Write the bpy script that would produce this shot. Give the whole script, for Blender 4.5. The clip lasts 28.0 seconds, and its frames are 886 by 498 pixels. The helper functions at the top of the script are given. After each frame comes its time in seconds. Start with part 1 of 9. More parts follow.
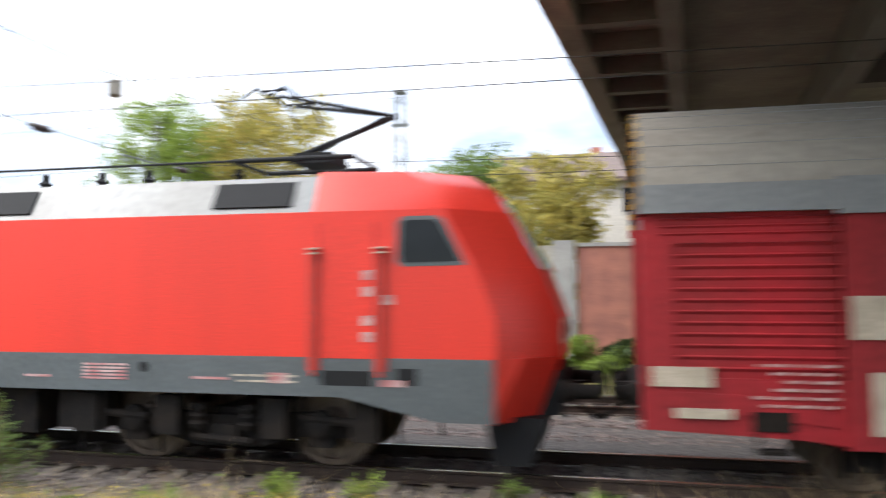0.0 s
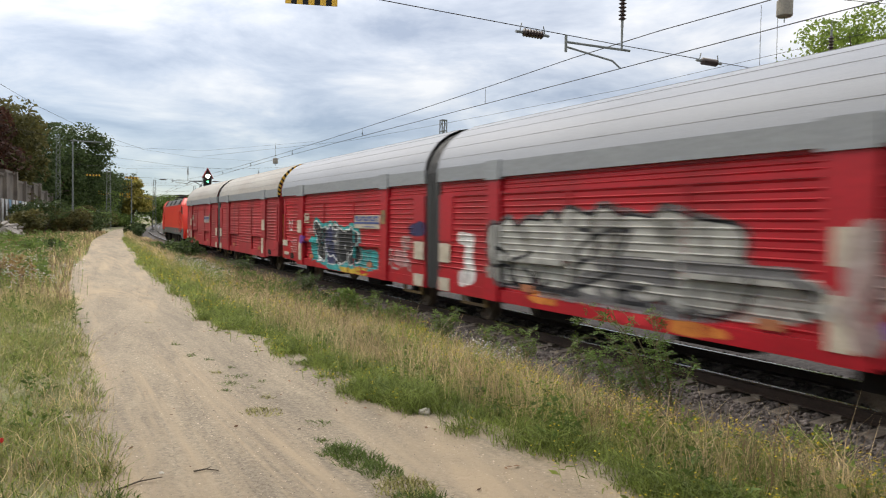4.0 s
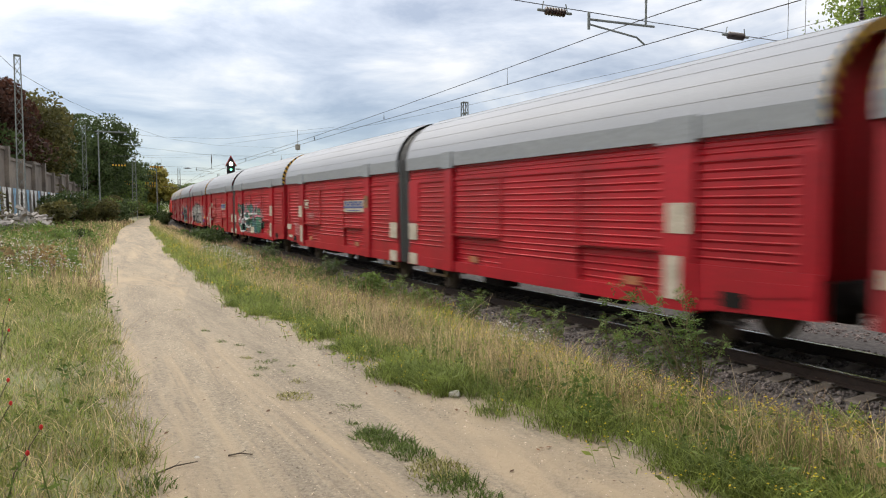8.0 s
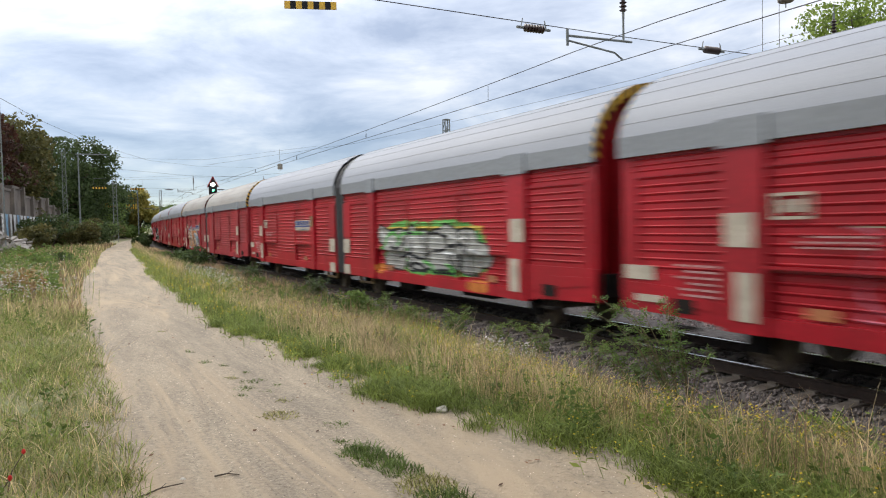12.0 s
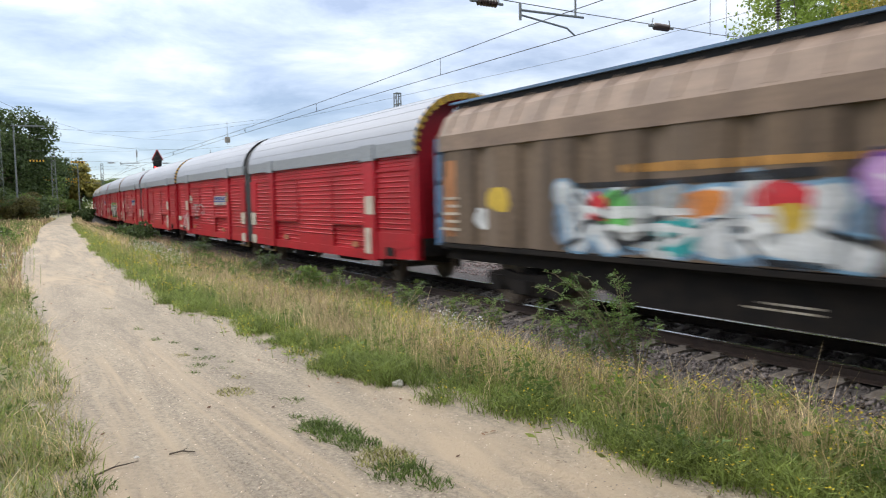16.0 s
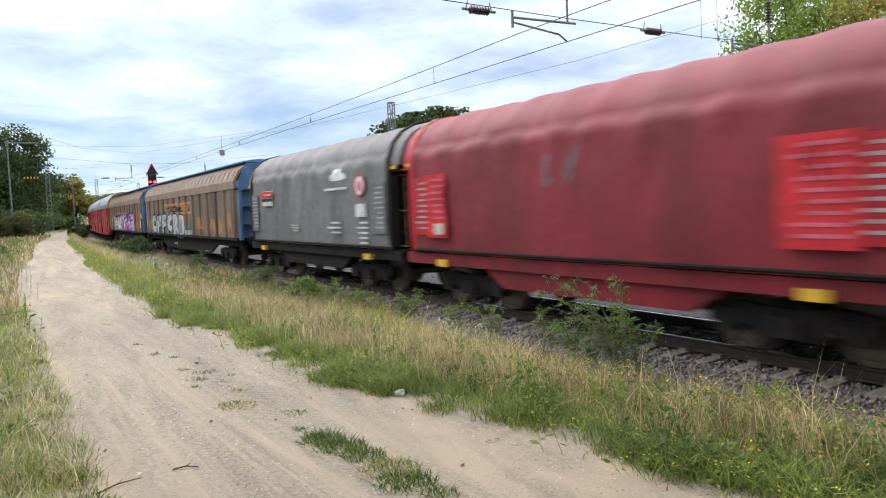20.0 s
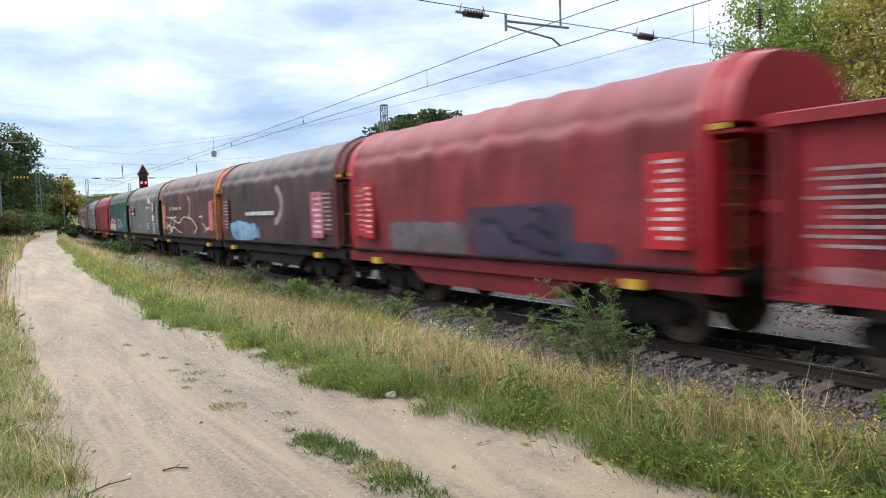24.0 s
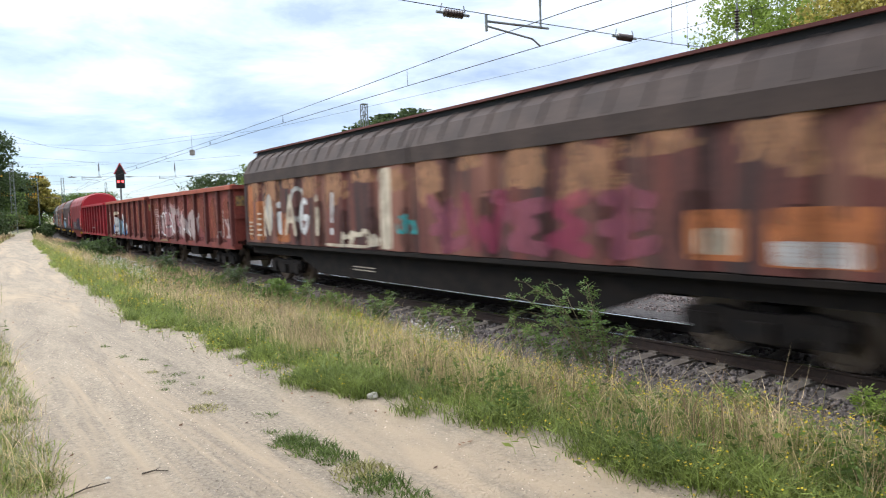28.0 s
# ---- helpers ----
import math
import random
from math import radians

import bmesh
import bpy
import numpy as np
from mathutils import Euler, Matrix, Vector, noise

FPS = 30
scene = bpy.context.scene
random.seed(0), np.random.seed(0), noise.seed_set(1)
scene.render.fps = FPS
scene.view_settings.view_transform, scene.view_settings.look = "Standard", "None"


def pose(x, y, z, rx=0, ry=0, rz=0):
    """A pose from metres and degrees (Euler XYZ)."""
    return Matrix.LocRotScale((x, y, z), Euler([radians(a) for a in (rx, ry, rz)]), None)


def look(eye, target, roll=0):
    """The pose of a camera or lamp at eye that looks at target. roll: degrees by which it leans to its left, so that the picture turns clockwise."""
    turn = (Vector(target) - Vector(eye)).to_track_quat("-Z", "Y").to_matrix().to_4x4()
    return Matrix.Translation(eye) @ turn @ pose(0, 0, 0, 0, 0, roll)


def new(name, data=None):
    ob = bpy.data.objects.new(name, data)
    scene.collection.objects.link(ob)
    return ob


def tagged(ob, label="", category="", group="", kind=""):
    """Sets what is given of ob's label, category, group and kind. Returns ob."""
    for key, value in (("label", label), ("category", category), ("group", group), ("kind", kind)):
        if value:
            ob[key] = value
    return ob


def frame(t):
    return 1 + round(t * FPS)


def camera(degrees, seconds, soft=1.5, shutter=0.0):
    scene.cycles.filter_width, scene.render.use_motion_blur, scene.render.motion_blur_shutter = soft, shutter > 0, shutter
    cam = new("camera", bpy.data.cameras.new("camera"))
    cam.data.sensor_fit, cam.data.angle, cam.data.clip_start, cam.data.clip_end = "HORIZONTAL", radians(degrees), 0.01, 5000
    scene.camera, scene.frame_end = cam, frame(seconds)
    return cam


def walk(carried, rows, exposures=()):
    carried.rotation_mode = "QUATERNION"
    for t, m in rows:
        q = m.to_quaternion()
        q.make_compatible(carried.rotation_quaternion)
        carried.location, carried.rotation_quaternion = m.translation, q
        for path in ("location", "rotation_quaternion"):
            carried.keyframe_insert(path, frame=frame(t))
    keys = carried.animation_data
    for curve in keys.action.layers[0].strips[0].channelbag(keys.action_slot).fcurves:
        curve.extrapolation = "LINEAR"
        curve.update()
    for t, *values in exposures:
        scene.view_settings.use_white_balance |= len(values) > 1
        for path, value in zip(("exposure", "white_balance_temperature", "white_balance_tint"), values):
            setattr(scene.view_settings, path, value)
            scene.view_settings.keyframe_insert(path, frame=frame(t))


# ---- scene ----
# the clip's camera opens bright and settles
# exposure in stops, white balance
EXPOSURES = [(0.0, 1.0, 6500, 10), (0.3, 0.4, 6600, 10), (0.7, 0.15, 7000, 10), (2.0, 0.15, 7200, 10), (3.0, 0.4, 7300, 10), (4.0, 0.05, 7100, 10), (9.0, 0.12, 7100, 10), (12.0, 0.1, 6700, 10), (15.0, 0.15, 6800, 10), (16.0, 0.3, 6500, 10), (17.0, 0.5, 6500, 10), (18.0, 0.5, 6500, 10), (19.5, 0.4, 6400, 10), (21.0, 0.4, 6300, 10), (24.0, 0.35, 6300, 10), (26.0, 0.3, 6300, 10), (27.0, 0.35, 6300, 10), (28.0, 0.5, 6300, 10)]
# camera: seconds, place in metres, turn in degrees
PATH = [
    (0, -0.448, -0.204, 1.691, 93.700, 0.063, -43.510),
    (0.2, -0.400, -0.230, 1.710, 93.676, -0.200, -36.811),
    (0.5, -0.380, -0.210, 1.690, 92.350, 0.200, -28.400),
    (1, -0.366, -0.209, 1.660, 91.078, 0.264, -20.305),
    (1.5, -0.281, -0.210, 1.696, 89.170, -0.853, -14.607),
    (2, -0.210, -0.164, 1.668, 88.325, -0.788, -9.850),
    (2.5, -0.128, -0.108, 1.664, 86.827, -1.616, -9.787),
    (3, -0.002, -0.063, 1.665, 86.441, -1.311, -5.041),
    (3.5, 0.109, -0.021, 1.664, 87.290, -1.046, 3.279),
    (4, 0.120, 0.029, 1.659, 88.050, -0.967, 6.194),
    (4.5, 0.089, 0.048, 1.644, 88.006, -0.229, 7.343),
    (6.5, 0.089, 0.072, 1.629, 86.040, 0.314, 8.334),
    (7, 0.095, 0.071, 1.639, 85.785, 0.426, 8.002),
    (7.5, 0.089, 0.048, 1.644, 86.507, 0.196, 7.990),
    (8, 0.082, 0.051, 1.652, 86.743, 0.147, 7.913),
    (8.5, 0.080, 0.052, 1.646, 86.923, 0.177, 7.452),
    (9, 0.081, 0.052, 1.646, 86.958, 0.422, 7.397),
    (9.5, 0.080, 0.043, 1.643, 87.059, 0.466, 7.363),
    (10, 0.073, 0.055, 1.636, 86.987, 0.653, 7.422),
    (10.5, 0.069, 0.053, 1.630, 87.296, 0.815, 7.126),
    (11, 0.067, 0.053, 1.639, 87.662, 0.950, 7.005),
    (11.5, 0.077, 0.045, 1.641, 87.833, 1.085, 6.868),
    (12, 0.082, 0.032, 1.637, 88.038, 1.153, 6.648),
    (12.5, 0.073, 0.040, 1.631, 86.830, 1.454, 5.450),
    (14.5, 0.028, 0.020, 1.645, 86.608, 0.669, 6.275),
    (15, 0.028, 0.026, 1.634, 87.162, 1.200, 5.809),
    (15.5, 0.035, 0.028, 1.632, 86.219, 1.241, 4.561),
    (16, 0.042, 0.022, 1.638, 86.029, 1.078, 2.876),
    (16.5, 0.032, 0.009, 1.648, 85.872, 0.950, 2.078),
    (17, 0.029, 0.010, 1.647, 85.739, 1.086, 2.345),
    (17.5, 0.028, 0.018, 1.651, 85.467, 1.198, 2.120),
    (18, 0.018, 0.012, 1.654, 85.741, 1.439, 1.831),
    (18.5, 0.016, 0.013, 1.653, 86.092, 1.552, 1.794),
    (19, 0.014, 0.016, 1.650, 86.363, 1.735, 1.767),
    (19.5, 0.013, 0.015, 1.640, 86.472, 1.966, 1.955),
    (20, 0.020, 0.019, 1.643, 86.621, 2.335, 2.521),
    (20.5, 0.021, 0.020, 1.641, 86.929, 2.431, 3.314),
    (21, 0.023, 0.022, 1.640, 87.025, 2.236, 3.271),
    (21.5, 0.020, 0.016, 1.639, 87.560, 1.847, 2.928),
    (23.5, 0.014, 0.012, 1.635, 87.197, 1.759, 1.956),
    (24, 0.015, 0.017, 1.636, 86.832, 1.902, 1.911),
    (24.5, 0.015, 0.021, 1.636, 86.540, 1.972, 1.766),
    (25, 0.020, 0.017, 1.633, 86.307, 2.108, 1.620),
    (25.5, 0.019, 0.014, 1.638, 85.975, 2.291, 1.459),
    (26, 0.031, 0.025, 1.637, 85.744, 2.460, 1.269),
    (26.5, 0.033, 0.018, 1.630, 85.494, 2.389, 0.724),
    (27, 0.032, 0.015, 1.637, 85.134, 2.202, -0.192),
    (27.5, 0.018, 0.014, 1.645, 86.564, 2.140, -0.470),
    (28, 0.007, 0.011, 1.648, 86.720, 1.884, 0.395),
]
cam = camera(61.44, 28.0, soft=1.05, shutter=0.6)
walk(cam, [(t, pose(*p)) for t, *p in PATH], EXPOSURES)


# ---- world and light: a bright overcast autumn day ----
world = bpy.data.worlds.new("overcast_sky")
scene.world = world
world.use_nodes = True
wn, wl = world.node_tree.nodes, world.node_tree.links
wn.clear()


def wnode(kind, **values):
    n = wn.new(kind)
    for key, value in values.items():
        n.inputs[key].default_value = value
    return n


SUN_HIGH, SUN_TURN = radians(44), radians(-62)
sky = wn.new("ShaderNodeTexSky")
sky.sky_type, sky.sun_disc, sky.sun_elevation, sky.sun_rotation = "NISHITA", False, SUN_HIGH, SUN_TURN
sky.air_density, sky.dust_density, sky.ozone_density = 0.7, 0.0, 2.5
coord = wn.new("ShaderNodeTexCoord")
sep = wn.new("ShaderNodeSeparateXYZ")
wl.new(coord.outputs["Generated"], sep.inputs[0])
# the clouds lie on a flat layer: divide the direction by its height
low = wn.new("ShaderNodeMath")
low.operation, low.inputs[1].default_value = "MAXIMUM", 0.0
wl.new(sep.outputs["Z"], low.inputs[0])
lift = wn.new("ShaderNodeMath")
lift.operation, lift.inputs[1].default_value = "ADD", 0.16
wl.new(low.outputs[0], lift.inputs[0])
flat = wn.new("ShaderNodeVectorMath")
flat.operation = "DIVIDE"
both = wn.new("ShaderNodeCombineXYZ")
for axis in "XYZ":
    wl.new(lift.outputs[0], both.inputs[axis])
wl.new(coord.outputs["Generated"], flat.inputs[0])
wl.new(both.outputs[0], flat.inputs[1])
big = wnode("ShaderNodeTexNoise", Scale=1.35, Detail=8.0, Roughness=0.58, Distortion=0.3)
wl.new(flat.outputs[0], big.inputs["Vector"])
ramp = wn.new("ShaderNodeValToRGB")
ramp.color_ramp.elements[0].position, ramp.color_ramp.elements[0].color = 0.34, (0.375, 0.42, 0.51, 1)
ramp.color_ramp.elements[1].position, ramp.color_ramp.elements[1].color = 0.63, (1.0, 0.995, 0.98, 1)
mid = ramp.color_ramp.elements.new(0.48)
mid.color = (0.64, 0.685, 0.765, 1)
wl.new(big.outputs["Fac"], ramp.inputs[0])
# an overcast sky is about three times as bright overhead as at the horizon
rise = wn.new("ShaderNodeMath")
rise.operation, rise.inputs[1].default_value, rise.inputs[2].default_value = "MULTIPLY_ADD", 2.8, 0.25
wl.new(low.outputs[0], rise.inputs[0])
most = wn.new("ShaderNodeMath")
most.operation, most.inputs[1].default_value = "MINIMUM", 2.5
wl.new(rise.outputs[0], most.inputs[0])
clouds = wn.new("ShaderNodeBackground")
wl.new(most.outputs[0], clouds.inputs["Strength"])
wl.new(ramp.outputs[0], clouds.inputs["Color"])
clear = wn.new("ShaderNodeBackground")
clear.inputs["Strength"].default_value = 0.05
wl.new(sky.outputs[0], clear.inputs["Color"])
total = wn.new("ShaderNodeAddShader")
wl.new(clouds.outputs[0], total.inputs[0])
wl.new(clear.outputs[0], total.inputs[1])
world_out = wn.new("ShaderNodeOutputWorld")
wl.new(total.outputs[0], world_out.inputs[0])

sun = new("sun", bpy.data.lights.new("sun", "SUN"))
sun.data.energy, sun.data.angle, sun.data.color = 2.0, radians(35), (1.0, 0.945, 0.86)
sun.rotation_euler = look((math.sin(SUN_TURN) * math.cos(SUN_HIGH), math.cos(SUN_TURN) * math.cos(SUN_HIGH), math.sin(SUN_HIGH)), (0, 0, 0)).to_euler()
sun.location = (0, 0, 60)


# ---- materials ----
MATS = {}


def mat(name, base, rough=0.7, metal=0.0, other=None, scale=3.0, amount=0.5, fine=40.0, bump=0.15, third=None, stretch=(1, 1, 1), vary=0.0, emit=0.0, low=0.38, high=0.62, spec=0.5):
    """A surface with stains at one scale and grain at a smaller one, both in the object's own metres."""
    m = bpy.data.materials.new(name)
    m.use_nodes = True
    nt = m.node_tree
    bs = nt.nodes["Principled BSDF"]
    out = nt.nodes["Material Output"]
    tc = nt.nodes.new("ShaderNodeTexCoord")
    mp = nt.nodes.new("ShaderNodeMapping")
    mp.inputs["Scale"].default_value = stretch
    nt.links.new(tc.outputs["Object"], mp.inputs[0])
    n1 = nt.nodes.new("ShaderNodeTexNoise")
    n1.inputs["Scale"].default_value, n1.inputs["Detail"].default_value = scale, 6
    n2 = nt.nodes.new("ShaderNodeTexNoise")
    n2.inputs["Scale"].default_value, n2.inputs["Detail"].default_value = fine, 4
    nt.links.new(mp.outputs[0], n1.inputs["Vector"])
    nt.links.new(tc.outputs["Object"], n2.inputs["Vector"])
    r1 = nt.nodes.new("ShaderNodeValToRGB")
    r1.color_ramp.elements[0].position, r1.color_ramp.elements[1].position = low, high
    o = other or tuple(c * 0.7 for c in base)
    r1.color_ramp.elements[0].color, r1.color_ramp.elements[1].color = (*o, 1), (*base, 1)
    nt.links.new(n1.outputs["Fac"], r1.inputs[0])
    mx = nt.nodes.new("ShaderNodeMix")
    mx.data_type = "RGBA"
    mx.inputs["Factor"].default_value = amount
    mx.inputs["A"].default_value = (*base, 1)
    nt.links.new(r1.outputs[0], mx.inputs["B"])
    r2 = nt.nodes.new("ShaderNodeMapRange")
    r2.inputs["From Min"].default_value, r2.inputs["From Max"].default_value = 0.3, 0.7
    r2.inputs["To Min"].default_value, r2.inputs["To Max"].default_value = 0.82, 1.15
    nt.links.new(n2.outputs["Fac"], r2.inputs["Value"])
    mu = nt.nodes.new("ShaderNodeMix")
    mu.data_type, mu.blend_type = "RGBA", "MULTIPLY"
    mu.inputs["Factor"].default_value = 1.0
    nt.links.new(mx.outputs["Result"], mu.inputs["A"])
    nt.links.new(r2.outputs[0], mu.inputs["B"])
    colour = mu.outputs["Result"]
    if third:
        n3 = nt.nodes.new("ShaderNodeTexNoise")
        n3.inputs["Scale"].default_value, n3.inputs["Detail"].default_value = scale * 0.31, 5
        nt.links.new(mp.outputs[0], n3.inputs["Vector"])
        r3 = nt.nodes.new("ShaderNodeValToRGB")
        r3.color_ramp.elements[0].position, r3.color_ramp.elements[1].position = 0.5, 0.62
        nt.links.new(n3.outputs["Fac"], r3.inputs[0])
        m3 = nt.nodes.new("ShaderNodeMix")
        m3.data_type = "RGBA"
        m3.inputs["B"].default_value = (*third, 1)
        nt.links.new(colour, m3.inputs["A"])
        nt.links.new(r3.outputs[0], m3.inputs["Factor"])
        colour = m3.outputs["Result"]
    if vary:
        oi = nt.nodes.new("ShaderNodeNewGeometry")
        hv = nt.nodes.new("ShaderNodeHueSaturation")
        mr = nt.nodes.new("ShaderNodeMapRange")
        mr.inputs["To Min"].default_value, mr.inputs["To Max"].default_value = 1 - vary, 1 + vary
        nt.links.new(oi.outputs["Random Per Island"], mr.inputs["Value"])
        nt.links.new(mr.outputs[0], hv.inputs["Value"])
        nt.links.new(colour, hv.inputs["Color"])
        colour = hv.outputs["Color"]
    nt.links.new(colour, bs.inputs["Base Color"])
    bs.inputs["Roughness"].default_value, bs.inputs["Metallic"].default_value = rough, metal
    bs.inputs["Specular IOR Level"].default_value = spec
    if emit:
        nt.links.new(colour, bs.inputs["Emission Color"])
        bs.inputs["Emission Strength"].default_value = emit
    if bump:
        bp = nt.nodes.new("ShaderNodeBump")
        bp.inputs["Strength"].default_value, bp.inputs["Distance"].default_value = bump, 0.02
        nt.links.new(n2.outputs["Fac"], bp.inputs["Height"])
        nt.links.new(bp.outputs[0], bs.inputs["Normal"])
    MATS[name] = m
    return m


# ground
M_EARTH = mat("grassy_earth", (0.24, 0.20, 0.11), 0.95, other=(0.13, 0.15, 0.055), scale=0.9, amount=0.85, fine=30, bump=0.6)
M_ROAD = mat("sandy_gravel", (0.345, 0.283, 0.205), 0.95, other=(0.222, 0.186, 0.142), scale=2.4, amount=0.85, fine=30, bump=1.0, third=(0.40, 0.312, 0.213), spec=0.2)
# wheel tracks draw streaks along the road over patches of grit
for node in M_ROAD.node_tree.nodes:
    if node.type == "MAPPING":
        node.vector_type = "TEXTURE"
        node.inputs["Rotation"].default_value = (0, 0, radians(90 + 33.85))
        node.inputs["Scale"].default_value = (9.0, 1.0, 1.0)
    if node.type == "TEX_NOISE":
        node.inputs["Distortion"].default_value = 0.5
        node.inputs["Roughness"].default_value = 0.78
    if node.type == "MAP_RANGE":
        node.inputs["To Min"].default_value, node.inputs["To Max"].default_value = 0.62, 1.38
M_BALLAST = mat("ballast_stone", (0.135, 0.113, 0.103), 0.9, other=(0.065, 0.053, 0.048), scale=4, amount=0.7, fine=25, bump=0.3, vary=0.6)
M_BED = mat("ballast_bed", (0.10, 0.086, 0.078), 0.95, other=(0.045, 0.038, 0.034), scale=9, amount=0.9, fine=35, bump=1.0)
M_SLEEPER = mat("concrete_sleeper", (0.17, 0.145, 0.12), 0.9, other=(0.085, 0.066, 0.054), scale=5, amount=0.8, fine=60, bump=0.2)
M_RAIL = mat("rusty_rail", (0.05, 0.034, 0.027), 0.75, other=(0.03, 0.022, 0.019), scale=6, amount=0.6, fine=50, bump=0.2, spec=0.25)
M_RAILTOP = mat("polished_rail_head", (0.55, 0.54, 0.53), 0.22, 1.0, scale=6, amount=0.3, fine=80, bump=0.02)
# train
M_RED = mat("wagon_red", (0.385, 0.0085, 0.018), 0.42, other=(0.26, 0.0085, 0.014), scale=1.1, amount=0.7, fine=14, bump=0.04, stretch=(1, 1, 0.3), spec=0.35)
M_RED_OLD = mat("faded_wagon_red", (0.37, 0.020, 0.028), 0.6, other=(0.20, 0.020, 0.022), scale=1.2, amount=0.8, fine=14, bump=0.08, stretch=(1, 1, 0.22), spec=0.3)
M_LOCO = mat("traffic_red_paint", (0.70, 0.042, 0.026), 0.38, other=(0.54, 0.036, 0.024), scale=1.2, amount=0.45, fine=45, bump=0.01, stretch=(1, 1, 0.12), spec=0.35)
M_LOCO_DULL = mat("dull_red_paint", (0.42, 0.045, 0.032), 0.5, other=(0.30, 0.03, 0.022), scale=2, amount=0.6, fine=30, bump=0.02)
M_ROOF = mat("grey_roof_sheet", (0.272, 0.286, 0.315), 0.55, other=(0.23, 0.242, 0.265), scale=0.7, amount=0.5, fine=60, bump=0.02, stretch=(0.3, 1.5, 1.5), spec=0.4)
M_BAND = mat("grey_roof_edge", (0.25, 0.263, 0.278), 0.5, other=(0.21, 0.22, 0.235), scale=1, amount=0.5, fine=18, bump=0.05)
M_SEAM = mat("grey_roof_seam", (0.33, 0.34, 0.355), 0.6, other=(0.30, 0.30, 0.30), scale=1.5, amount=0.8, fine=18, bump=0.02)
M_ROOF_LOCO = mat("silver_grey_roof_paint", (0.13, 0.137, 0.142), 0.35, 0.2, other=(0.09, 0.09, 0.09), scale=0.9, amount=0.8, fine=9, bump=0.04, stretch=(1, 1, 0.4), spec=0.4)
M_ROOF_DIRTY = mat("dirty_roof_sheet", (0.31, 0.29, 0.26), 0.6, other=(0.24, 0.21, 0.18), scale=0.7, amount=0.7, fine=12, bump=0.05, stretch=(0.3, 1.5, 1.5))
M_DARK = mat("dark_underframe", (0.010, 0.009, 0.0085), 0.9, other=(0.024, 0.018, 0.014), scale=4, amount=0.6, fine=40, bump=0.2, spec=0.15)
M_TREAD = mat("worn_wheel_steel", (0.20, 0.155, 0.115), 0.55, 0.6, other=(0.08, 0.06, 0.05), scale=5, amount=0.6, fine=40, bump=0.1)
M_RUBBER = mat("dark_rubber", (0.035, 0.035, 0.036), 0.6, scale=3, amount=0.4, fine=30, bump=0.15)
M_WHITE = mat("white_plate", (0.50, 0.43, 0.34), 0.65, other=(0.33, 0.28, 0.21), scale=4, amount=0.7, fine=40, bump=0.05)
P_LETTER = mat("worn_white_lettering", (0.50, 0.34, 0.32), 0.7, other=(0.38, 0.12, 0.12), scale=9, amount=0.9, fine=40, bump=0.0)
P_PRINT = mat("greyish_white_print", (0.36, 0.34, 0.33), 0.7, other=(0.24, 0.20, 0.20), scale=9, amount=0.9, fine=40, bump=0.0)
M_YELLOW = mat("yellow_paint", (0.62, 0.36, 0.02), 0.5, other=(0.42, 0.24, 0.03), scale=5, amount=0.5, fine=40, bump=0.05)
M_ORANGE = mat("orange_primer", (0.46, 0.16, 0.055), 0.7, other=(0.24, 0.09, 0.045), scale=2.5, amount=0.85, fine=30, bump=0.1)
M_BLUE = mat("blue_print", (0.03, 0.06, 0.22), 0.5, scale=5, amount=0.4, fine=40, bump=0.03)
M_SKIRT = mat("grey_skirt_paint", (0.088, 0.10, 0.105), 0.5, other=(0.06, 0.068, 0.07), scale=1, amount=0.5, fine=16, bump=0.04)
M_GLASS = mat("dark_window_glass", (0.012, 0.013, 0.014), 0.12, scale=2, amount=0.3, fine=5, bump=0.0, spec=0.25)
M_SCREEN = mat("windscreen_glass", (0.16, 0.18, 0.19), 0.06, scale=2, amount=0.3, fine=5, bump=0.0, spec=0.9)
M_BLACK = mat("black_paint", (0.012, 0.012, 0.013), 0.75, scale=4, amount=0.3, fine=40, bump=0.05, spec=0.25)
M_COPPER = mat("dull_copper_wire", (0.035, 0.033, 0.032), 0.6, 0.3, scale=3, amount=0.3, fine=30, bump=0.0)
M_BROWN = mat("brown_wagon_sheet", (0.155, 0.105, 0.066), 0.7, other=(0.06, 0.042, 0.03), scale=2.4, amount=0.9, fine=10, bump=0.06, stretch=(1, 1, 0.1), third=(0.17, 0.125, 0.09), spec=0.3)
M_TAN = mat("tan_wagon_roof", (0.24, 0.165, 0.115), 0.7, other=(0.155, 0.105, 0.075), scale=1.6, amount=0.8, fine=14, bump=0.06)
M_BLUESTEEL = mat("blue_wagon_end", (0.075, 0.15, 0.26), 0.5, other=(0.05, 0.09, 0.15), scale=1.6, amount=0.7, fine=20, bump=0.06)
M_BLUERIDGE = mat("bright_blue_ridge", (0.07, 0.22, 0.46), 0.5, other=(0.055, 0.15, 0.30), scale=1.6, amount=0.6, fine=20, bump=0.04)
M_OCHRE = mat("dull_ochre_label", (0.27, 0.17, 0.05), 0.7, other=(0.10, 0.07, 0.05), scale=9, amount=0.9, fine=40, bump=0.03)
M_POSTRUST = mat("dark_rusty_post", (0.12, 0.032, 0.026), 0.75, other=(0.06, 0.02, 0.018), scale=3.0, amount=0.8, fine=18, bump=0.12, stretch=(1, 1, 0.25), spec=0.3)
M_POSTRED = mat("dark_red_post", (0.20, 0.012, 0.018), 0.6, other=(0.10, 0.010, 0.012), scale=3.0, amount=0.8, fine=18, bump=0.12, stretch=(1, 1, 0.25), spec=0.3)
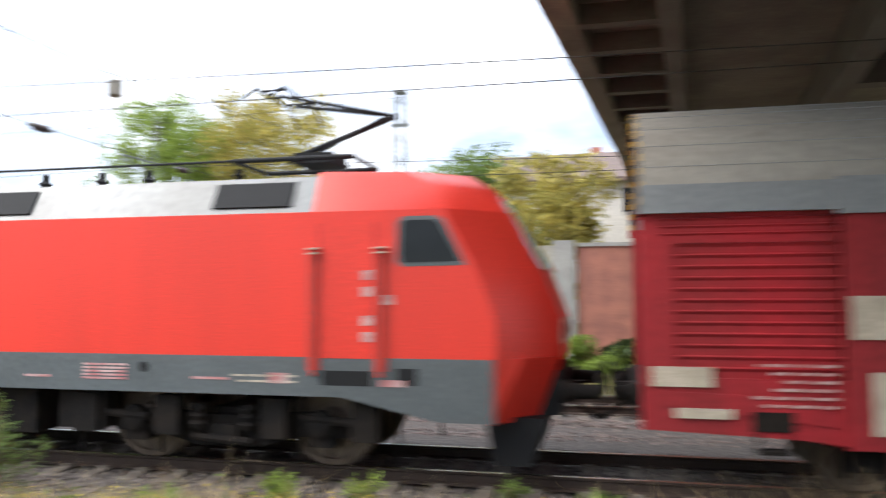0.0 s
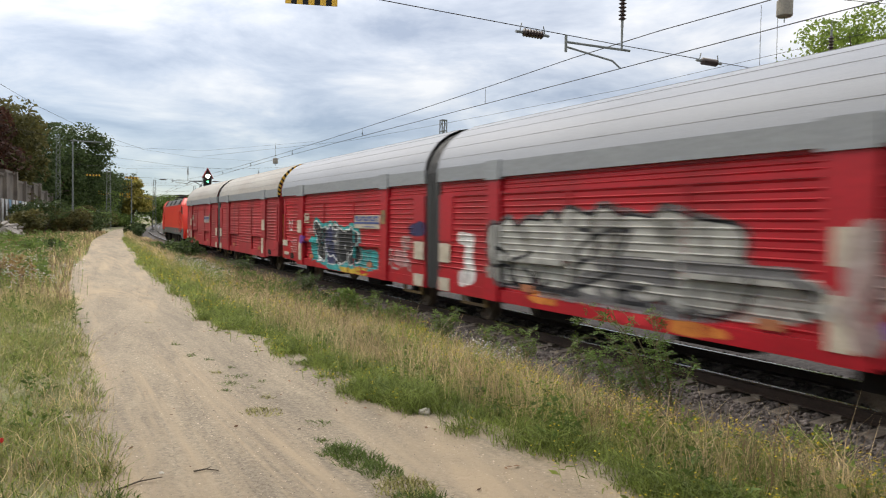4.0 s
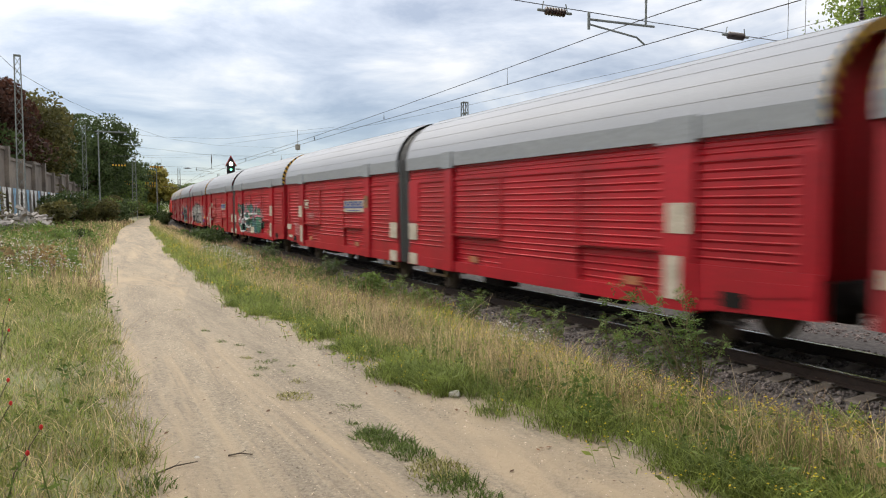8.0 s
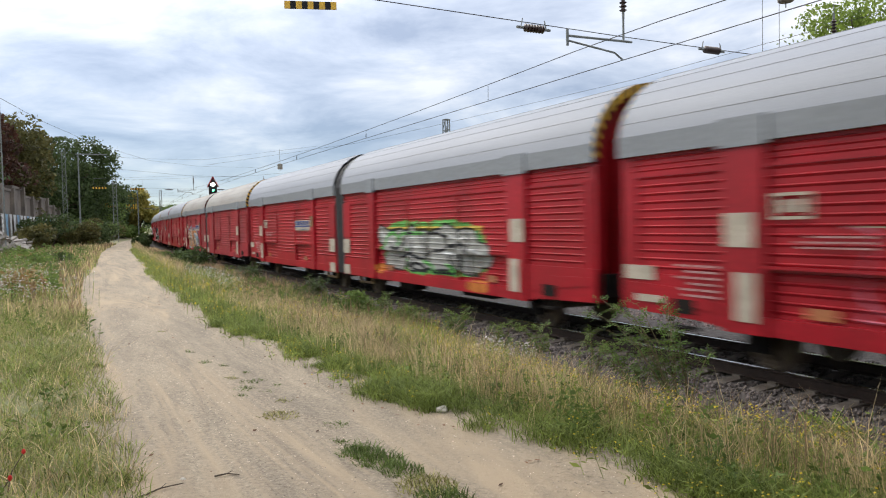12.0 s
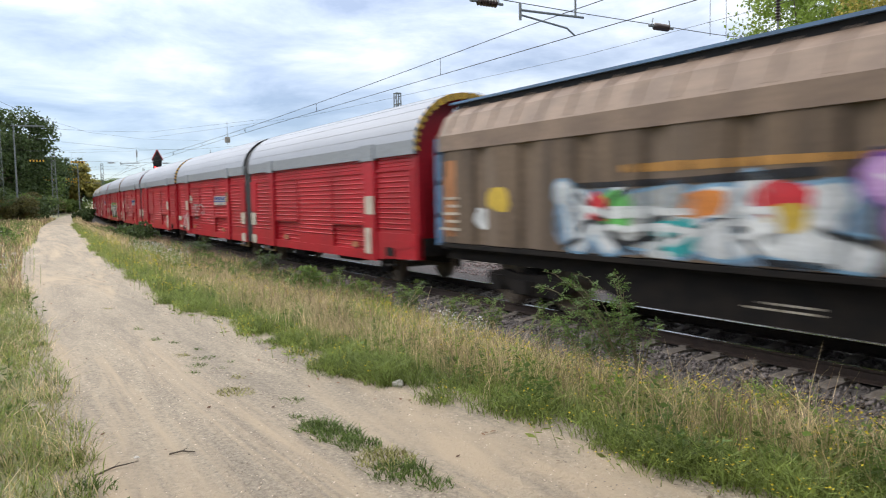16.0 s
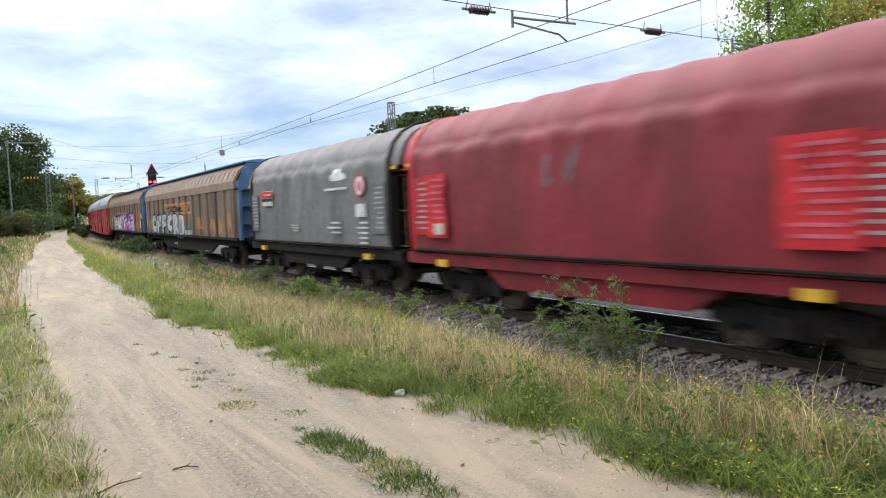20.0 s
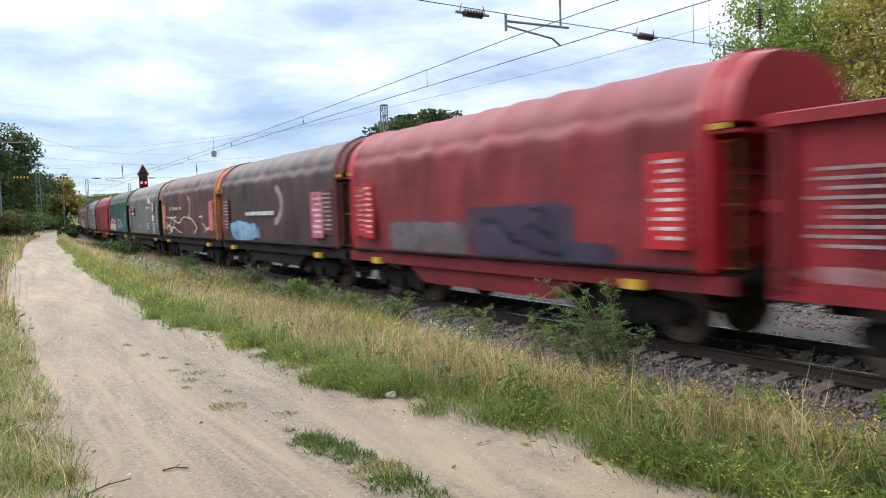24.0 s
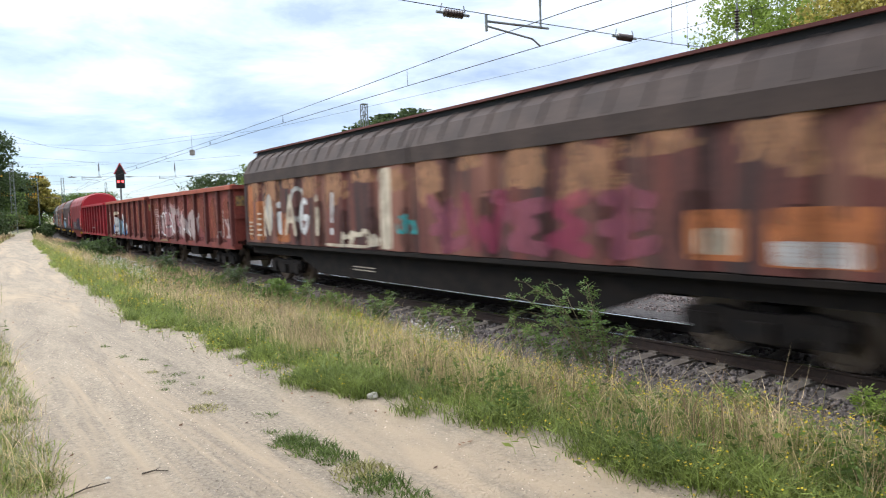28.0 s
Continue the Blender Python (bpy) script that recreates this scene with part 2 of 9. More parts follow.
M_RAILRUST = mat("orange_rust_top_rail", (0.33, 0.085, 0.045), 0.75, other=(0.22, 0.055, 0.036), scale=2.0, amount=0.8, fine=20, bump=0.12, spec=0.3)
M_RUST = mat("rusty_brown_sheet", (0.19, 0.042, 0.028), 0.75, other=(0.11, 0.028, 0.024), scale=2.0, amount=0.9, fine=14, bump=0.12, stretch=(1, 1, 0.25), third=(0.17, 0.034, 0.032), spec=0.3)
M_RUSTDARK = mat("dark_rust_sheet", (0.125, 0.036, 0.027), 0.72, other=(0.03, 0.02, 0.019), scale=2.2, amount=0.95, fine=10, bump=0.08, stretch=(1, 1, 0.12), third=(0.21, 0.09, 0.06), spec=0.3)
M_DARKROOF = mat("dark_brown_roof", (0.062, 0.043, 0.036), 0.75, other=(0.036, 0.026, 0.023), scale=1.5, amount=0.8, fine=16, bump=0.08, spec=0.25)
M_GONDRED = mat("gondola_red", (0.34, 0.018, 0.028), 0.6, other=(0.17, 0.014, 0.018), scale=1.6, amount=0.75, fine=16, bump=0.1, stretch=(1, 1, 0.25), spec=0.3)


def tarp(name, base, other, dust=(0.24, 0.20, 0.185)):
    """Coated cloth, with dust lying on what faces up."""
    m = mat(name, base, 0.62, other=other, scale=0.9, amount=0.85, fine=7, bump=0.25, stretch=(1, 1, 0.6), spec=0.25)
    nt = m.node_tree
    bs = nt.nodes["Principled BSDF"]
    paint_link = bs.inputs["Base Color"].links[0].from_socket
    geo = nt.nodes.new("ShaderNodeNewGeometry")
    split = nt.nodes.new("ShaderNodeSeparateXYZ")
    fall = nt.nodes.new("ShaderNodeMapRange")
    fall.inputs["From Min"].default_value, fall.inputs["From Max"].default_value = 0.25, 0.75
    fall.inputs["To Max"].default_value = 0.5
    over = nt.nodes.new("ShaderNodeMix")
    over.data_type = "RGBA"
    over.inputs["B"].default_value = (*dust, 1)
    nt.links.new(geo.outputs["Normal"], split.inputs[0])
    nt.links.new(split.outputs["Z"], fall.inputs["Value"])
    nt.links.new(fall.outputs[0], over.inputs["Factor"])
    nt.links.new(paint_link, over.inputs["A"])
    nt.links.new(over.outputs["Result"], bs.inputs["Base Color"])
    return m


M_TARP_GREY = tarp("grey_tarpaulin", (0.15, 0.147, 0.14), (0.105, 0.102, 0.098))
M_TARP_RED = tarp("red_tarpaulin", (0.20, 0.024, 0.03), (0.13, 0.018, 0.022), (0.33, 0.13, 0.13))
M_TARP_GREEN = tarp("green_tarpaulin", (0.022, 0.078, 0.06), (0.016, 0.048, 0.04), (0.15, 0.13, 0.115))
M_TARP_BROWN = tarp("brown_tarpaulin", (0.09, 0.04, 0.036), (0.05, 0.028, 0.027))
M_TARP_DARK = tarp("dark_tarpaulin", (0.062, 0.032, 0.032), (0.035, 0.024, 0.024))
# surroundings
M_STEEL = mat("galvanised_steel", (0.19, 0.205, 0.20), 0.6, 0.3, other=(0.12, 0.13, 0.125), scale=3, amount=0.6, fine=40, bump=0.08)
M_POLE = mat("pale_concrete_pole", (0.36, 0.35, 0.32), 0.8, scale=2, amount=0.5, fine=30, bump=0.1)
M_CONCRETE = mat("stained_concrete", (0.20, 0.168, 0.138), 0.9, other=(0.10, 0.085, 0.072), scale=0.8, amount=0.85, fine=12, bump=0.3, third=(0.14, 0.118, 0.10))
M_DECK = mat("dark_bridge_underside", (0.16, 0.14, 0.12), 0.9, other=(0.09, 0.08, 0.07), scale=0.7, amount=0.8, fine=12, bump=0.2)
M_GIRDER = mat("bridge_girder_paint", (0.10, 0.092, 0.085), 0.75, other=(0.06, 0.05, 0.045), scale=1, amount=0.7, fine=20, bump=0.1)
M_WALL = mat("pale_weathered_concrete", (0.40, 0.37, 0.30), 0.9, other=(0.24, 0.22, 0.18), scale=0.9, amount=0.8, fine=12, bump=0.2)
M_BRICK = mat("red_brick_wall", (0.42, 0.17, 0.12), 0.9, other=(0.22, 0.10, 0.08), scale=2, amount=0.6, fine=20, bump=0.3)
M_PLASTER = mat("pale_plaster", (0.66, 0.62, 0.56), 0.9, other=(0.52, 0.48, 0.43), scale=0.8, amount=0.4, fine=15, bump=0.1)
M_PINK = mat("pink_plaster", (0.62, 0.46, 0.37), 0.9, other=(0.5, 0.37, 0.3), scale=0.8, amount=0.4, fine=15, bump=0.1)
M_TILE = mat("brown_roof_tile", (0.13, 0.09, 0.075), 0.85, other=(0.085, 0.06, 0.05), scale=1.5, amount=0.7, fine=12, bump=0.4)
M_PORCELAIN = mat("brown_insulator", (0.05, 0.032, 0.028), 0.35, scale=4, amount=0.3, fine=30, bump=0.0)
M_BARK = mat("grey_brown_bark", (0.11, 0.085, 0.06), 0.95, other=(0.06, 0.045, 0.035), scale=4, amount=0.7, fine=25, bump=0.5)


# ---- mesh helpers ----
def box(bm, x0, x1, y0, y1, z0, z1):
    v = [bm.verts.new((x, y, z)) for x in (x0, x1) for y in (y0, y1) for z in (z0, z1)]
    for f in ((0, 1, 3, 2), (4, 6, 7, 5), (0, 4, 5, 1), (2, 3, 7, 6), (0, 2, 6, 4), (1, 5, 7, 3)):
        bm.faces.new([v[i] for i in f])


def prism(bm, profile, x0, x1, closed=True, caps=True):
    """Extrudes a profile of (y, z) along x."""
    a = [bm.verts.new((x0, y, z)) for y, z in profile]
    b = [bm.verts.new((x1, y, z)) for y, z in profile]
    n = len(profile)
    for i in range(n if closed else n - 1):
        j = (i + 1) % n
        bm.faces.new((a[i], b[i], b[j], a[j]))
    if closed and caps:
        bm.faces.new(a[::-1])
        bm.faces.new(b)


def slab(bm, outline, y0, y1):
    """A plate from an outline of (x, z), between y0 and y1."""
    a = [bm.verts.new((x, y0, z)) for x, z in outline]
    b = [bm.verts.new((x, y1, z)) for x, z in outline]
    n = len(outline)
    for i in range(n):
        j = (i + 1) % n
        bm.faces.new((a[i], b[i], b[j], a[j]))
    bm.faces.new(a[::-1])
    bm.faces.new(b)


def tube(bm, p, q, r0, r1=None, seg=8):
    p, q = Vector(p), Vector(q)
    r1 = r0 if r1 is None else r1
    d = (q - p).normalized()
    u = d.orthogonal().normalized()
    w = d.cross(u)
    ring = [[bm.verts.new(c + (u * math.cos(2 * math.pi * i / seg) + w * math.sin(2 * math.pi * i / seg)) * r) for i in range(seg)] for c, r in ((p, r0), (q, r1))]
    for i in range(seg):
        j = (i + 1) % seg
        bm.faces.new((ring[0][i], ring[0][j], ring[1][j], ring[1][i]))
    bm.faces.new(ring[0][::-1])
    bm.faces.new(ring[1])


def lathe(bm, centre, axis, steps, seg=16):
    """Turns steps of (distance along the axis, radius) about an axis ('x', 'y' or 'z')."""
    rings = []
    for d, r in steps:
        ring = []
        for i in range(seg):
            c, s = math.cos(2 * math.pi * i / seg) * r, math.sin(2 * math.pi * i / seg) * r
            off = {"x": (d, c, s), "y": (c, d, s), "z": (c, s, d)}[axis]
            ring.append(bm.verts.new(Vector(centre) + Vector(off)))
        rings.append(ring)
    for a, b in zip(rings, rings[1:]):
        for i in range(seg):
            j = (i + 1) % seg
            bm.faces.new((a[i], a[j], b[j], b[i]))
    bm.faces.new(rings[0][::-1])
    bm.faces.new(rings[-1])


def mesh_of(name, bm, material, smooth=False):
    bmesh.ops.recalc_face_normals(bm, faces=bm.faces)
    me = bpy.data.meshes.new(name)
    bm.to_mesh(me)
    bm.free()
    me.materials.append(material)
    if smooth:
        me.polygons.foreach_set("use_smooth", [True] * len(me.polygons))
        me.set_sharp_from_angle(angle=radians(35))
    return me


def part(name, bm, material, parent, label="", smooth=False):
    """One mesh object under a thing or a part."""
    me = bm if isinstance(bm, bpy.types.Mesh) else mesh_of(name, bm, material, smooth)
    ob = new(name, me)
    ob.parent = parent
    return tagged(ob, label)


def boxes(name, list_of, material, parent, label=""):
    bm = bmesh.new()
    for b in list_of:
        box(bm, *b)
    return part(name, bm, material, parent, label)


def thing(name, label, category, group="", kind=""):
    return tagged(new(name), label, category, group, kind)


def raw(name, verts, faces, material, smooth=False):
    me = bpy.data.meshes.new(name)
    me.from_pydata(verts, [], faces)
    me.materials.append(material)
    if smooth:
        me.polygons.foreach_set("use_smooth", [True] * len(me.polygons))
    return me


# ---- the line of the track ----
TRACK_GAP, TRACK_AZ, BEND, BEND_FROM, BEND_TO = 9.65, 33.85, 0.0009, 22.0, 160.0
RAIL_Z = -0.5
A0 = radians(TRACK_AZ)


def track(s, o=0.0, z=0.0):
    """The world place s metres along the track from the nearest point, o to its right, z up; and the heading."""
    c = min(max(s - BEND_FROM, 0.0), BEND_TO - BEND_FROM)
    h = A0 - BEND * c
    x, y = TRACK_GAP * math.cos(A0), TRACK_GAP * math.sin(A0)
    s0 = min(s, BEND_FROM)
    x, y = x - math.sin(A0) * s0, y + math.cos(A0) * s0
    if c > 0:
        x += (math.cos(A0) - math.cos(h)) / BEND
        y += (math.sin(A0) - math.sin(h)) / BEND
    over = max(s - BEND_TO, 0.0)
    x, y = x - math.sin(h) * over, y + math.cos(h) * over
    return Vector((x + math.cos(h) * o, y + math.sin(h) * o, z)), h


def at_track(s, o=0.0, z=0.0, turn=0.0):
    """The pose of a thing whose x runs along the track."""
    p, h = track(s, o, z)
    return pose(p.x, p.y, p.z, 0, 0, 90 + math.degrees(h) + turn)


# ---- ground ----
ROAD_L = ((-60, -10.6), (-5, -10.0), (0, -9.6), (6, -9.35), (14, -9.4), (25, -9.1), (37, -8.3), (60, -7.6), (90, -6.2), (140, -4.6), (900, -4.6))
ROAD_R = ((-60, -5.0), (-5, -5.6), (2, -6.0), (4.5, -6.45), (7, -6.85), (12, -7.2), (18, -7.05), (25, -6.8), (37, -6.1), (60, -5.3), (90, -4.2), (140, -3.0), (900, -3.0))


def along(table, s):
    return float(np.interp(s, [a for a, _ in table], [b for _, b in table]))


def smooth(t):
    t = min(max(t, 0.0), 1.0)
    return t * t * (3 - 2 * t)


def ground_z(s, o):
    l, r = along(ROAD_L, s), along(ROAD_R, s)
    bump = noise.noise((s * 0.35, o * 0.35, 0.0)) * 0.05 + noise.noise((s * 1.1, o * 1.1, 5.0)) * 0.02
    if l <= o <= r:
        edge = min(o - l, r - o)
        u = (o - l) / (r - l)
        rut = -0.035 * (math.exp(-((u - 0.22) / 0.1) ** 2) + math.exp(-((u - 0.72) / 0.1) ** 2))
        return rut + bump * 0.35 * min(edge * 2, 1)
    if o < l:
        d = l - o
        rise = 0.06 * smooth(d / 0.6) + 0.8 * smooth((d - 4) / 18) * smooth((s - 18) / 25) + 3.0 * smooth((d - 30) / 60)
        return rise + bump
    d = o - r
    if o < 9.5:
        u = min((d / max(-3.2 - r, 0.6)), 1.0)
        return 0.04 * smooth(d / 0.3) * (1 - u) + bump * (1 - smooth((o + 3.6) / 0.9)) - 0.785 * (0.35 * u + 0.65 * smooth(u))
    return -0.79 + 1.2 * smooth((o - 11) / 10) + 5.0 * smooth((o - 22) / 60) + bump


GRID_S, GRID_O = np.arange(-14, 132, 0.3), np.arange(-26, 20, 0.15)
GROUND = np.array([[ground_z(float(a), float(b)) for b in GRID_O] for a in GRID_S])


def ground_at(s, o):
    """The ground's height at many places at once."""
    u, v = (np.clip(s, -14, 131) + 14) / 0.3, (np.clip(o, -26, 19.5) + 26) / 0.15
    i, j = np.minimum(u.astype(int), len(GRID_S) - 2), np.minimum(v.astype(int), len(GRID_O) - 2)
    u, v = u - i, v - j
    return (GROUND[i, j] * (1 - u) + GROUND[i + 1, j] * u) * (1 - v) + (GROUND[i, j + 1] * (1 - u) + GROUND[i + 1, j + 1] * u) * v


def track_at(s, o):
    """track() for many places at once: x and y."""
    c = np.clip(s - BEND_FROM, 0, BEND_TO - BEND_FROM)
    h = A0 - BEND * c
    s0 = np.minimum(s, BEND_FROM)
    over = np.maximum(s - BEND_TO, 0)
    x = TRACK_GAP * math.cos(A0) - math.sin(A0) * s0 + (math.cos(A0) - np.cos(h)) / BEND - np.sin(h) * over
    y = TRACK_GAP * math.sin(A0) + math.cos(A0) * s0 + (math.sin(A0) - np.sin(h)) / BEND + np.cos(h) * over
    return x + np.cos(h) * o, y + np.sin(h) * o


def sheet(name, s_list, o_list, height, material):
    verts, faces = [], []
    for s in s_list:
        for o in o_list:
            p, _ = track(s, o, 0)
            verts.append((p.x, p.y, height(s, o)))
    n = len(o_list)
    for i in range(len(s_list) - 1):
        for j in range(n - 1):
            a = i * n + j
            faces.append((a, a + 1, a + n + 1, a + n))
    return raw(name, verts, faces, material, True)


S_G = [-900, -500, -300, -180, -110, -70, -45] + [-30 + i for i in range(26)] + [-4 + 0.3 * i for i in range(110)] + [29 + 0.8 * i for i in range(60)] + [77 + 3 * i for i in range(30)] + [170, 190, 220, 270, 350, 500, 800, 1500, 3000]
O_G = [-2500, -1000, -500, -250, -150, -100, -70, -50, -40, -32] + [-27 + i for i in range(12)] + [-14.5 + 0.2 * i for i in range(72)] + [0, 1.5, 3, 5, 7, 9, 10, 11, 12.5, 14, 16, 18, 21, 25, 30, 40, 55, 80, 110, 160, 250, 500, 1000, 2500]
ground = tagged(new("ground", sheet("ground", S_G, O_G, ground_z, M_EARTH)), "uneven earth with sparse grass beside the railway line", "ground", kind="structure")

# the dirt road lies on the ground, its edge ragged
rv, rf = [], []
road_s = [-40 + 2 * i for i in range(18)] + [-4 + 0.25 * i for i in range(140)] + [31 + 1.0 * i for i in range(110)]
cols = 15
for i, s in enumerate(road_s):
    l, r = along(ROAD_L, s), along(ROAD_R, s)
    l += noise.noise((s * 0.8, 3, 0)) * 0.28 + noise.noise((s * 3.1, 7, 0)) * 0.1
    r += noise.noise((s * 0.8, 11, 0)) * 0.22 + noise.noise((s * 3.1, 17, 0)) * 0.1
    l, r = l - 0.2, r + 0.45
    for j in range(cols):
        o = l + (r - l) * j / (cols - 1)
        p, _ = track(s, o)
        drop = -0.05 if j in (0, cols - 1) else 0.012
        rv.append((p.x, p.y, ground_z(s, o) + drop))
for i in range(len(road_s) - 1):
    for j in range(cols - 1):
        a = i * cols + j
        rf.append((a, a + 1, a + cols + 1, a + cols))
tagged(new("road", raw("road", rv, rf, M_ROAD, True)), "pale sandy dirt road with wheel ruts beside the railway line", "dirt road", kind="structure")

# ---- track ----
def bed_z(s, o):
    return -0.715 - 0.05 * smooth((abs(o) - 1.6) / 0.9)


def bed(name, shift, left, right, label):
    s_list = [-400, -200, -100] + list(range(-60, 160, 4)) + [180, 220, 300, 450]
    me = sheet(name, s_list, [shift + o for o in (left, -2.5, -2.05, -1.6, -0.8, 0, 0.8, 1.6, 2.05, 2.5, right)], lambda s, o: bed_z(s, o - shift), M_BED)
    return tagged(new(name, me), label, "ballast", kind="structure")


bed("ballast_bed", 0, -3.15, 3.05, "dark grey ballast bed of the railway track")
bed("ballast_bed_2", 6.1, -3.05, 3.1, "grey ballast bed of the second railway track")
RAIL_PROFILE = ((-0.075, -0.172), (0.075, -0.172), (0.075, -0.155), (0.012, -0.135), (0.012, -0.045), (0.036, -0.03), (0.036, -0.004), (-0.036, -0.004), (-0.036, -0.03), (-0.012, -0.045), (-0.012, -0.135), (-0.075, -0.155))


def rail(shift, parent):
    s_list = [-400, -200] + list(range(-60, 162, 3)) + [200, 300, 450]
    verts, faces, tv, tf = [], [], [], []
    n = len(RAIL_PROFILE)
    for i, s in enumerate(s_list):
        for y, z in RAIL_PROFILE:
            p, _ = track(s, shift + y, RAIL_Z + z)
            verts.append(tuple(p))
        for y in (-0.034, 0.034):
            p, _ = track(s, shift + y, RAIL_Z)
            tv.append(tuple(p))
        if i:
            a, b = (i - 1) * n, i * n
            faces += [(a + k, a + (k + 1) % n, b + (k + 1) % n, b + k) for k in range(n)]
            tf.append((2 * i - 2, 2 * i - 1, 2 * i + 1, 2 * i))
    r = part("rail", raw("rail", verts, faces, M_RAIL), None, parent, "rust-brown steel rail")
    part("rail_head", raw("rail_head", tv, tf, M_RAILTOP), None, r, "polished running surface of a rail")


SLEEPER_END = ((-1.3, -0.2), (-1.3, -0.03), (-0.95, 0.0), (-0.55, 0.005), (-0.3, -0.045), (0.3, -0.045), (0.55, 0.005), (0.95, 0.0), (1.3, -0.03), (1.3, -0.2))


def lay_track(name, shift, first, last, step, label):
    t = tagged(new(name), label, "railway track", kind="structure")
    for side in (-0.7535, 0.7535):
        rail(shift + side, t)
    bm = bmesh.new()
    a = [bm.verts.new((-0.13 if z < -0.1 else -0.1, -y, z)) for y, z in SLEEPER_END]
    b = [bm.verts.new((0.13 if z < -0.1 else 0.1, -y, z)) for y, z in SLEEPER_END]
    n = len(a)
    for i in range(n):
        bm.faces.new((a[i], a[(i + 1) % n], b[(i + 1) % n], b[i]))
    bm.faces.new(a)
    bm.faces.new(b[::-1])
    for side in (-0.7535, 0.7535):
        for w in (-0.14, 0.14):
            box(bm, -0.07, 0.07, side + w - 0.035, side + w + 0.035, -0.01, 0.035)
    me = mesh_of("sleeper", bm, M_SLEEPER)
    s = first
    while s < last:
        ob = part("sleeper", me, None, t)
        ob.matrix_basis = at_track(s, shift, RAIL_Z - 0.172)
        s += step
    return t


lay_track("railway_track", 0.0, -14, 75, 0.6, "railway track with steel rails on concrete sleepers")
lay_track("railway_track_2", 6.1, -6, 40, 0.6, "second railway track behind the first, with rusty rails")


# ---- the train: x forward, y to the near side, z up from the rail ----
VEHICLES, AXLES, SHUTTERS = [], [], []
random.seed(5)


def wheelset(parent, x, offset, radius=0.46, spin=True):
    bm = bmesh.new()
    for side in (-1, 1):
        y = side * 0.72
        lathe(bm, (0, y, 0), "y", [(-0.07 * side, 0.07), (-0.07 * side, radius + 0.03), (-0.04 * side, radius + 0.03), (-0.035 * side, radius), (0.065 * side, radius - 0.004), (0.066 * side, radius - 0.075), (0.03 * side, radius - 0.09), (0.02 * side, 0.16), (0.1 * side, 0.12), (0.1 * side, 0.0)], 24)
    tube(bm, (0, -0.7, 0), (0, 0.7, 0), 0.08, seg=8)
    for side in (-1, 1):
        for k in range(4):
            c, s = math.cos(k * math.pi / 2) * 0.26, math.sin(k * math.pi / 2) * 0.26
            box(bm, c - 0.03, c + 0.03, side * 0.755 - 0.012, side * 0.755 + 0.012, s - 0.03, s + 0.03)
    w = part("wheelset", bm, M_TREAD, parent, "worn steel wheelset", True)
    w.matrix_basis = pose(x, 0, radius)
    if spin:
        AXLES.append((w, offset + x, radius))
    return w


def bogie(parent, x, offset, base=1.8, radius=0.46):
    """A two-axle bogie: side frames, springs, bolster and two wheelsets."""
    h = base / 2
    for side in (-1, 1):
        bm = bmesh.new()
        y0, y1 = sorted((side * 0.98, side * 1.12))
        slab(bm, [(x - h - 0.32, 0.42), (x - h - 0.32, 0.62), (x - h + 0.2, 0.72), (x - 0.35, 0.66), (x + 0.35, 0.66), (x + h - 0.2, 0.72), (x + h + 0.32, 0.62), (x + h + 0.32, 0.42), (x + h - 0.25, 0.42), (x + 0.4, 0.26), (x - 0.4, 0.26), (x - h + 0.25, 0.42)], y0, y1)
        for ax in (-h, h):
            box(bm, x + ax - 0.17, x + ax + 0.17, side * 1.05 - 0.12, side * 1.05 + 0.12, 0.3, 0.6)
            for sp in (-0.22, 0.22):
                lathe(bm, (x + ax + sp, side * 1.07, 0.42), "z", [(0, 0.07), (0.06, 0.085), (0.12, 0.07), (0.18, 0.085), (0.24, 0.07)], 8)
        box(bm, x - 0.2, x + 0.2, side * 1.08 - 0.14, side * 1.08 + 0.14, 0.3, 0.55)
        part("bogie_frame", bm, M_DARK, parent, "dark bogie side frame with springs")
    boxes("bolster", [(x - 0.25, x + 0.25, -1.0, 1.0, 0.45, 0.75)], M_DARK, parent)
    for ax in (-h, h):
        wheelset(parent, x + ax, offset, radius)


def axle_guard(parent, x, offset):
    """A single axle of a two-axle wagon, with its leaf spring and guards."""
    wheelset(parent, x, offset, 0.42)
    for side in (-1, 1):
        y = side * 1.02
        boxes("axle_box", [(x - 0.16, x + 0.16, y - 0.1, y + 0.1, 0.28, 0.53)], M_DARK, parent)
        spring = [(x - 0.6, 0.645), (x + 0.6, 0.645), (x + 0.6, 0.62), (x + 0.5, 0.61), (x + 0.5, 0.59), (x + 0.4, 0.58), (x + 0.4, 0.56), (x + 0.3, 0.53), (x - 0.3, 0.53), (x - 0.4, 0.56), (x - 0.4, 0.58), (x - 0.5, 0.59), (x - 0.5, 0.61), (x - 0.6, 0.62)]
        bm = bmesh.new()
        slab(bm, spring, y - 0.05, y + 0.05)
        part("leaf_spring", bm, M_DARK, parent)
        for e in (-0.2, 0.2):
            boxes("axle_guard", [(x + e - 0.03, x + e + 0.03, y - 0.03, y + 0.03, 0.2, 0.8)], M_DARK, parent)


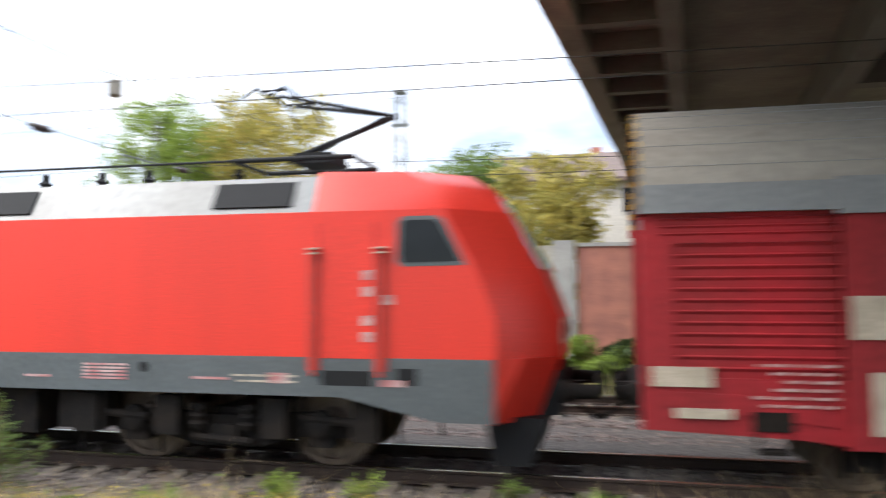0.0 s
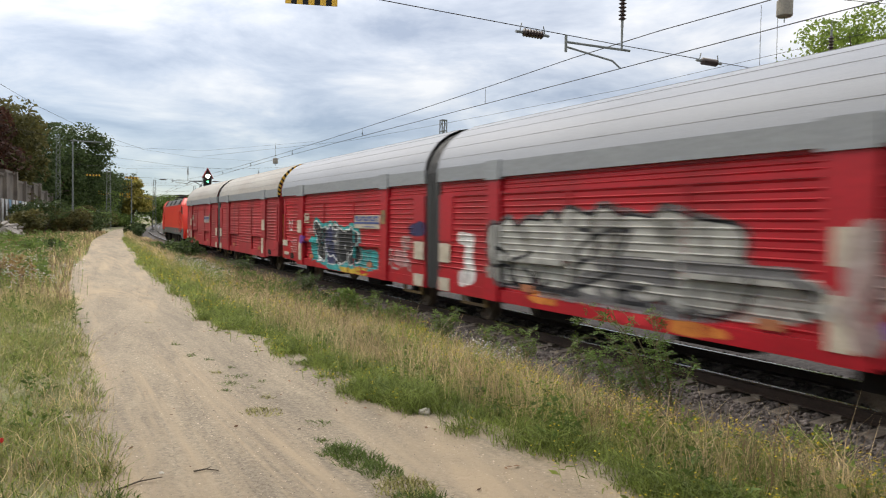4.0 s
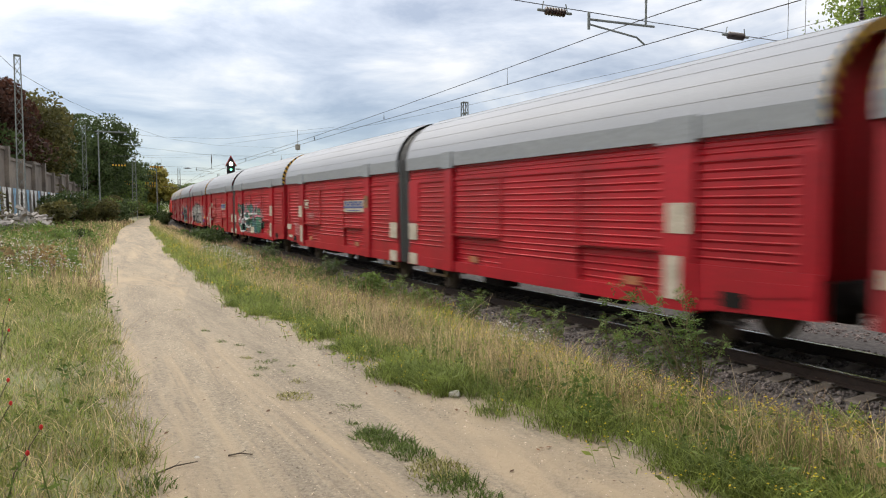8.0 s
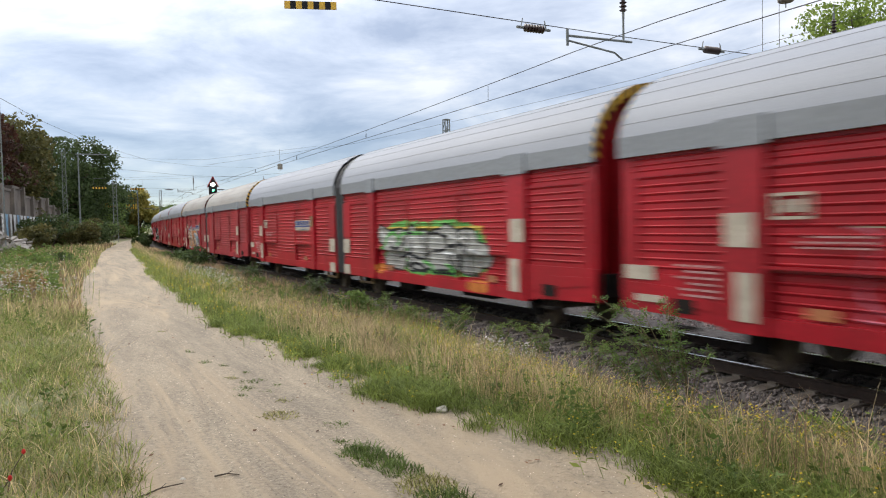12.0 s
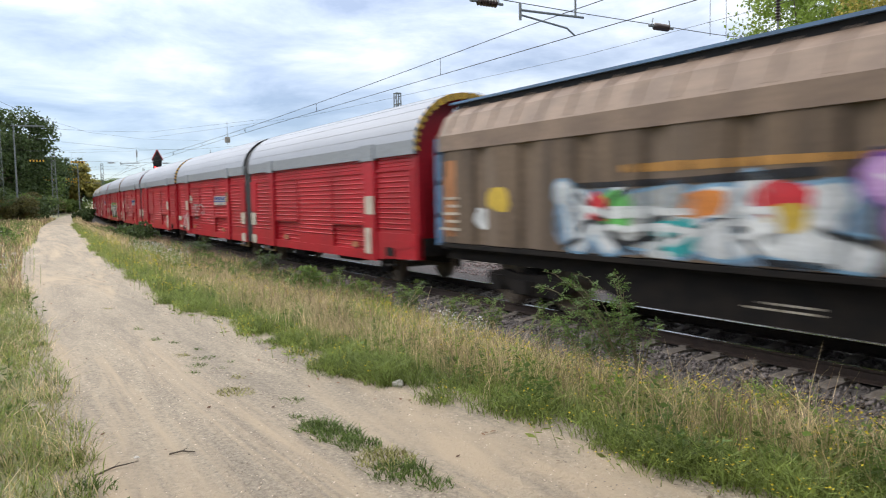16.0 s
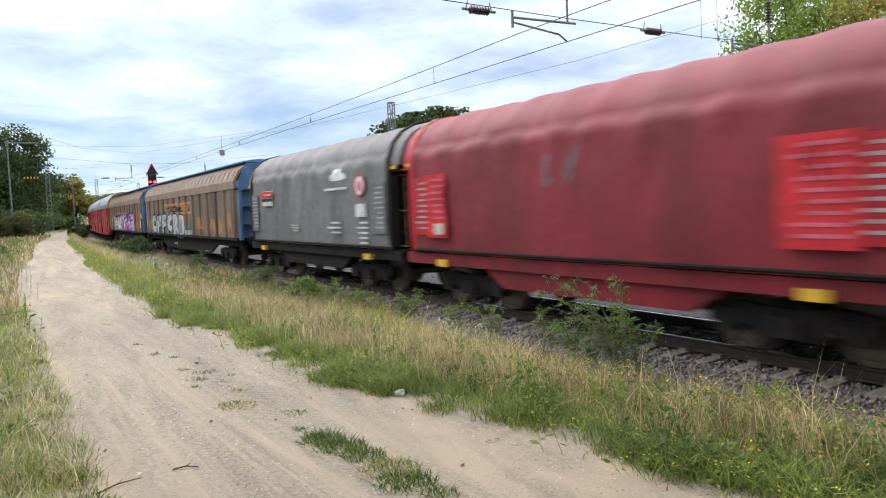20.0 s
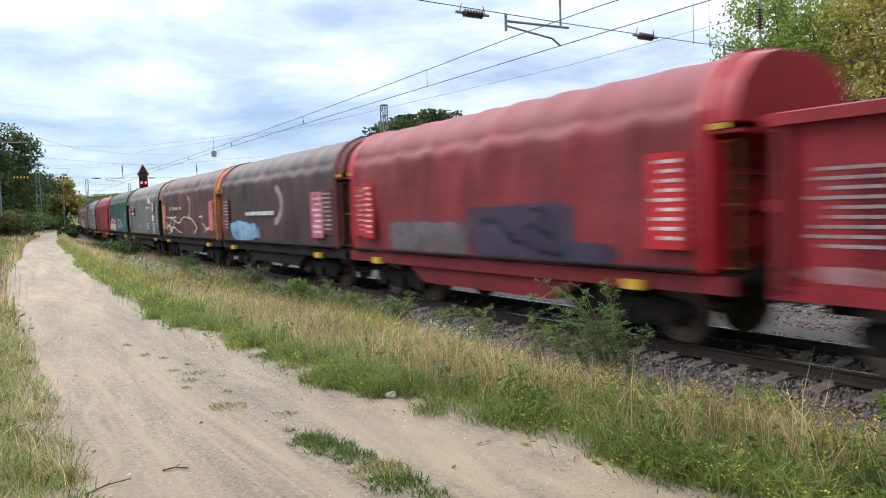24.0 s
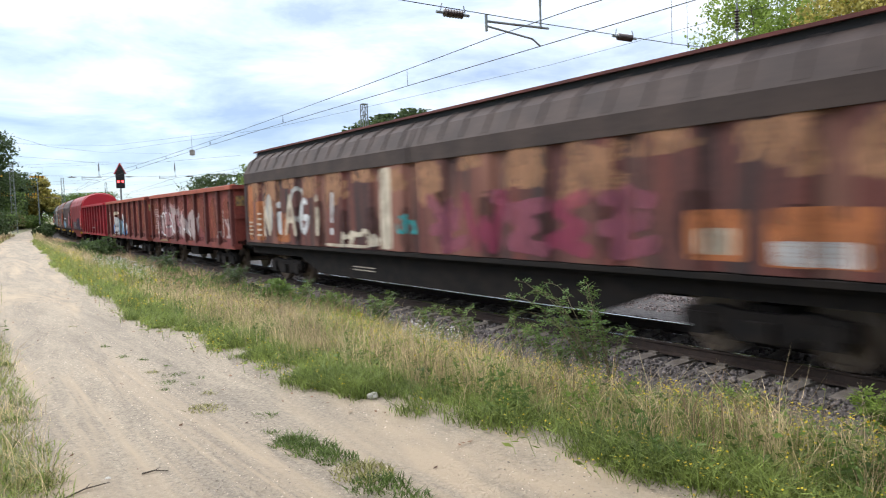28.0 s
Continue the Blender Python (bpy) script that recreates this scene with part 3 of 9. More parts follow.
def buffers(parent, x, sign, z=1.05, reach=0.62):
    for y in (-0.875, 0.875):
        bm = bmesh.new()
        lathe(bm, (x, y, z), "x", [(0, 0.14), (sign * 0.1, 0.14), (sign * 0.1, 0.1), (sign * (reach - 0.08), 0.085), (sign * (reach - 0.07), 0.22), (sign * (reach - 0.03), 0.23), (sign * reach, 0.2)], 14)
        part("buffer", bm, M_DARK, parent, "dark steel buffer", True)
    bm = bmesh.new()
    tube(bm, (x, 0, z - 0.05), (x + sign * (reach + 0.02), 0, z - 0.08), 0.05)
    box(bm, min(x, x + sign * 0.25), max(x, x + sign * 0.25), -0.09, 0.09, z - 0.16, z + 0.04)
    tube(bm, (x, 0.3, z - 0.1), (x + sign * 0.4, 0.28, z - 0.4), 0.025)
    tube(bm, (x + sign * 0.4, 0.28, z - 0.4), (x + sign * 0.62, 0.26, z - 0.3), 0.025)
    part("coupling", bm, M_DARK, parent, "screw coupling with a brake hose")


def plate(parent, x0, x1, z0, z1, material, y, name="plate", label="", thick=0.012):
    return boxes(name, [(x0, x1, y, y + thick, z0, z1)], material, parent, label)


def bars(parent, x0, x1, z0, z1, rows, material, y, seed=0, name="lettering"):
    """Lines of small writing, as short bars."""
    rnd = random.Random(seed)
    out = []
    hgt = (z1 - z0) / rows
    for r in range(rows):
        x = x0
        end = x0 + (x1 - x0) * rnd.uniform(0.6, 1.0)
        while x < end:
            w = rnd.uniform(0.08, 0.3)
            out.append((x, min(x + w, end), y, y + 0.008, z0 + r * hgt + hgt * 0.25, z0 + r * hgt + hgt * 0.62))
            x += w + 0.05
    return boxes(name, out, material, parent)


# -- closed car carrier: two short halves joined by a concertina --
ROOF_EDGE = [(1.46, 3.14), (1.47, 3.42), (1.42, 3.66), (1.30, 3.92), (1.10, 4.16), (0.84, 4.36), (0.52, 4.5), (0.18, 4.56)]
ROOF_LINE = ROOF_EDGE + [(-y, z) for y, z in ROOF_EDGE[::-1]]


RIB_MESH = {}
RIB_FORM = ((0, 0), (0.58, 0), (0.84, 1), (0.88, 1), (0.99, 0))


def ribs(name, parent, x0, x1, z0, z1, red, y=1.40, pitch=0.125, depth=0.021):
    """A sheet with horizontal ribs, one on the near and one on the far side."""
    for side in (1, -1):
        key = (round(x0, 3), round(x1, 3), z0, z1, red.name, y, side)
        if key not in RIB_MESH:
            prof = []
            z = z0
            while z < z1 - 1e-6:
                top = min(z + pitch, z1)
                for f, d in RIB_FORM:
                    prof.append((side * (y + d * depth), z + (top - z) * f))
                z = top
            prof += [(side * (y - 0.05), z1), (side * (y - 0.05), z0)]
            bm = bmesh.new()
            prism(bm, prof, min(x0, x1), max(x0, x1))
            RIB_MESH[key] = mesh_of(name, bm, red)
        part(name, RIB_MESH[key], red, parent)


def car_half(parent, sign, red, roof, seed, banner=True):
    """One half, local x running from the outer end (0) to the joint (12.8); sign turns it."""
    rnd = random.Random(seed)
    X = lambda x: sign * (x - 6.55)
    def B(name, items, m, label=""):
        return boxes(name, [(min(X(a), X(b)), max(X(a), X(b)), y0, y1, z0, z1) for a, b, y0, y1, z0, z1 in items], m, parent, label)
    # ribbed sheets between the posts
    for x0, x1, z0, z1 in ((0.25, 2.12, 1.30, 2.80), (2.86, 5.05, 1.425, 2.80), (5.05, 7.82, 1.05, 2.80), (7.82, 10.02, 1.425, 2.80), (10.55, 12.75, 1.05, 2.80)):
        ribs("side_panel", parent, X(x0), X(x1), z0, z1, red)
    # upper band of finer ribs, and flat strips that frame the panels
    for x0, x1 in ((0.25, 2.12), (2.86, 10.02), (10.55, 12.75)):
        ribs("upper_panel", parent, X(x0), X(x1), 2.83, 3.08, red, y=1.385, pitch=0.083, depth=0.014)
    for side in (1, -1):
        for x0, x1, z0, z1 in ((0.25, 2.12, 2.79, 2.835), (2.86, 10.02, 2.79, 2.835), (10.55, 12.75, 2.79, 2.835), (5.0, 5.09, 1.5, 2.79), (7.78, 7.87, 1.5, 2.79), (12.1, 12.75, 1.75, 2.79), (0.25, 0.42, 1.3, 2.79)):
            B("panel_frame", [(x0, x1, *sorted((side * 1.38, side * 1.431)), z0, z1)], red)
    # sunk lower panels
    for x0, x1 in ((2.86, 5.02), (7.85, 10.02)):
        ribs("lower_panel", parent, X(x0), X(x1), 0.8, 1.46, red, y=1.33)
        for side in (1, -1):
            B("panel_lip", [(x0, x1, *sorted((side * 1.30, side * 1.455)), 1.46, 1.50)], red)
    # plain top strip, sill and end skirt
    for side in (1, -1):
        B("top_rail", [(0, 12.8, *sorted((side * 1.28, side * 1.375)), 3.07, 3.18)], red)
        B("sill", [(2.5, 12.8, *sorted((side * 1.22, side * 1.42)), 0.58, 0.82)], red)
        for x0, x1 in ((5.02, 7.85), (10.5, 12.8)):
            B("lower_strip", [(x0, x1, *sorted((side * 1.25, side * 1.405)), 0.815, 1.06)], red)
    for side in (1, -1):
        bm = bmesh.new()
        y0, y1 = sorted((side * 1.28, side * 1.43))
        slab(bm, [(X(0.05), 0.72), (X(0.05), 1.3), (X(2.5), 1.3), (X(2.5), 0.58), (X(2.2), 0.6), (X(1.75), 0.66)], y0, y1)
        slab(bm, [(X(0.25), 1.0), (X(0.25), 1.15), (X(1.3), 1.12), (X(2.1), 0.94), (X(2.1), 0.8)], *sorted((side * 1.425, side * 1.445)))
        part("end_skirt", bm, red, parent)
    # posts with their grey caps
    for x0, x1 in ((2.15, 2.84), (10.05, 10.52)):
        for side in (1, -1):
            B("post", [(x0, x1, *sorted((side * 1.3, side * 1.475)), 0.58, 3.1)], red)
            B("post_cap", [(x0 - 0.04, x1 + 0.06, *sorted((side * 1.4, side * 1.51)), 3.08, 3.48)], M_BAND, "grey latch cover")
    # white plates
    for x0, x1, z0, z1, y in ((2.2, 2.68, 1.74, 2.2, 1.478), (2.38, 2.72, 0.74, 1.4, 1.478), (12.2, 12.72, 1.26, 1.7, 1.43), (12.2, 12.72, 0.6, 0.9, 1.432)):
        plate(parent, *sorted((X(x0), X(x1))), z0, z1, M_WHITE, y, "white_plate", "weathered white plate")
    if banner:
        plate(parent, *sorted((X(0.15), X(0.8))), 1.2, 1.42, M_WHITE, 1.44, "label_plate")
        plate(parent, *sorted((X(0.4), X(1.0))), 0.86, 0.97, M_WHITE, 1.446, "label_plate")
        plate(parent, *sorted((X(10.14), X(10.44))), 2.12, 2.5, M_OCHRE, 1.478, "warning_label", "dull ochre warning label")
        bars(parent, *sorted((X(1.15), X(2.05))), 0.98, 1.5, 6, P_LETTER, 1.448, seed)
        bars(parent, *sorted((X(3.1), X(4.3))), 1.72, 1.92, 3, P_LETTER, 1.438, seed + 1)
        B("logo_frame", [(2.95, 3.5, 1.436, 1.446, 2.1, 2.14), (2.95, 3.5, 1.436, 1.446, 2.4, 2.44), (2.95, 2.99, 1.436, 1.446, 2.14, 2.4), (3.46, 3.5, 1.436, 1.446, 2.14, 2.4), (3.06, 3.2, 1.436, 1.446, 2.19, 2.35), (3.26, 3.4, 1.436, 1.446, 2.19, 2.35)], M_WHITE)
    if banner:
        x0, x1 = sorted((X(8.0), X(9.95)))
        plate(parent, x0, x1, 1.98, 2.36, M_WHITE, 1.437, "banner", "white and blue banner strip")
        plate(parent, x0 + 0.02, x1 - 0.02, 2.115, 2.165, M_BLUE, 1.45, "banner_stripe", "blue stripe")
        bars(parent, x0 + 0.3, x1 - 0.3, 2.0, 2.07, 1, M_BLUE, 1.45, seed + 2)
        # the maker's mark, as plain blue shapes
        for k in range(7):
            xm = x0 + 0.1 + k * 0.258
            boxes("mark", [(xm, xm + 0.05, 1.45, 1.46, 2.19, 2.335), (xm + 0.05, xm + 0.17, 1.45, 1.46, 2.19 if k % 2 else 2.285, 2.235 if k % 2 else 2.335), (xm + 0.17, xm + 0.21, 1.45, 1.46, 2.19, 2.335)], M_BLUE, parent)
    for x in (3.4, 8.9):
        plate(parent, *sorted((X(x), X(x + 0.4))), 0.86, 1.0, M_ORANGE, 1.37, "tag", "orange tag")
    # roof: arched sheets with raised seams, and the upright grey edge
    bm = bmesh.new()
    prism(bm, ROOF_LINE[1:-1], X(0.02), X(12.8), closed=False)
    part("roof", bm, roof, parent, "arched grey sheet roof", True)
    bm = bmesh.new()
    for y, z in ROOF_EDGE[2:7]:
        for s in (1, -1):
            d = Vector((s * y, z - 2.4)).normalized()
            c = Vector((s * y, z)) + d * 0.004
            prism(bm, [(c.x, c.y - 0.004), (c.x + d.x * 0.0035, c.y + d.y * 0.0035), (c.x, c.y + 0.004)], X(0.03), X(12.78))
    part("roof_seam", bm, M_SEAM, parent)
    for s in (1, -1):
        bm = bmesh.new()
        prism(bm, [(s * 1.40, 3.13), (s * 1.475, 3.13), (s * 1.485, 3.45), (s * 1.41, 3.46)], X(0.03), X(12.8))
        part("roof_edge", bm, M_BAND, parent, "dark grey lower edge of the roof")
    # striped arch at the outer end
    fine = []
    for (ya, za), (yb, zb) in zip(ROOF_LINE, ROOF_LINE[1:]):
        for k in range(3):
            fine.append((ya + (yb - ya) * k / 3, za + (zb - za) * k / 3))
    for k, ((ya, za), (yb, zb)) in enumerate(zip(fine, fine[1:])):
        bm = bmesh.new()
        i, j = (ya * 0.93, 2.4 + (za - 2.4) * 0.93), (yb * 0.93, 2.4 + (zb - 2.4) * 0.93)
        prism(bm, [(ya, za), (yb, zb), j, i], X(0.012), X(0.06))
        part("stripe", bm, M_YELLOW if k % 2 else M_BLACK, parent, "yellow hazard stripe" if k % 2 else "black hazard stripe")
    # end wall, set back, with yellow hand posts
    bm = bmesh.new()
    wall = [(1.36, 0.9), (1.36, 3.2)] + [(y * 0.95, z - 0.06) for y, z in ROOF_EDGE[2:]]
    prism(bm, wall + [(-y, z) for y, z in wall[::-1]], X(0.5), X(0.62))
    part("end_wall", bm, red, parent, "red end wall")
    for side in (1, -1):
        B("end_post", [(0.05, 0.3, *sorted((side * 1.25, side * 1.4)), 0.8, 3.1)], red)
        B("wall_rib", [(0.42, 0.5, *sorted((side * 0.55, side * 0.65)), 0.9, 3.6)], red)
    for y in (1.15, -1.15):
        bm = bmesh.new()
        tube(bm, (X(0.3), y, 1.1), (X(0.3), y, 2.4), 0.022)
        for z in (1.1, 2.4):
            tube(bm, (X(0.3), y, z), (X(0.55), y, z), 0.022)
        part("hand_rail", bm, M_YELLOW, parent, "yellow hand rail")
    # steps, lashing plate and the yellow guide frame by the inner axle
    B("step", [(1.2, 1.62, 1.432, 1.446, 0.74, 0.95)], M_DARK)
    B("step", [(1.24, 1.58, 1.3, 1.5, 0.5, 0.54), (1.24, 1.27, 1.4, 1.44, 0.52, 0.72), (1.55, 1.58, 1.4, 1.44, 0.52, 0.72)], M_DARK)
    B("guide_frame", [(11.0, 12.1, 1.1, 1.16, 0.34, 0.4), (11.0, 12.1, 1.1, 1.16, 0.52, 0.58), (11.0, 11.1, 1.1, 1.16, 0.4, 0.52), (12.0, 12.1, 1.1, 1.16, 0.4, 0.52)], M_OCHRE, "dull yellow guide frame")
    # floor and underframe
    B("floor", [(0.0, 12.8, -1.25, 1.25, 0.9, 1.02)], M_DARK)
    for side in (1, -1):
        B("sole_bar", [(0.1, 12.8, *sorted((side * 0.5, side * 0.66)), 0.62, 0.9)], M_DARK)
    B("headstock", [(-0.02, 0.14, -1.28, 1.28, 0.8, 1.2)], M_DARK)
    B("brake_tank", [(4.2, 5.6, 0.68, 1.0, 0.42, 0.8)], M_DARK)
    B("brake_box", [(8.2, 9.2, 0.68, 1.05, 0.35, 0.8)], M_DARK)
    buffers(parent, X(0.0), -sign, reach=0.28)


def car_unit(offset, sign, red, roof, seed, label):
    w = thing("car_carrier_unit", label, "railway wagon", "car carrier wagons")
    car_half(w, sign, red, roof, seed, sign < 0)
    # joint half
    xs = sign * (12.8 - 6.55)
    for k in range(3):
        bm = bmesh.new()
        x0, x1 = sorted((xs + sign * (0.02 + 0.11 * k), xs + sign * (0.1 + 0.11 * k)))
        prism(bm, [(1.36, 0.6)] + [(y * 0.965, z * 0.985) for y, z in ROOF_LINE] + [(-1.36, 0.6)], x0, x1)
        part("concertina_fold", bm, M_RUBBER, w, "dark rubber fold of the concertina joint")
    axle_guard(w, sign * (2.4 - 6.55), offset)
    axle_guard(w, sign * (11.6 - 6.55), offset)
    VEHICLES.append((w, offset))
    return w


# the loco rear coupling runs at way(t); everything follows behind it
HALF, PAIR = 13.44, 26.88
CAR_SPEC = [(M_RED_OLD, M_ROOF_DIRTY), (M_RED, M_ROOF), (M_RED, M_ROOF), (M_RED, M_ROOF), (M_RED_OLD, M_ROOF_DIRTY), (M_RED, M_ROOF), (M_RED, M_ROOF), (M_RED, M_ROOF)]
CAR_UNITS = []
for i, (red, roof) in enumerate(CAR_SPEC):
    word = "faded red" if red is M_RED_OLD else "bright red"
    CAR_UNITS.append(car_unit(-PAIR * i - 6.84, -1, red, roof, 10 + i, f"{word} closed car carrier wagon with a grey arched roof"))
    CAR_UNITS.append(car_unit(-PAIR * i - 20.04, 1, red, roof, 40 + i, f"{word} closed car carrier wagon with a grey arched roof"))


# -- graffiti: letters from the built-in font, and blots of paint --
def paint(name, colour, rough=0.6, worn=0.6, thin=0.1):
    """Sprayed paint, thin and worn in patches so that the wall shows through."""
    m = mat(name, colour, rough, other=tuple(c * 0.65 for c in colour), scale=3, amount=0.7, fine=25, bump=0.03, spec=0.25)
    nt = m.node_tree
    tc = nt.nodes.new("ShaderNodeTexCoord")
    mp = nt.nodes.new("ShaderNodeMapping")
    mp.inputs["Scale"].default_value = (1.0, 1.0, 0.45)
    nz = nt.nodes.new("ShaderNodeTexNoise")
    nz.inputs["Scale"].default_value, nz.inputs["Detail"].default_value, nz.inputs["Roughness"].default_value = 3.2, 7, 0.65
    mr = nt.nodes.new("ShaderNodeMapRange")
    mr.inputs["From Min"].default_value, mr.inputs["From Max"].default_value = 0.5, 0.66
    mr.inputs["To Min"].default_value, mr.inputs["To Max"].default_value = thin, worn
    clear_ = nt.nodes.new("ShaderNodeBsdfTransparent")
    mixed = nt.nodes.new("ShaderNodeMixShader")
    nt.links.new(tc.outputs["Object"], mp.inputs[0])
    nt.links.new(mp.outputs[0], nz.inputs["Vector"])
    nt.links.new(nz.outputs["Fac"], mr.inputs["Value"])
    nt.links.new(mr.outputs[0], mixed.inputs[0])
    nt.links.new(nt.nodes["Principled BSDF"].outputs[0], mixed.inputs[1])
    nt.links.new(clear_.outputs[0], mixed.inputs[2])
    nt.links.new(mixed.outputs[0], nt.nodes["Material Output"].inputs["Surface"])
    return m


P_WHITE = paint("white_spray", (0.72, 0.72, 0.70))
P_CREAM = paint("cream_spray", (0.62, 0.53, 0.40))
P_SILVER = paint("silver_spray", (0.42, 0.41, 0.38), 0.35)
P_BLACK = paint("black_spray", (0.015, 0.016, 0.02))
P_TEAL = paint("teal_spray", (0.03, 0.36, 0.36))
P_DTEAL = paint("dark_teal_spray", (0.05, 0.16, 0.16))
P_GREEN = paint("green_spray", (0.13, 0.46, 0.10))
P_LBLUE = paint("light_blue_spray", (0.24, 0.42, 0.58))
P_NAVY = paint("navy_spray", (0.03, 0.035, 0.10))
P_PURPLE = paint("purple_spray", (0.20, 0.07, 0.34))
P_LILAC = paint("lilac_spray", (0.56, 0.34, 0.60))
P_PINK = paint("pink_spray", (0.60, 0.16, 0.22))
P_MAROON = paint("dull_pink_spray", (0.32, 0.09, 0.13), 0.6, 0.85, thin=0.4)
P_RED = paint("red_spray", (0.60, 0.03, 0.04))
P_ORANGE = paint("orange_spray", (0.70, 0.24, 0.05))
P_YELLOW = paint("yellow_spray", (0.62, 0.42, 0.06))
P_PATCH = paint("faded_orange_primer", (0.40, 0.175, 0.075), 0.7, 0.7)
P_FRAME = paint("faded_orange_paint", (0.46, 0.23, 0.06), 0.6, 0.7)
P_FADED = paint("faded_white_spray", (0.5, 0.4, 0.38), 0.6, 0.9, thin=0.3)
P_GREY = paint("grey_overpaint", (0.16, 0.155, 0.16), thin=0.3)


# the skins of the wagons: the height of the near side's surface at many places (x, z)
def car_skin(sign):
    def skin(x, z):
        u = sign * x + 6.55
        rib = 0.021 * np.interp(((z - 0.8) / 0.125) % 1, [f for f, _ in RIB_FORM] + [1.0], [d for _, d in RIB_FORM] + [0.0])
        y = 1.40 + rib
        sunk = ((u > 2.86) & (u < 5.02)) | ((u > 7.85) & (u < 10.02))
        y = np.where(sunk & (z < 1.46), 1.33 + rib, y)
        y = np.where(sunk & (z >= 1.428) & (z <= 1.535), 1.455, y)
        y = np.where(~sunk & (u > 5) & (z < 1.06), 1.405, y)
        y = np.where((u > 2.5) & (z < 0.825), 1.42, y)
        y = np.where((u < 2.15) & (z < 1.32), 1.445, y)
        y = np.where(((u > 4.99) & (u < 5.1) | (u > 7.77) & (u < 7.88) | (u > 12.1)) & (z > 1.5), 1.431, y)
        y = np.where(((u > 2.13) & (u < 2.86)) | ((u > 10.03) & (u < 10.54)), 1.475, y)
        return np.where((u > 2.18) & (u < 2.74) | (u > 12.18) & (z < 1.72), np.maximum(y, 1.491), y)
    return skin


def fold_skin(x, z):
    a = np.where(x < 0, -10.65, 0.03)
    t = ((x - a) / (10.62 / 7)) % 1
    return np.interp(t, (0, 0.12, 0.18, 0.82, 0.88, 1), (1.33, 1.33, 1.40, 1.40, 1.33, 1.33))


def post_skin(x, z):
    t = (x + 6.4) % 1.6
    near = np.minimum(t, 1.6 - t)
    return np.where(near < 0.1, 1.482, 1.362)


def skin_of(parent):
    if parent.name.startswith("car"):
        return car_skin(-1 if CAR_UNITS.index(parent) % 2 == 0 else 1)
    if parent.name.startswith("sliding"):
        return fold_skin
    if parent.name.startswith("gondola"):
        return post_skin
    xs, zs, ys = HOODS[parent.name]

    def cloth(x, z):
        i = np.clip(np.searchsorted(xs, x) - 1, 0, len(xs) - 2)
        j = np.clip(np.searchsorted(zs, z) - 1, 0, len(zs) - 2)
        u, v = (x - xs[i]) / (xs[i + 1] - xs[i]), np.clip((z - zs[j]) / (zs[j + 1] - zs[j]), 0, 1)
        return (ys[i, j] * (1 - u) + ys[i + 1, j] * u) * (1 - v) + (ys[i, j + 1] * (1 - u) + ys[i + 1, j + 1] * u) * v + 0.006
    return cloth


def grid(parent, x0, x1, z0, z1):
    xs = np.arange(x0, x1 + 0.05, 0.045)
    if parent.name.startswith("car"):
        zs = np.array([0.55 + 0.125 * k + 0.125 * f for k in range(20) for f in (0.05, 0.34, 0.6, 0.86, 0.97)])
        zs = zs[(zs > z0 - 0.03) & (zs < z1 + 0.03)]
    else:
        zs = np.arange(z0, z1 + 0.04, 0.04)
    return xs, zs


def wobble(x, z, seed):
    """A smooth uneven field about zero, for ragged sprayed edges."""
    r = random.Random(seed)
    out = 0 * x
    for k in range(9):
        f = 1.6 * 1.5 ** k
        a = r.uniform(0, 6.28)
        out = out + np.sin((x * math.cos(a) + z * math.sin(a)) * f + r.uniform(0, 6.28)) / (1 + 0.45 * k)
    return out / 3.2


def coat(parent, xs, zs, inside, material, lift, label=""):
    """Paint laid on a wagon's near side wherever the field is below zero."""
    skin = skin_of(parent)
    verts, faces, known = [], [], {}
    neg = inside < 0

    def node(i, j):
        if (i, j) not in known:
            known[i, j] = len(verts)
            verts.append((xs[i], zs[j]))
        return known[i, j]

    def cross(a, b):
        key = (a, b) if a < b else (b, a)
        if key not in known:
            p, q = key
            t = inside[p] / (inside[p] - inside[q])
            known[key] = len(verts)
            verts.append((xs[p[0]] + (xs[q[0]] - xs[p[0]]) * t, zs[p[1]] + (zs[q[1]] - zs[p[1]]) * t))
        return known[key]

    some = neg[:-1, :-1] | neg[1:, :-1] | neg[1:, 1:] | neg[:-1, 1:]
    for i, j in np.argwhere(some):
        ring = [(i, j), (i + 1, j), (i + 1, j + 1), (i, j + 1)]
        poly = []
        for a, b in zip(ring, ring[1:] + ring[:1]):
            if neg[a]:
                poly.append(node(*a))
            if neg[a] != neg[b]:
                poly.append(cross(a, b))
        if len(poly) > 2:
            faces.append(poly)
    if not faces:
        return
    v = np.array(verts)
    y = skin(v[:, 0], v[:, 1]) + lift
    part("graffiti", raw("graffiti", [(a, b, c) for (a, c), b in zip(verts, y)], faces, material), material, parent, label)


def reach(xs, zs, lines):
    """Distance from every grid place to the nearest of the lines."""
    X, Z = np.meshgrid(xs, zs, indexing="ij")
    best = np.full(X.shape, 9.0)
    for pts in lines:
        for (ax, az), (bx, bz) in zip(pts, pts[1:]):
            dx, dz = bx - ax, bz - az
            t = np.clip(((X - ax) * dx + (Z - az) * dz) / (dx * dx + dz * dz + 1e-9), 0, 1)
            best = np.minimum(best, np.hypot(X - ax - dx * t, Z - az - dz * t))
    return X, Z, best


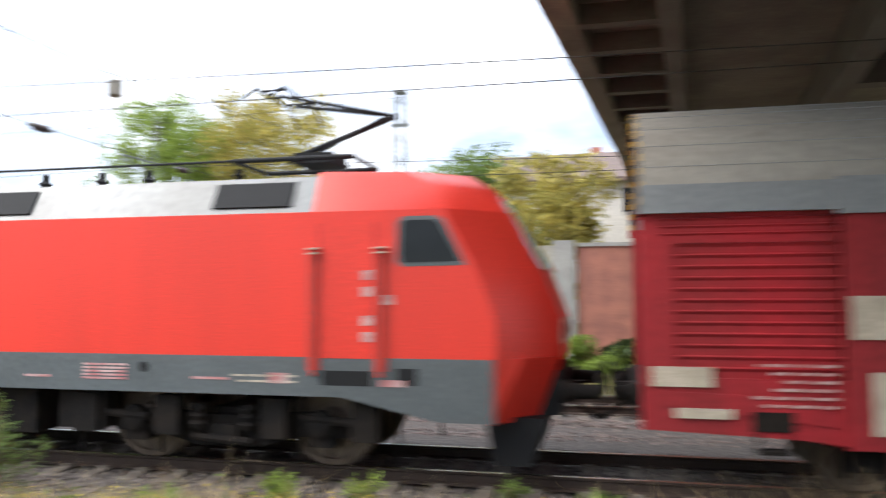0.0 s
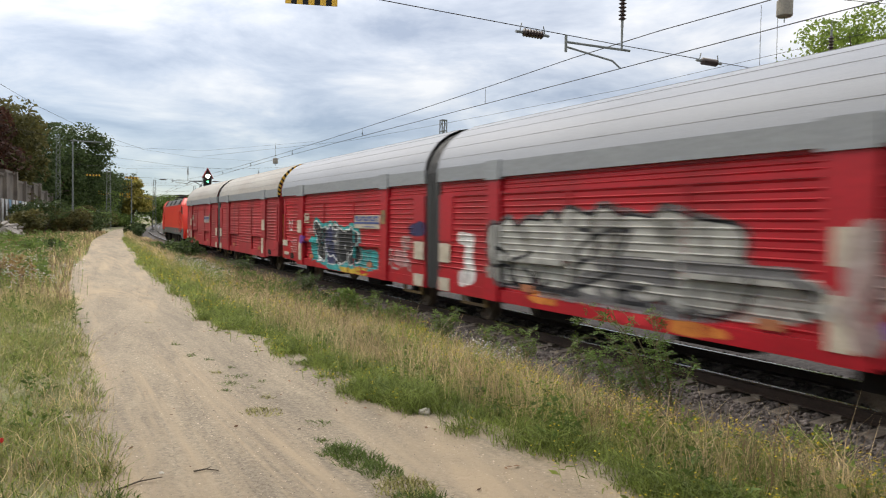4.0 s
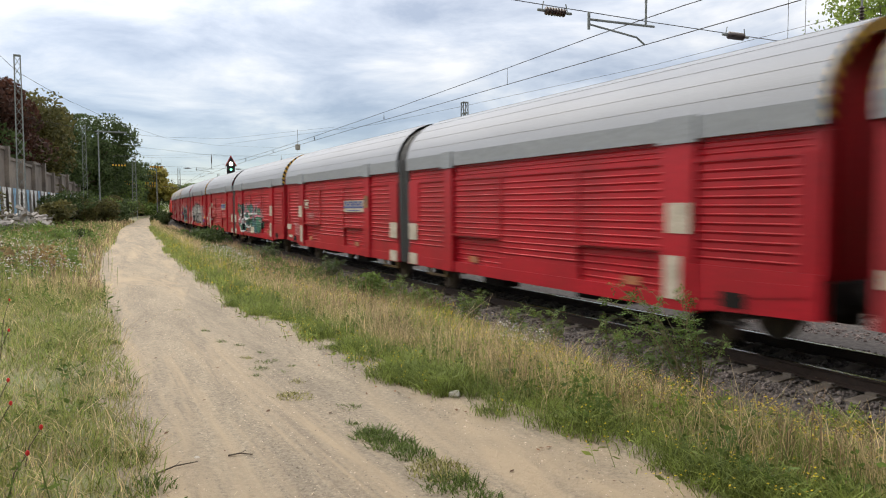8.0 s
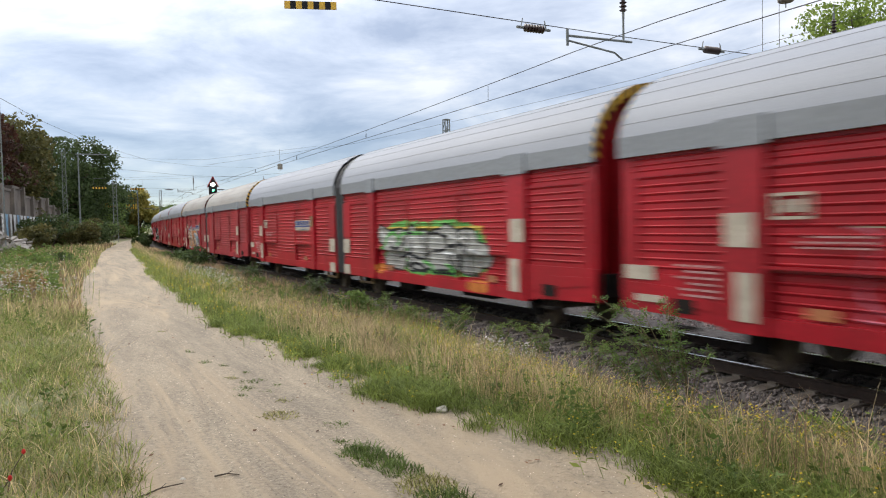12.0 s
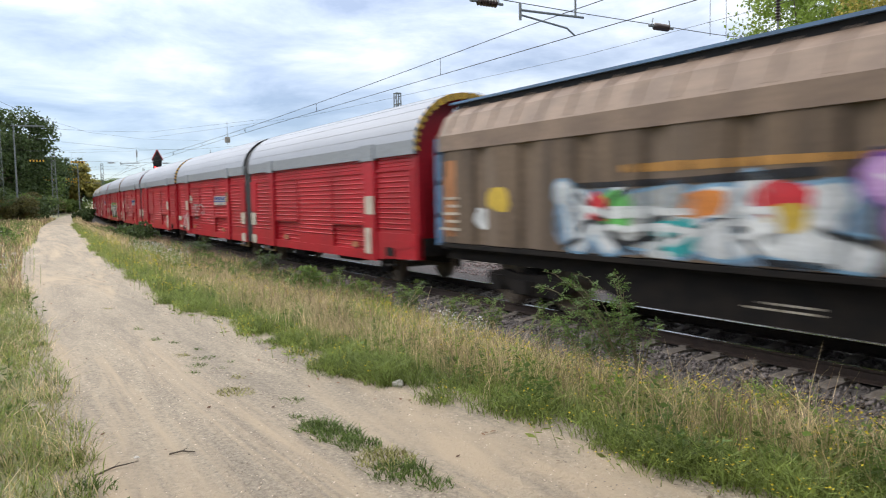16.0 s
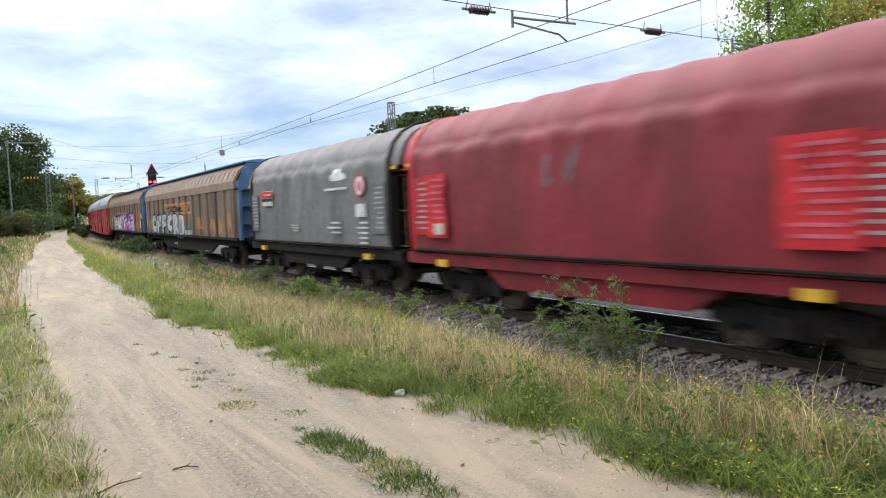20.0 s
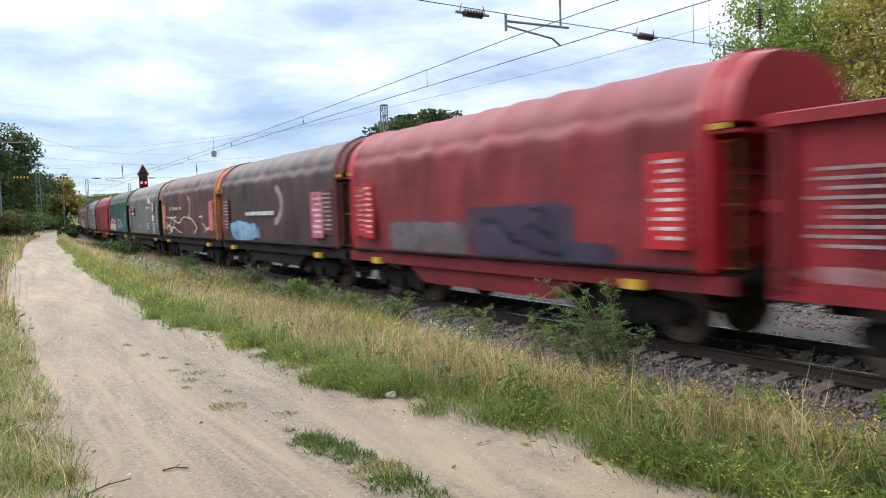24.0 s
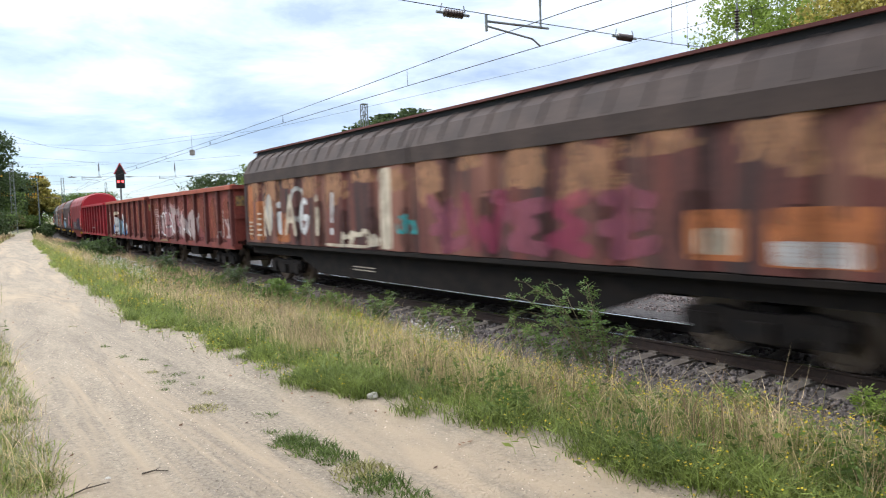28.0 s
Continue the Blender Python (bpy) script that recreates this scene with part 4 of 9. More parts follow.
def spray(parent, lines, radius, material, lift=0.004, ragged=0.03, seed=0, label=""):
    pts = [p for l in lines for p in l]
    m = radius + ragged + 0.06
    xs, zs = grid(parent, min(p[0] for p in pts) - m, max(p[0] for p in pts) + m, max(min(p[1] for p in pts) - m, 0.6), max(p[1] for p in pts) + m)
    X, Z, d = reach(xs, zs, lines)
    coat(parent, xs, zs, d - radius + ragged * wobble(X, Z, seed), material, lift, label)


def blot(parent, x0, x1, z0, z1, material, seed=0, rough=0.3, lift=0.004, label="", square=3):
    """A ragged patch of paint."""
    xs, zs = grid(parent, x0 - 0.25, x1 + 0.25, max(z0 - 0.25, 0.6), z1 + 0.25)
    X, Z = np.meshgrid(xs, zs, indexing="ij")
    u, v = np.abs((X - (x0 + x1) / 2) / (x1 - x0) * 2), np.abs((Z - (z0 + z1) / 2) / (z1 - z0) * 2)
    coat(parent, xs, zs, (u ** square + v ** square) ** (1 / square) - 1 + rough * wobble(X * 1.6, Z * 1.6, seed), material, lift, label)


def arc(cx, cz, rx, rz, a0, a1, n=9):
    return [(cx + rx * math.cos(radians(a0 + (a1 - a0) * i / n)), cz + rz * math.sin(radians(a0 + (a1 - a0) * i / n))) for i in range(n + 1)]


# strokes of the letters that can be read, in a unit box
LETTER = {"O": [arc(0.5, 0.5, 0.4, 0.46, 0, 360, 14)], "C": [arc(0.56, 0.5, 0.42, 0.46, 48, 312)]}
LETTER["F"] = [[(0.12, 0), (0.12, 0.95), (0.9, 0.95)], [(0.12, 0.5), (0.72, 0.5)]]
BOWL = [(0.12, 0.95)] + arc(0.45, 0.73, 0.4, 0.22, 90, -90) + [(0.12, 0.5)]
LETTER["R"] = [[(0.12, 0), (0.12, 0.95)], BOWL, [(0.4, 0.5), (0.92, 0)]]
LETTER["B"] = [[(0.12, 0), (0.12, 0.95)], BOWL, [(0.12, 0.5)] + arc(0.48, 0.25, 0.42, 0.25, 90, -90) + [(0.12, 0)]]
LETTER["N"] = [[(0.02, 0), (0.12, 1), (0.8, 0.02), (0.92, 1)]]
LETTER["i"] = [[(0.5, 0), (0.5, 0.58)], [(0.5, 0.86), (0.5, 0.9)]]
LETTER["A"] = [[(0.05, 0), (0.55, 1), (0.95, 0)], [(0.25, 0.36), (0.8, 0.36)]]
LETTER["G"] = [arc(0.52, 0.5, 0.43, 0.48, 55, 335) + [(0.95, 0.46), (0.6, 0.46)]]
LETTER["!"] = [[(0.5, 0.36), (0.6, 1)], [(0.45, 0.04), (0.45, 0.08)]]


def wild(rnd):
    """Interlocked strokes that spell nothing."""
    j = lambda a: a + rnd.uniform(-0.1, 0.1)
    kind = rnd.randrange(5)
    if kind == 0:
        out = [[(j(0.15), 0), (j(0.2), 1), (j(0.8), 0.9)], arc(0.5, j(0.4), 0.35, 0.3, 150, -120)]
    elif kind == 1:
        out = [[(j(0.9), j(0.95)), (j(0.2), j(0.8)), (j(0.75), j(0.5)), (j(0.15), j(0.15)), (j(0.9), 0)]]
    elif kind == 2:
        out = [[(j(0.15), 1), (j(0.25), 0), (j(0.5), j(0.6)), (j(0.7), 0), (j(0.9), 1)]]
    elif kind == 3:
        out = [[(j(0.1), j(0.9)), (j(0.9), j(0.8))], [(j(0.45), 1), (j(0.4), 0), (j(0.95), j(0.1))], [(j(0.1), j(0.4)), (j(0.8), j(0.5))]]
    else:
        out = [arc(0.5, 0.5, 0.38, 0.45, 60, 340), [(j(0.5), j(0.5)), (1.05, j(0.35))]]
    if rnd.random() < 0.5:
        out.append([(j(0.2), j(0.95)), (j(-0.1), 1.18)])
    return out


def piece(parent, x0, x1, z0, z1, text, fills, outline=None, halo=None, radius=0.13, edge=0.05, glow=0.2, seed=0, shine=None, label=""):
    """A row of fat sprayed letters; text is either readable letters or a number of unreadable ones. x1 is the reader's left."""
    rnd = random.Random(seed)
    shapes = [LETTER[c] for c in text] if isinstance(text, str) else [wild(rnd) for _ in range(text)]
    wid = (x1 - x0) / len(shapes)
    rows = []
    for k, shape in enumerate(shapes):
        tilt, up, tall = rnd.uniform(-0.08, 0.12), rnd.uniform(-0.03, 0.05), rnd.uniform(0.92, 1.1)
        spread = 0.8 if isinstance(text, str) else 1.05
        rows.append([[(x1 - wid * (k + 0.5 + (u - 0.5) * spread) - (v - 0.5) * tilt, z0 + radius + (z1 - z0 - 2 * radius) * min(max(v * tall, -0.1), 1.15) + up) for u, v in l] for l in shape])
    every = [l for r in rows for l in r]
    if halo:
        spray(parent, every, radius + edge + glow, halo, 0.003, 0.09, seed, label)
    if outline:
        spray(parent, every, radius + edge, outline, 0.006, 0.02, seed + 1)
    for k, r in enumerate(rows):
        spray(parent, r, radius, fills[k % len(fills)], 0.009, 0.02, seed + 2 + k)
    if shine:
        spray(parent, [[(a + 0.04, b + 0.05) for a, b in l[:3]] for l in every], 0.028, shine, 0.012, 0.01, seed + 30)


def scribble(parent, x0, x1, z0, z1, material, count, seed=0, thick=0.05, lift=0.014):
    """Quick sprayed strokes."""
    rnd = random.Random(seed)
    lines = []
    for k in range(count):
        x, z = rnd.uniform(x0, x1), rnd.uniform(z0, z1)
        a = rnd.uniform(0, 6.28)
        pts = []
        for i in range(9):
            pts.append((min(max(x, x0), x1), min(max(z, z0), z1)))
            a += rnd.uniform(-0.9, 0.9)
            x, z = x + math.cos(a) * (x1 - x0) * 0.05, z + math.sin(a) * (z1 - z0) * 0.16
        lines.append(pts)
    spray(parent, lines, thick / 2 + 0.012, material, lift, 0.012, seed)


P_SPRAYGREEN = paint("deep_green_spray", (0.05, 0.17, 0.10))
P_BLUSH = paint("pale_pink_overspray", (0.55, 0.30, 0.30), 0.6, 0.95, thin=0.4)
P_PEACH = paint("peach_spray", (0.60, 0.33, 0.17))
P_SILVERWHITE = paint("silver_white_spray", (0.56, 0.56, 0.54))
P_GREYBLUE = paint("grey_blue_spray", (0.16, 0.22, 0.29))
P_ORANGEFADE = paint("faded_bright_orange", (0.43, 0.15, 0.055), 0.7, 0.8, thin=0.2)
P_MAGENTA = paint("magenta_spray", (0.36, 0.05, 0.11), 0.6, 0.85, thin=0.5)
P_SKYBLUE = paint("sky_blue_spray", (0.10, 0.24, 0.50), 0.6, 0.8, thin=0.3)
P_STAIN = paint("dark_red_grime", (0.09, 0.012, 0.014), 0.8, 0.97, thin=0.5)
P_NAVYGREY = paint("dark_blue_overpaint", (0.055, 0.055, 0.095), 0.6, 0.5, thin=0.3)
P_RUSTPALE = paint("orange_rust_bloom", (0.29, 0.078, 0.036), 0.8, 0.95, thin=0.55)
P_RUSTDARK = paint("dark_rust_stain", (0.045, 0.018, 0.016), 0.8, 0.95, thin=0.5)
P_SCORCH = paint("cream_weathered_paint", (0.42, 0.22, 0.12), 0.8, 0.95, thin=0.35)
c = CAR_UNITS
# second wagon: a teal and black piece, then a silver one
u = c[2]
blot(u, 1.0, 3.0, 0.85, 1.75, P_TEAL, 1, 0.35, 0.003)
blot(u, -3.1, -0.6, 0.76, 1.36, P_TEAL, 2, 0.3, 0.003, "teal sprayed arrow")
blot(u, -2.0, -0.9, 1.35, 2.0, P_TEAL, 3, 0.5, 0.003)
piece(u, -1.6, 2.3, 0.8, 2.0, 4, [P_BLACK, P_NAVY, P_BLACK], P_WHITE, P_TEAL, 0.19, 0.045, 0.12, 3, None, "teal, black and white sprayed graffiti")
scribble(u, -0.4, 2.2, 0.85, 1.9, P_BLACK, 6, 31, 0.06)
scribble(u, -1.2, 2.2, 0.85, 1.9, P_WHITE, 5, 32, 0.03)
scribble(u, -5.4, -4.1, 0.95, 1.8, P_FADED, 9, 4, 0.05)
blot(u, -5.3, -4.2, 1.0, 1.5, P_BLUSH, 33, 0.5)
scribble(u, 5.1, 5.7, 1.7, 2.25, P_WHITE, 4, 5, 0.03)
blot(u, 3.55, 3.95, 1.35, 1.65, P_PURPLE, 6, 0.5, 0.02)
blot(u, -6.2, -5.3, 1.85, 2.15, P_NAVY, 34, 0.5)
scribble(u, -2.8, 0.4, 0.6, 0.78, P_YELLOW, 8, 35, 0.05)
u = c[3]
spray(u, [[(5.15, 1.85), (4.75, 1.8), (4.85, 1.45), (4.7, 1.05), (5.1, 0.95)]], 0.17, P_WHITE, 0.004, 0.05, 7)
blot(u, -3.9, 3.7, 0.85, 1.75, P_SILVER, 8, 0.12, 0.003, "silver and black sprayed graffiti")
piece(u, -2.6, 3.8, 0.95, 2.3, 5, [P_SILVER], P_BLACK, P_GREY, 0.25, 0.045, 0.06, 9, None)
scribble(u, -3.6, 3.6, 0.95, 2.1, P_BLACK, 10, 42, 0.05)
scribble(u, -4.0, 3.6, 0.9, 1.6, P_GREY, 9, 43, 0.16, 0.011)
blot(u, -2.6, -1.4, 0.62, 0.8, P_ORANGE, 10, 0.5)
blot(u, 1.6, 2.4, 0.7, 0.95, P_ORANGE, 36, 0.5)
blot(u, -0.9, 0.1, 0.64, 0.82, P_RED, 37, 0.5)
spray(u, [[(-4.3, 2.1), (-4.2, 1.3), (-4.35, 0.95)], [(-4.6, 1.5), (-4.1, 1.25)]], 0.16, P_FADED, 0.02, 0.08, 11)
scribble(u, -5.6, -4.4, 1.2, 2.2, P_BLUSH, 6, 38, 0.1)
spray(u, [[(-4.6, 1.06), (-5.9, 1.12)]], 0.09, P_PURPLE, 0.02, 0.04, 12)
blot(u, -5.9, -5.0, 1.2, 1.5, P_ORANGE, 39, 0.6)
u = c[4]
scribble(u, 3.7, 5.6, 0.9, 1.7, P_WHITE, 6, 13, 0.05, 0.02)
u = c[5]
blot(u, -1.7, 5.0, 0.85, 2.3, P_BLUSH, 14, 0.3, 0.003, "green and pale pink sprayed graffiti")
piece(u, -1.5, 4.8, 0.8, 2.2, 5, [P_SPRAYGREEN, P_DTEAL], P_BLACK, None, 0.24, 0.05, 0.1, 15, P_BLUSH)
scribble(u, -1.6, 4.9, 1.3, 2.4, P_PINK, 8, 16, 0.07)
scribble(u, -1.6, 4.9, 0.8, 1.8, P_WHITE, 7, 17, 0.08)
blot(u, 0.6, 1.6, 0.75, 1.1, P_CREAM, 40, 0.5, 0.016)
u = c[8]
blot(u, -3.4, -0.6, 0.8, 1.5, P_GREYBLUE, 45, 0.3, 0.003)
piece(u, -1.9, 3.2, 0.78, 2.05, 5, [P_PEACH, P_CREAM, P_PEACH], P_NAVY, P_LBLUE, 0.19, 0.05, 0.08, 18, P_WHITE, "cream and orange sprayed graffiti with light blue edges")
scribble(u, -1.8, 3.1, 0.85, 1.9, P_ORANGE, 7, 43, 0.07)
scribble(u, -1.8, 3.1, 0.85, 1.9, P_BLACK, 7, 44, 0.05)
blot(u, -1.6, 2.9, 0.72, 0.98, P_CREAM, 46, 0.4, 0.002)
spray(u, [[(-0.6, 1.7), (-2.6, 1.45), (-3.0, 1.15)]], 0.11, P_LBLUE, 0.013, 0.05, 47)
u = c[11]
blot(u, -2.9, 3.2, 0.85, 2.2, P_GREEN, 20, 0.14, 0.003, "green, silver and black sprayed graffiti")
spray(u, [[(-2.6, 2.02), (2.8, 2.02)]], 0.05, P_YELLOW, 0.005, 0.03, 48)
piece(u, -2.6, 2.95, 0.92, 2.0, 4, [P_SILVER], P_BLACK, None, 0.24, 0.06, 0.1, 22, P_WHITE)
scribble(u, -2.4, 3.1, 0.95, 1.9, P_BLACK, 9, 49, 0.05)
scribble(u, -2.4, 3.1, 0.95, 1.9, P_GREEN, 4, 50, 0.07)
blot(u, -2.8, -2.0, 0.62, 0.85, P_ORANGE, 51, 0.5)
blot(u, 2.9, 3.5, 0.75, 1.05, P_ORANGE, 52, 0.5)
u = c[12]
scribble(u, -2.0, 2.6, 0.9, 2.0, P_PINK, 12, 23, 0.02)
scribble(u, -2.0, 2.6, 0.9, 2.0, P_CREAM, 6, 24, 0.015)
u = c[14]
scribble(u, 0.0, 2.8, 1.35, 2.0, P_SILVER, 9, 26, 0.04)
scribble(u, 3.9, 5.4, 0.9, 1.6, P_WHITE, 4, 27, 0.04, 0.02)


# -- electric locomotive --
def locomotive():
    w = thing("locomotive", "red electric freight locomotive with a grey skirt and raised pantograph", "locomotive")
    L = 9.2
    nose = [(-L - 0.12, 1.35), (-L - 0.12, 1.95), (-L + 0.1, 2.5), (-L + 0.75, 3.55), (-L + 1.15, 3.75)]
    side_low, side_top, hw = 1.42, 3.24, 1.49

    def nose_x(x, y):
        """The nose is drawn in towards the sides."""
        if abs(x) < L - 1.6:
            return x
        return math.copysign(abs(x) - 0.72 * max(0.0, (abs(y) - 0.8) / 0.69) ** 1.3, x)

    def body(name, m, outline, label=""):
        bm = bmesh.new()
        ys = (-hw, -1.3, -0.8, 0.8, 1.3, hw)
        rows = [[bm.verts.new((nose_x(x, y), y, z)) for x, z in outline] for y in ys]
        n = len(outline)
        for a, b in zip(rows, rows[1:]):
            for i in range(n):
                bm.faces.new((a[i], b[i], b[(i + 1) % n], a[(i + 1) % n]))
        bm.faces.new(rows[0][::-1])
        bm.faces.new(rows[-1])
        return part(name, bm, m, w, label, True)

    front = [(-x, z) for x, z in nose]
    body("body", M_LOCO, [(-L - 0.12, side_low), (L + 0.12, side_low)] + front[1:3] + [(L - 0.5, side_top + 0.01)] + [(-L + 0.5, side_top + 0.01)] + nose[1:3][::-1], "bright red body")
    # tapered upper cabs and the grey roof between them
    for sgn in (1, -1):
        bm = bmesh.new()
        ys = (-1.47, -1.3, -0.8, 0.8, 1.3, 1.47)
        rows = []
        for y in ys:
            outline = [(nose_x(L - 0.52, y), y, 3.23), (nose_x(L - 0.72, y), y * 0.93, 3.55), (nose_x(L - 1.05, y), y * 0.82, 3.76), (L - 2.9, y * 0.82, 3.8), (L - 2.9, y, 3.23)]
            rows.append([bm.verts.new((sgn * px_, py_, pz_)) for px_, py_, pz_ in outline])
        for a, b in zip(rows, rows[1:]):
            for i in range(5):
                bm.faces.new((a[i], b[i], b[(i + 1) % 5], a[(i + 1) % 5]))
        bm.faces.new(rows[0][::-1])
        bm.faces.new(rows[-1])
        part("cab_roof", bm, M_LOCO, w, "red cab roof", True)
        # windscreen: a sloping pane proud of the nose
        bm = bmesh.new()
        p = [(-L - 0.06 + 0.18, 2.55), (-L + 0.64, 3.42)]
        for (xa, za), (xb, zb) in ((p[0], p[1]),):
            for y0, y1 in ((-0.84, -0.03), (0.03, 0.84)):
                q = [bm.verts.new((sgn * -x, y, z)) for x, y, z in ((xa - 0.06, y0, za), (xa - 0.06, y1, za), (xb - 0.06, y1 * 0.93, zb), (xb - 0.06, y0 * 0.93, zb))]
                r = [bm.verts.new((v.co.x - sgn * 0.05, v.co.y, v.co.z - 0.02)) for v in q]
                bm.faces.new(q)
                for i in range(4):
                    bm.faces.new((q[i], q[(i + 1) % 4], r[(i + 1) % 4], r[i]))
        part("windscreen", bm, M_SCREEN, w, "pale reflecting windscreen")
        xe = sgn * (L + 0.12)
        for y in (-1, 1):
            boxes("light_panel", [(min(xe, xe + sgn * 0.03), max(xe, xe + sgn * 0.03), y * 0.52 - 0.26, y * 0.52 + 0.26, 1.62, 1.92)], M_WHITE, w, "cream warning panel with lamps")
            bm = bmesh.new()
            lathe(bm, (xe + sgn * 0.03, y * 0.52, 1.77), "x", [(0, 0.1), (sgn * 0.03, 0.1), (sgn * 0.03, 0.0)], 12)
            part("headlight", bm, M_SCREEN, w)
        boxes("logo", [(min(xe, xe + sgn * 0.02), max(xe, xe + sgn * 0.02), -0.22, 0.22, 1.63, 1.93)], M_WHITE, w)
        boxes("bumper_beam", [(min(xe - sgn * 0.5, xe), max(xe - sgn * 0.5, xe), -0.82, 0.82, 0.75, 1.3)], M_BLACK, w)
        bm = bmesh.new()
        slab(bm, [(xe - sgn * 0.9, 0.75), (xe - sgn * 0.15, 0.75), (xe - sgn * 0.35, 0.18), (xe - sgn * 0.8, 0.18)], -1.15, 1.15)
        part("rail_guard", bm, M_BLACK, w)
        buffers(w, xe, sgn, reach=0.5)
        for side in (1, -1):
            y = side * hw
            bm = bmesh.new()
            slab(bm, [(sgn * (L - 1.02), 2.62), (sgn * (L - 1.27), 3.08), (sgn * (L - 1.34), 3.12), (sgn * (L - 1.70), 3.12), (sgn * (L - 1.75), 3.07), (sgn * (L - 1.76), 2.66), (sgn * (L - 1.72), 2.61)], *sorted((y - side * 0.02, y + side * 0.012)))
            part("cab_window", bm, M_GLASS, w, "dark cab side window")
            bm = bmesh.new()
            slab(bm, [(sgn * (L - 0.95), 2.57), (sgn * (L - 1.22), 3.12), (sgn * (L - 1.32), 3.17), (sgn * (L - 1.73), 3.17), (sgn * (L - 1.80), 3.1), (sgn * (L - 1.81), 2.62), (sgn * (L - 1.74), 2.56)], *sorted((y - side * 0.03, y + side * 0.004)))
            part("window_frame", bm, M_SKIRT, w, "dark grey window frame")
            for x in (2.0, 2.86):
                bm = bmesh.new()
                xr = sgn * (L - x)
                tube(bm, (xr, y + side * 0.06, 1.25), (xr, y + side * 0.06, 2.75), 0.022)
                for z in (1.25, 2.75):
                    tube(bm, (xr, y, z), (xr, y + side * 0.06, z), 0.022)
                part("hand_rail", bm, M_LOCO, w)
            boxes("door_gap", [(min(sgn * (L - 2.08), sgn * (L - 2.78)), max(sgn * (L - 2.08), sgn * (L - 2.78)), *sorted((y - side * 0.01, y + side * 0.008)), 1.45, 3.1)], M_LOCO, w, "red cab door")
            for z in (1.65, 1.85, 2.2, 2.4):
                boxes("lettering", [(min(sgn * (L - 2.1), sgn * (L - 2.24)), max(sgn * (L - 2.1), sgn * (L - 2.24)), *sorted((y, y + side * 0.014)), z, z + 0.12)], P_LETTER, w)
            boxes("lettering", [(min(sgn * (L - 1.84), sgn * (L - 2.0)), max(sgn * (L - 1.84), sgn * (L - 2.0)), *sorted((y, y + side * 0.01)), 2.1, 2.22)], P_LETTER, w)
            # door joints, sun-bleached lower field and rail ends
            for xa in (2.07, 2.79):
                boxes("door_joint", [(min(sgn * (L - xa), sgn * (L - xa - 0.015)), max(sgn * (L - xa), sgn * (L - xa - 0.015)), *sorted((y, y + side * 0.01)), 1.47, 3.1)], M_RED_OLD, w)
            for xa in (2.0, 2.86):
                for z in (2.72, 2.78):
                    boxes("rail_collar", [(min(sgn * (L - xa - 0.07), sgn * (L - xa + 0.07)), max(sgn * (L - xa - 0.07), sgn * (L - xa + 0.07)), *sorted((y, y + side * 0.09)), z, z + 0.02)], M_WHITE, w)
                boxes("rail_recess", [(min(sgn * (L - xa - 0.08), sgn * (L - xa + 0.08)), max(sgn * (L - xa - 0.08), sgn * (L - xa + 0.08)), *sorted((y, y + side * 0.006)), 1.3, 2.8)], M_LOCO_DULL, w, "dull red grab rail recess")
            boxes("step_recess", [(min(sgn * (L - 2.1), sgn * (L - 2.75)), max(sgn * (L - 2.1), sgn * (L - 2.75)), *sorted((y - side * 0.02, y + side * 0.006)), 1.12, 1.3)], M_BLACK, w)
            boxes("lamp_recess", [(min(sgn * (L - 1.55), sgn * (L - 1.8)), max(sgn * (L - 1.55), sgn * (L - 1.8)), *sorted((y - side * 0.02, y + side * 0.006)), 1.14, 1.34)], M_BLACK, w)
            bars(w, *sorted((sgn * (L - 3.1), sgn * (L - 4.4))), 1.12, 1.26, 2, M_WHITE, side * (hw + 0.006) - 0.004, 31)
    # grey skirt along the sole, stepped down at the ends
    for side in (1, -1):
        bm = bmesh.new()
        y0, y1 = sorted((side * 1.36, side * (hw + 0.004)))
        slab(bm, [(-L + 0.62, 0.72), (-L + 0.62, 1.46), (L - 0.62, 1.46), (L - 0.62, 0.72), (L - 1.3, 0.72), (L - 2.5, 0.98), (-L + 2.5, 0.98), (-L + 1.3, 0.72)], y0, y1)
        part("skirt", bm, M_SKIRT, w, "dark grey skirt")
        for sgn in (1, -1):
            bm = bmesh.new()
            low = [(sgn * (L - 0.66), side * (hw + 0.006)), (sgn * (L - 0.3), side * 1.3), (sgn * (L + 0.13), side * 0.8), (sgn * (L - 0.66), side * 0.8)]
            a = [bm.verts.new((x - sgn * (0.3 if abs(x) > L - 0.4 else 0.0), y, 0.70)) for x, y in low]
            b = [bm.verts.new((x, y, 1.47)) for x, y in low]
            for i in range(4):
                bm.faces.new((a[i], a[(i + 1) % 4], b[(i + 1) % 4], b[i]))
            bm.faces.new(a)
            bm.faces.new(b)
            part("skirt_corner", bm, M_LOCO, w, "red lower nose corner")
        for k in range(5):
            boxes("skirt_label", [(-3.75, -3.1, *sorted((side * hw, side * (hw + 0.01))), 1.13 + k * 0.045, 1.155 + k * 0.045)], P_LETTER, w)
        for xa, xb, za, zb in ((-6.0, -5.75, 1.13, 1.26), (-5.2, -4.7, 1.16, 1.19), (-2.6, -2.2, 1.14, 1.17), (-1.2, -1.1, 1.15, 1.25), (-0.9, -0.8, 1.15, 1.25), (-7.5, -7.2, 1.12, 1.2)):
            boxes("skirt_label", [(xa, xb, *sorted((side * hw, side * (hw + 0.01))), za, zb)], P_LETTER, w)
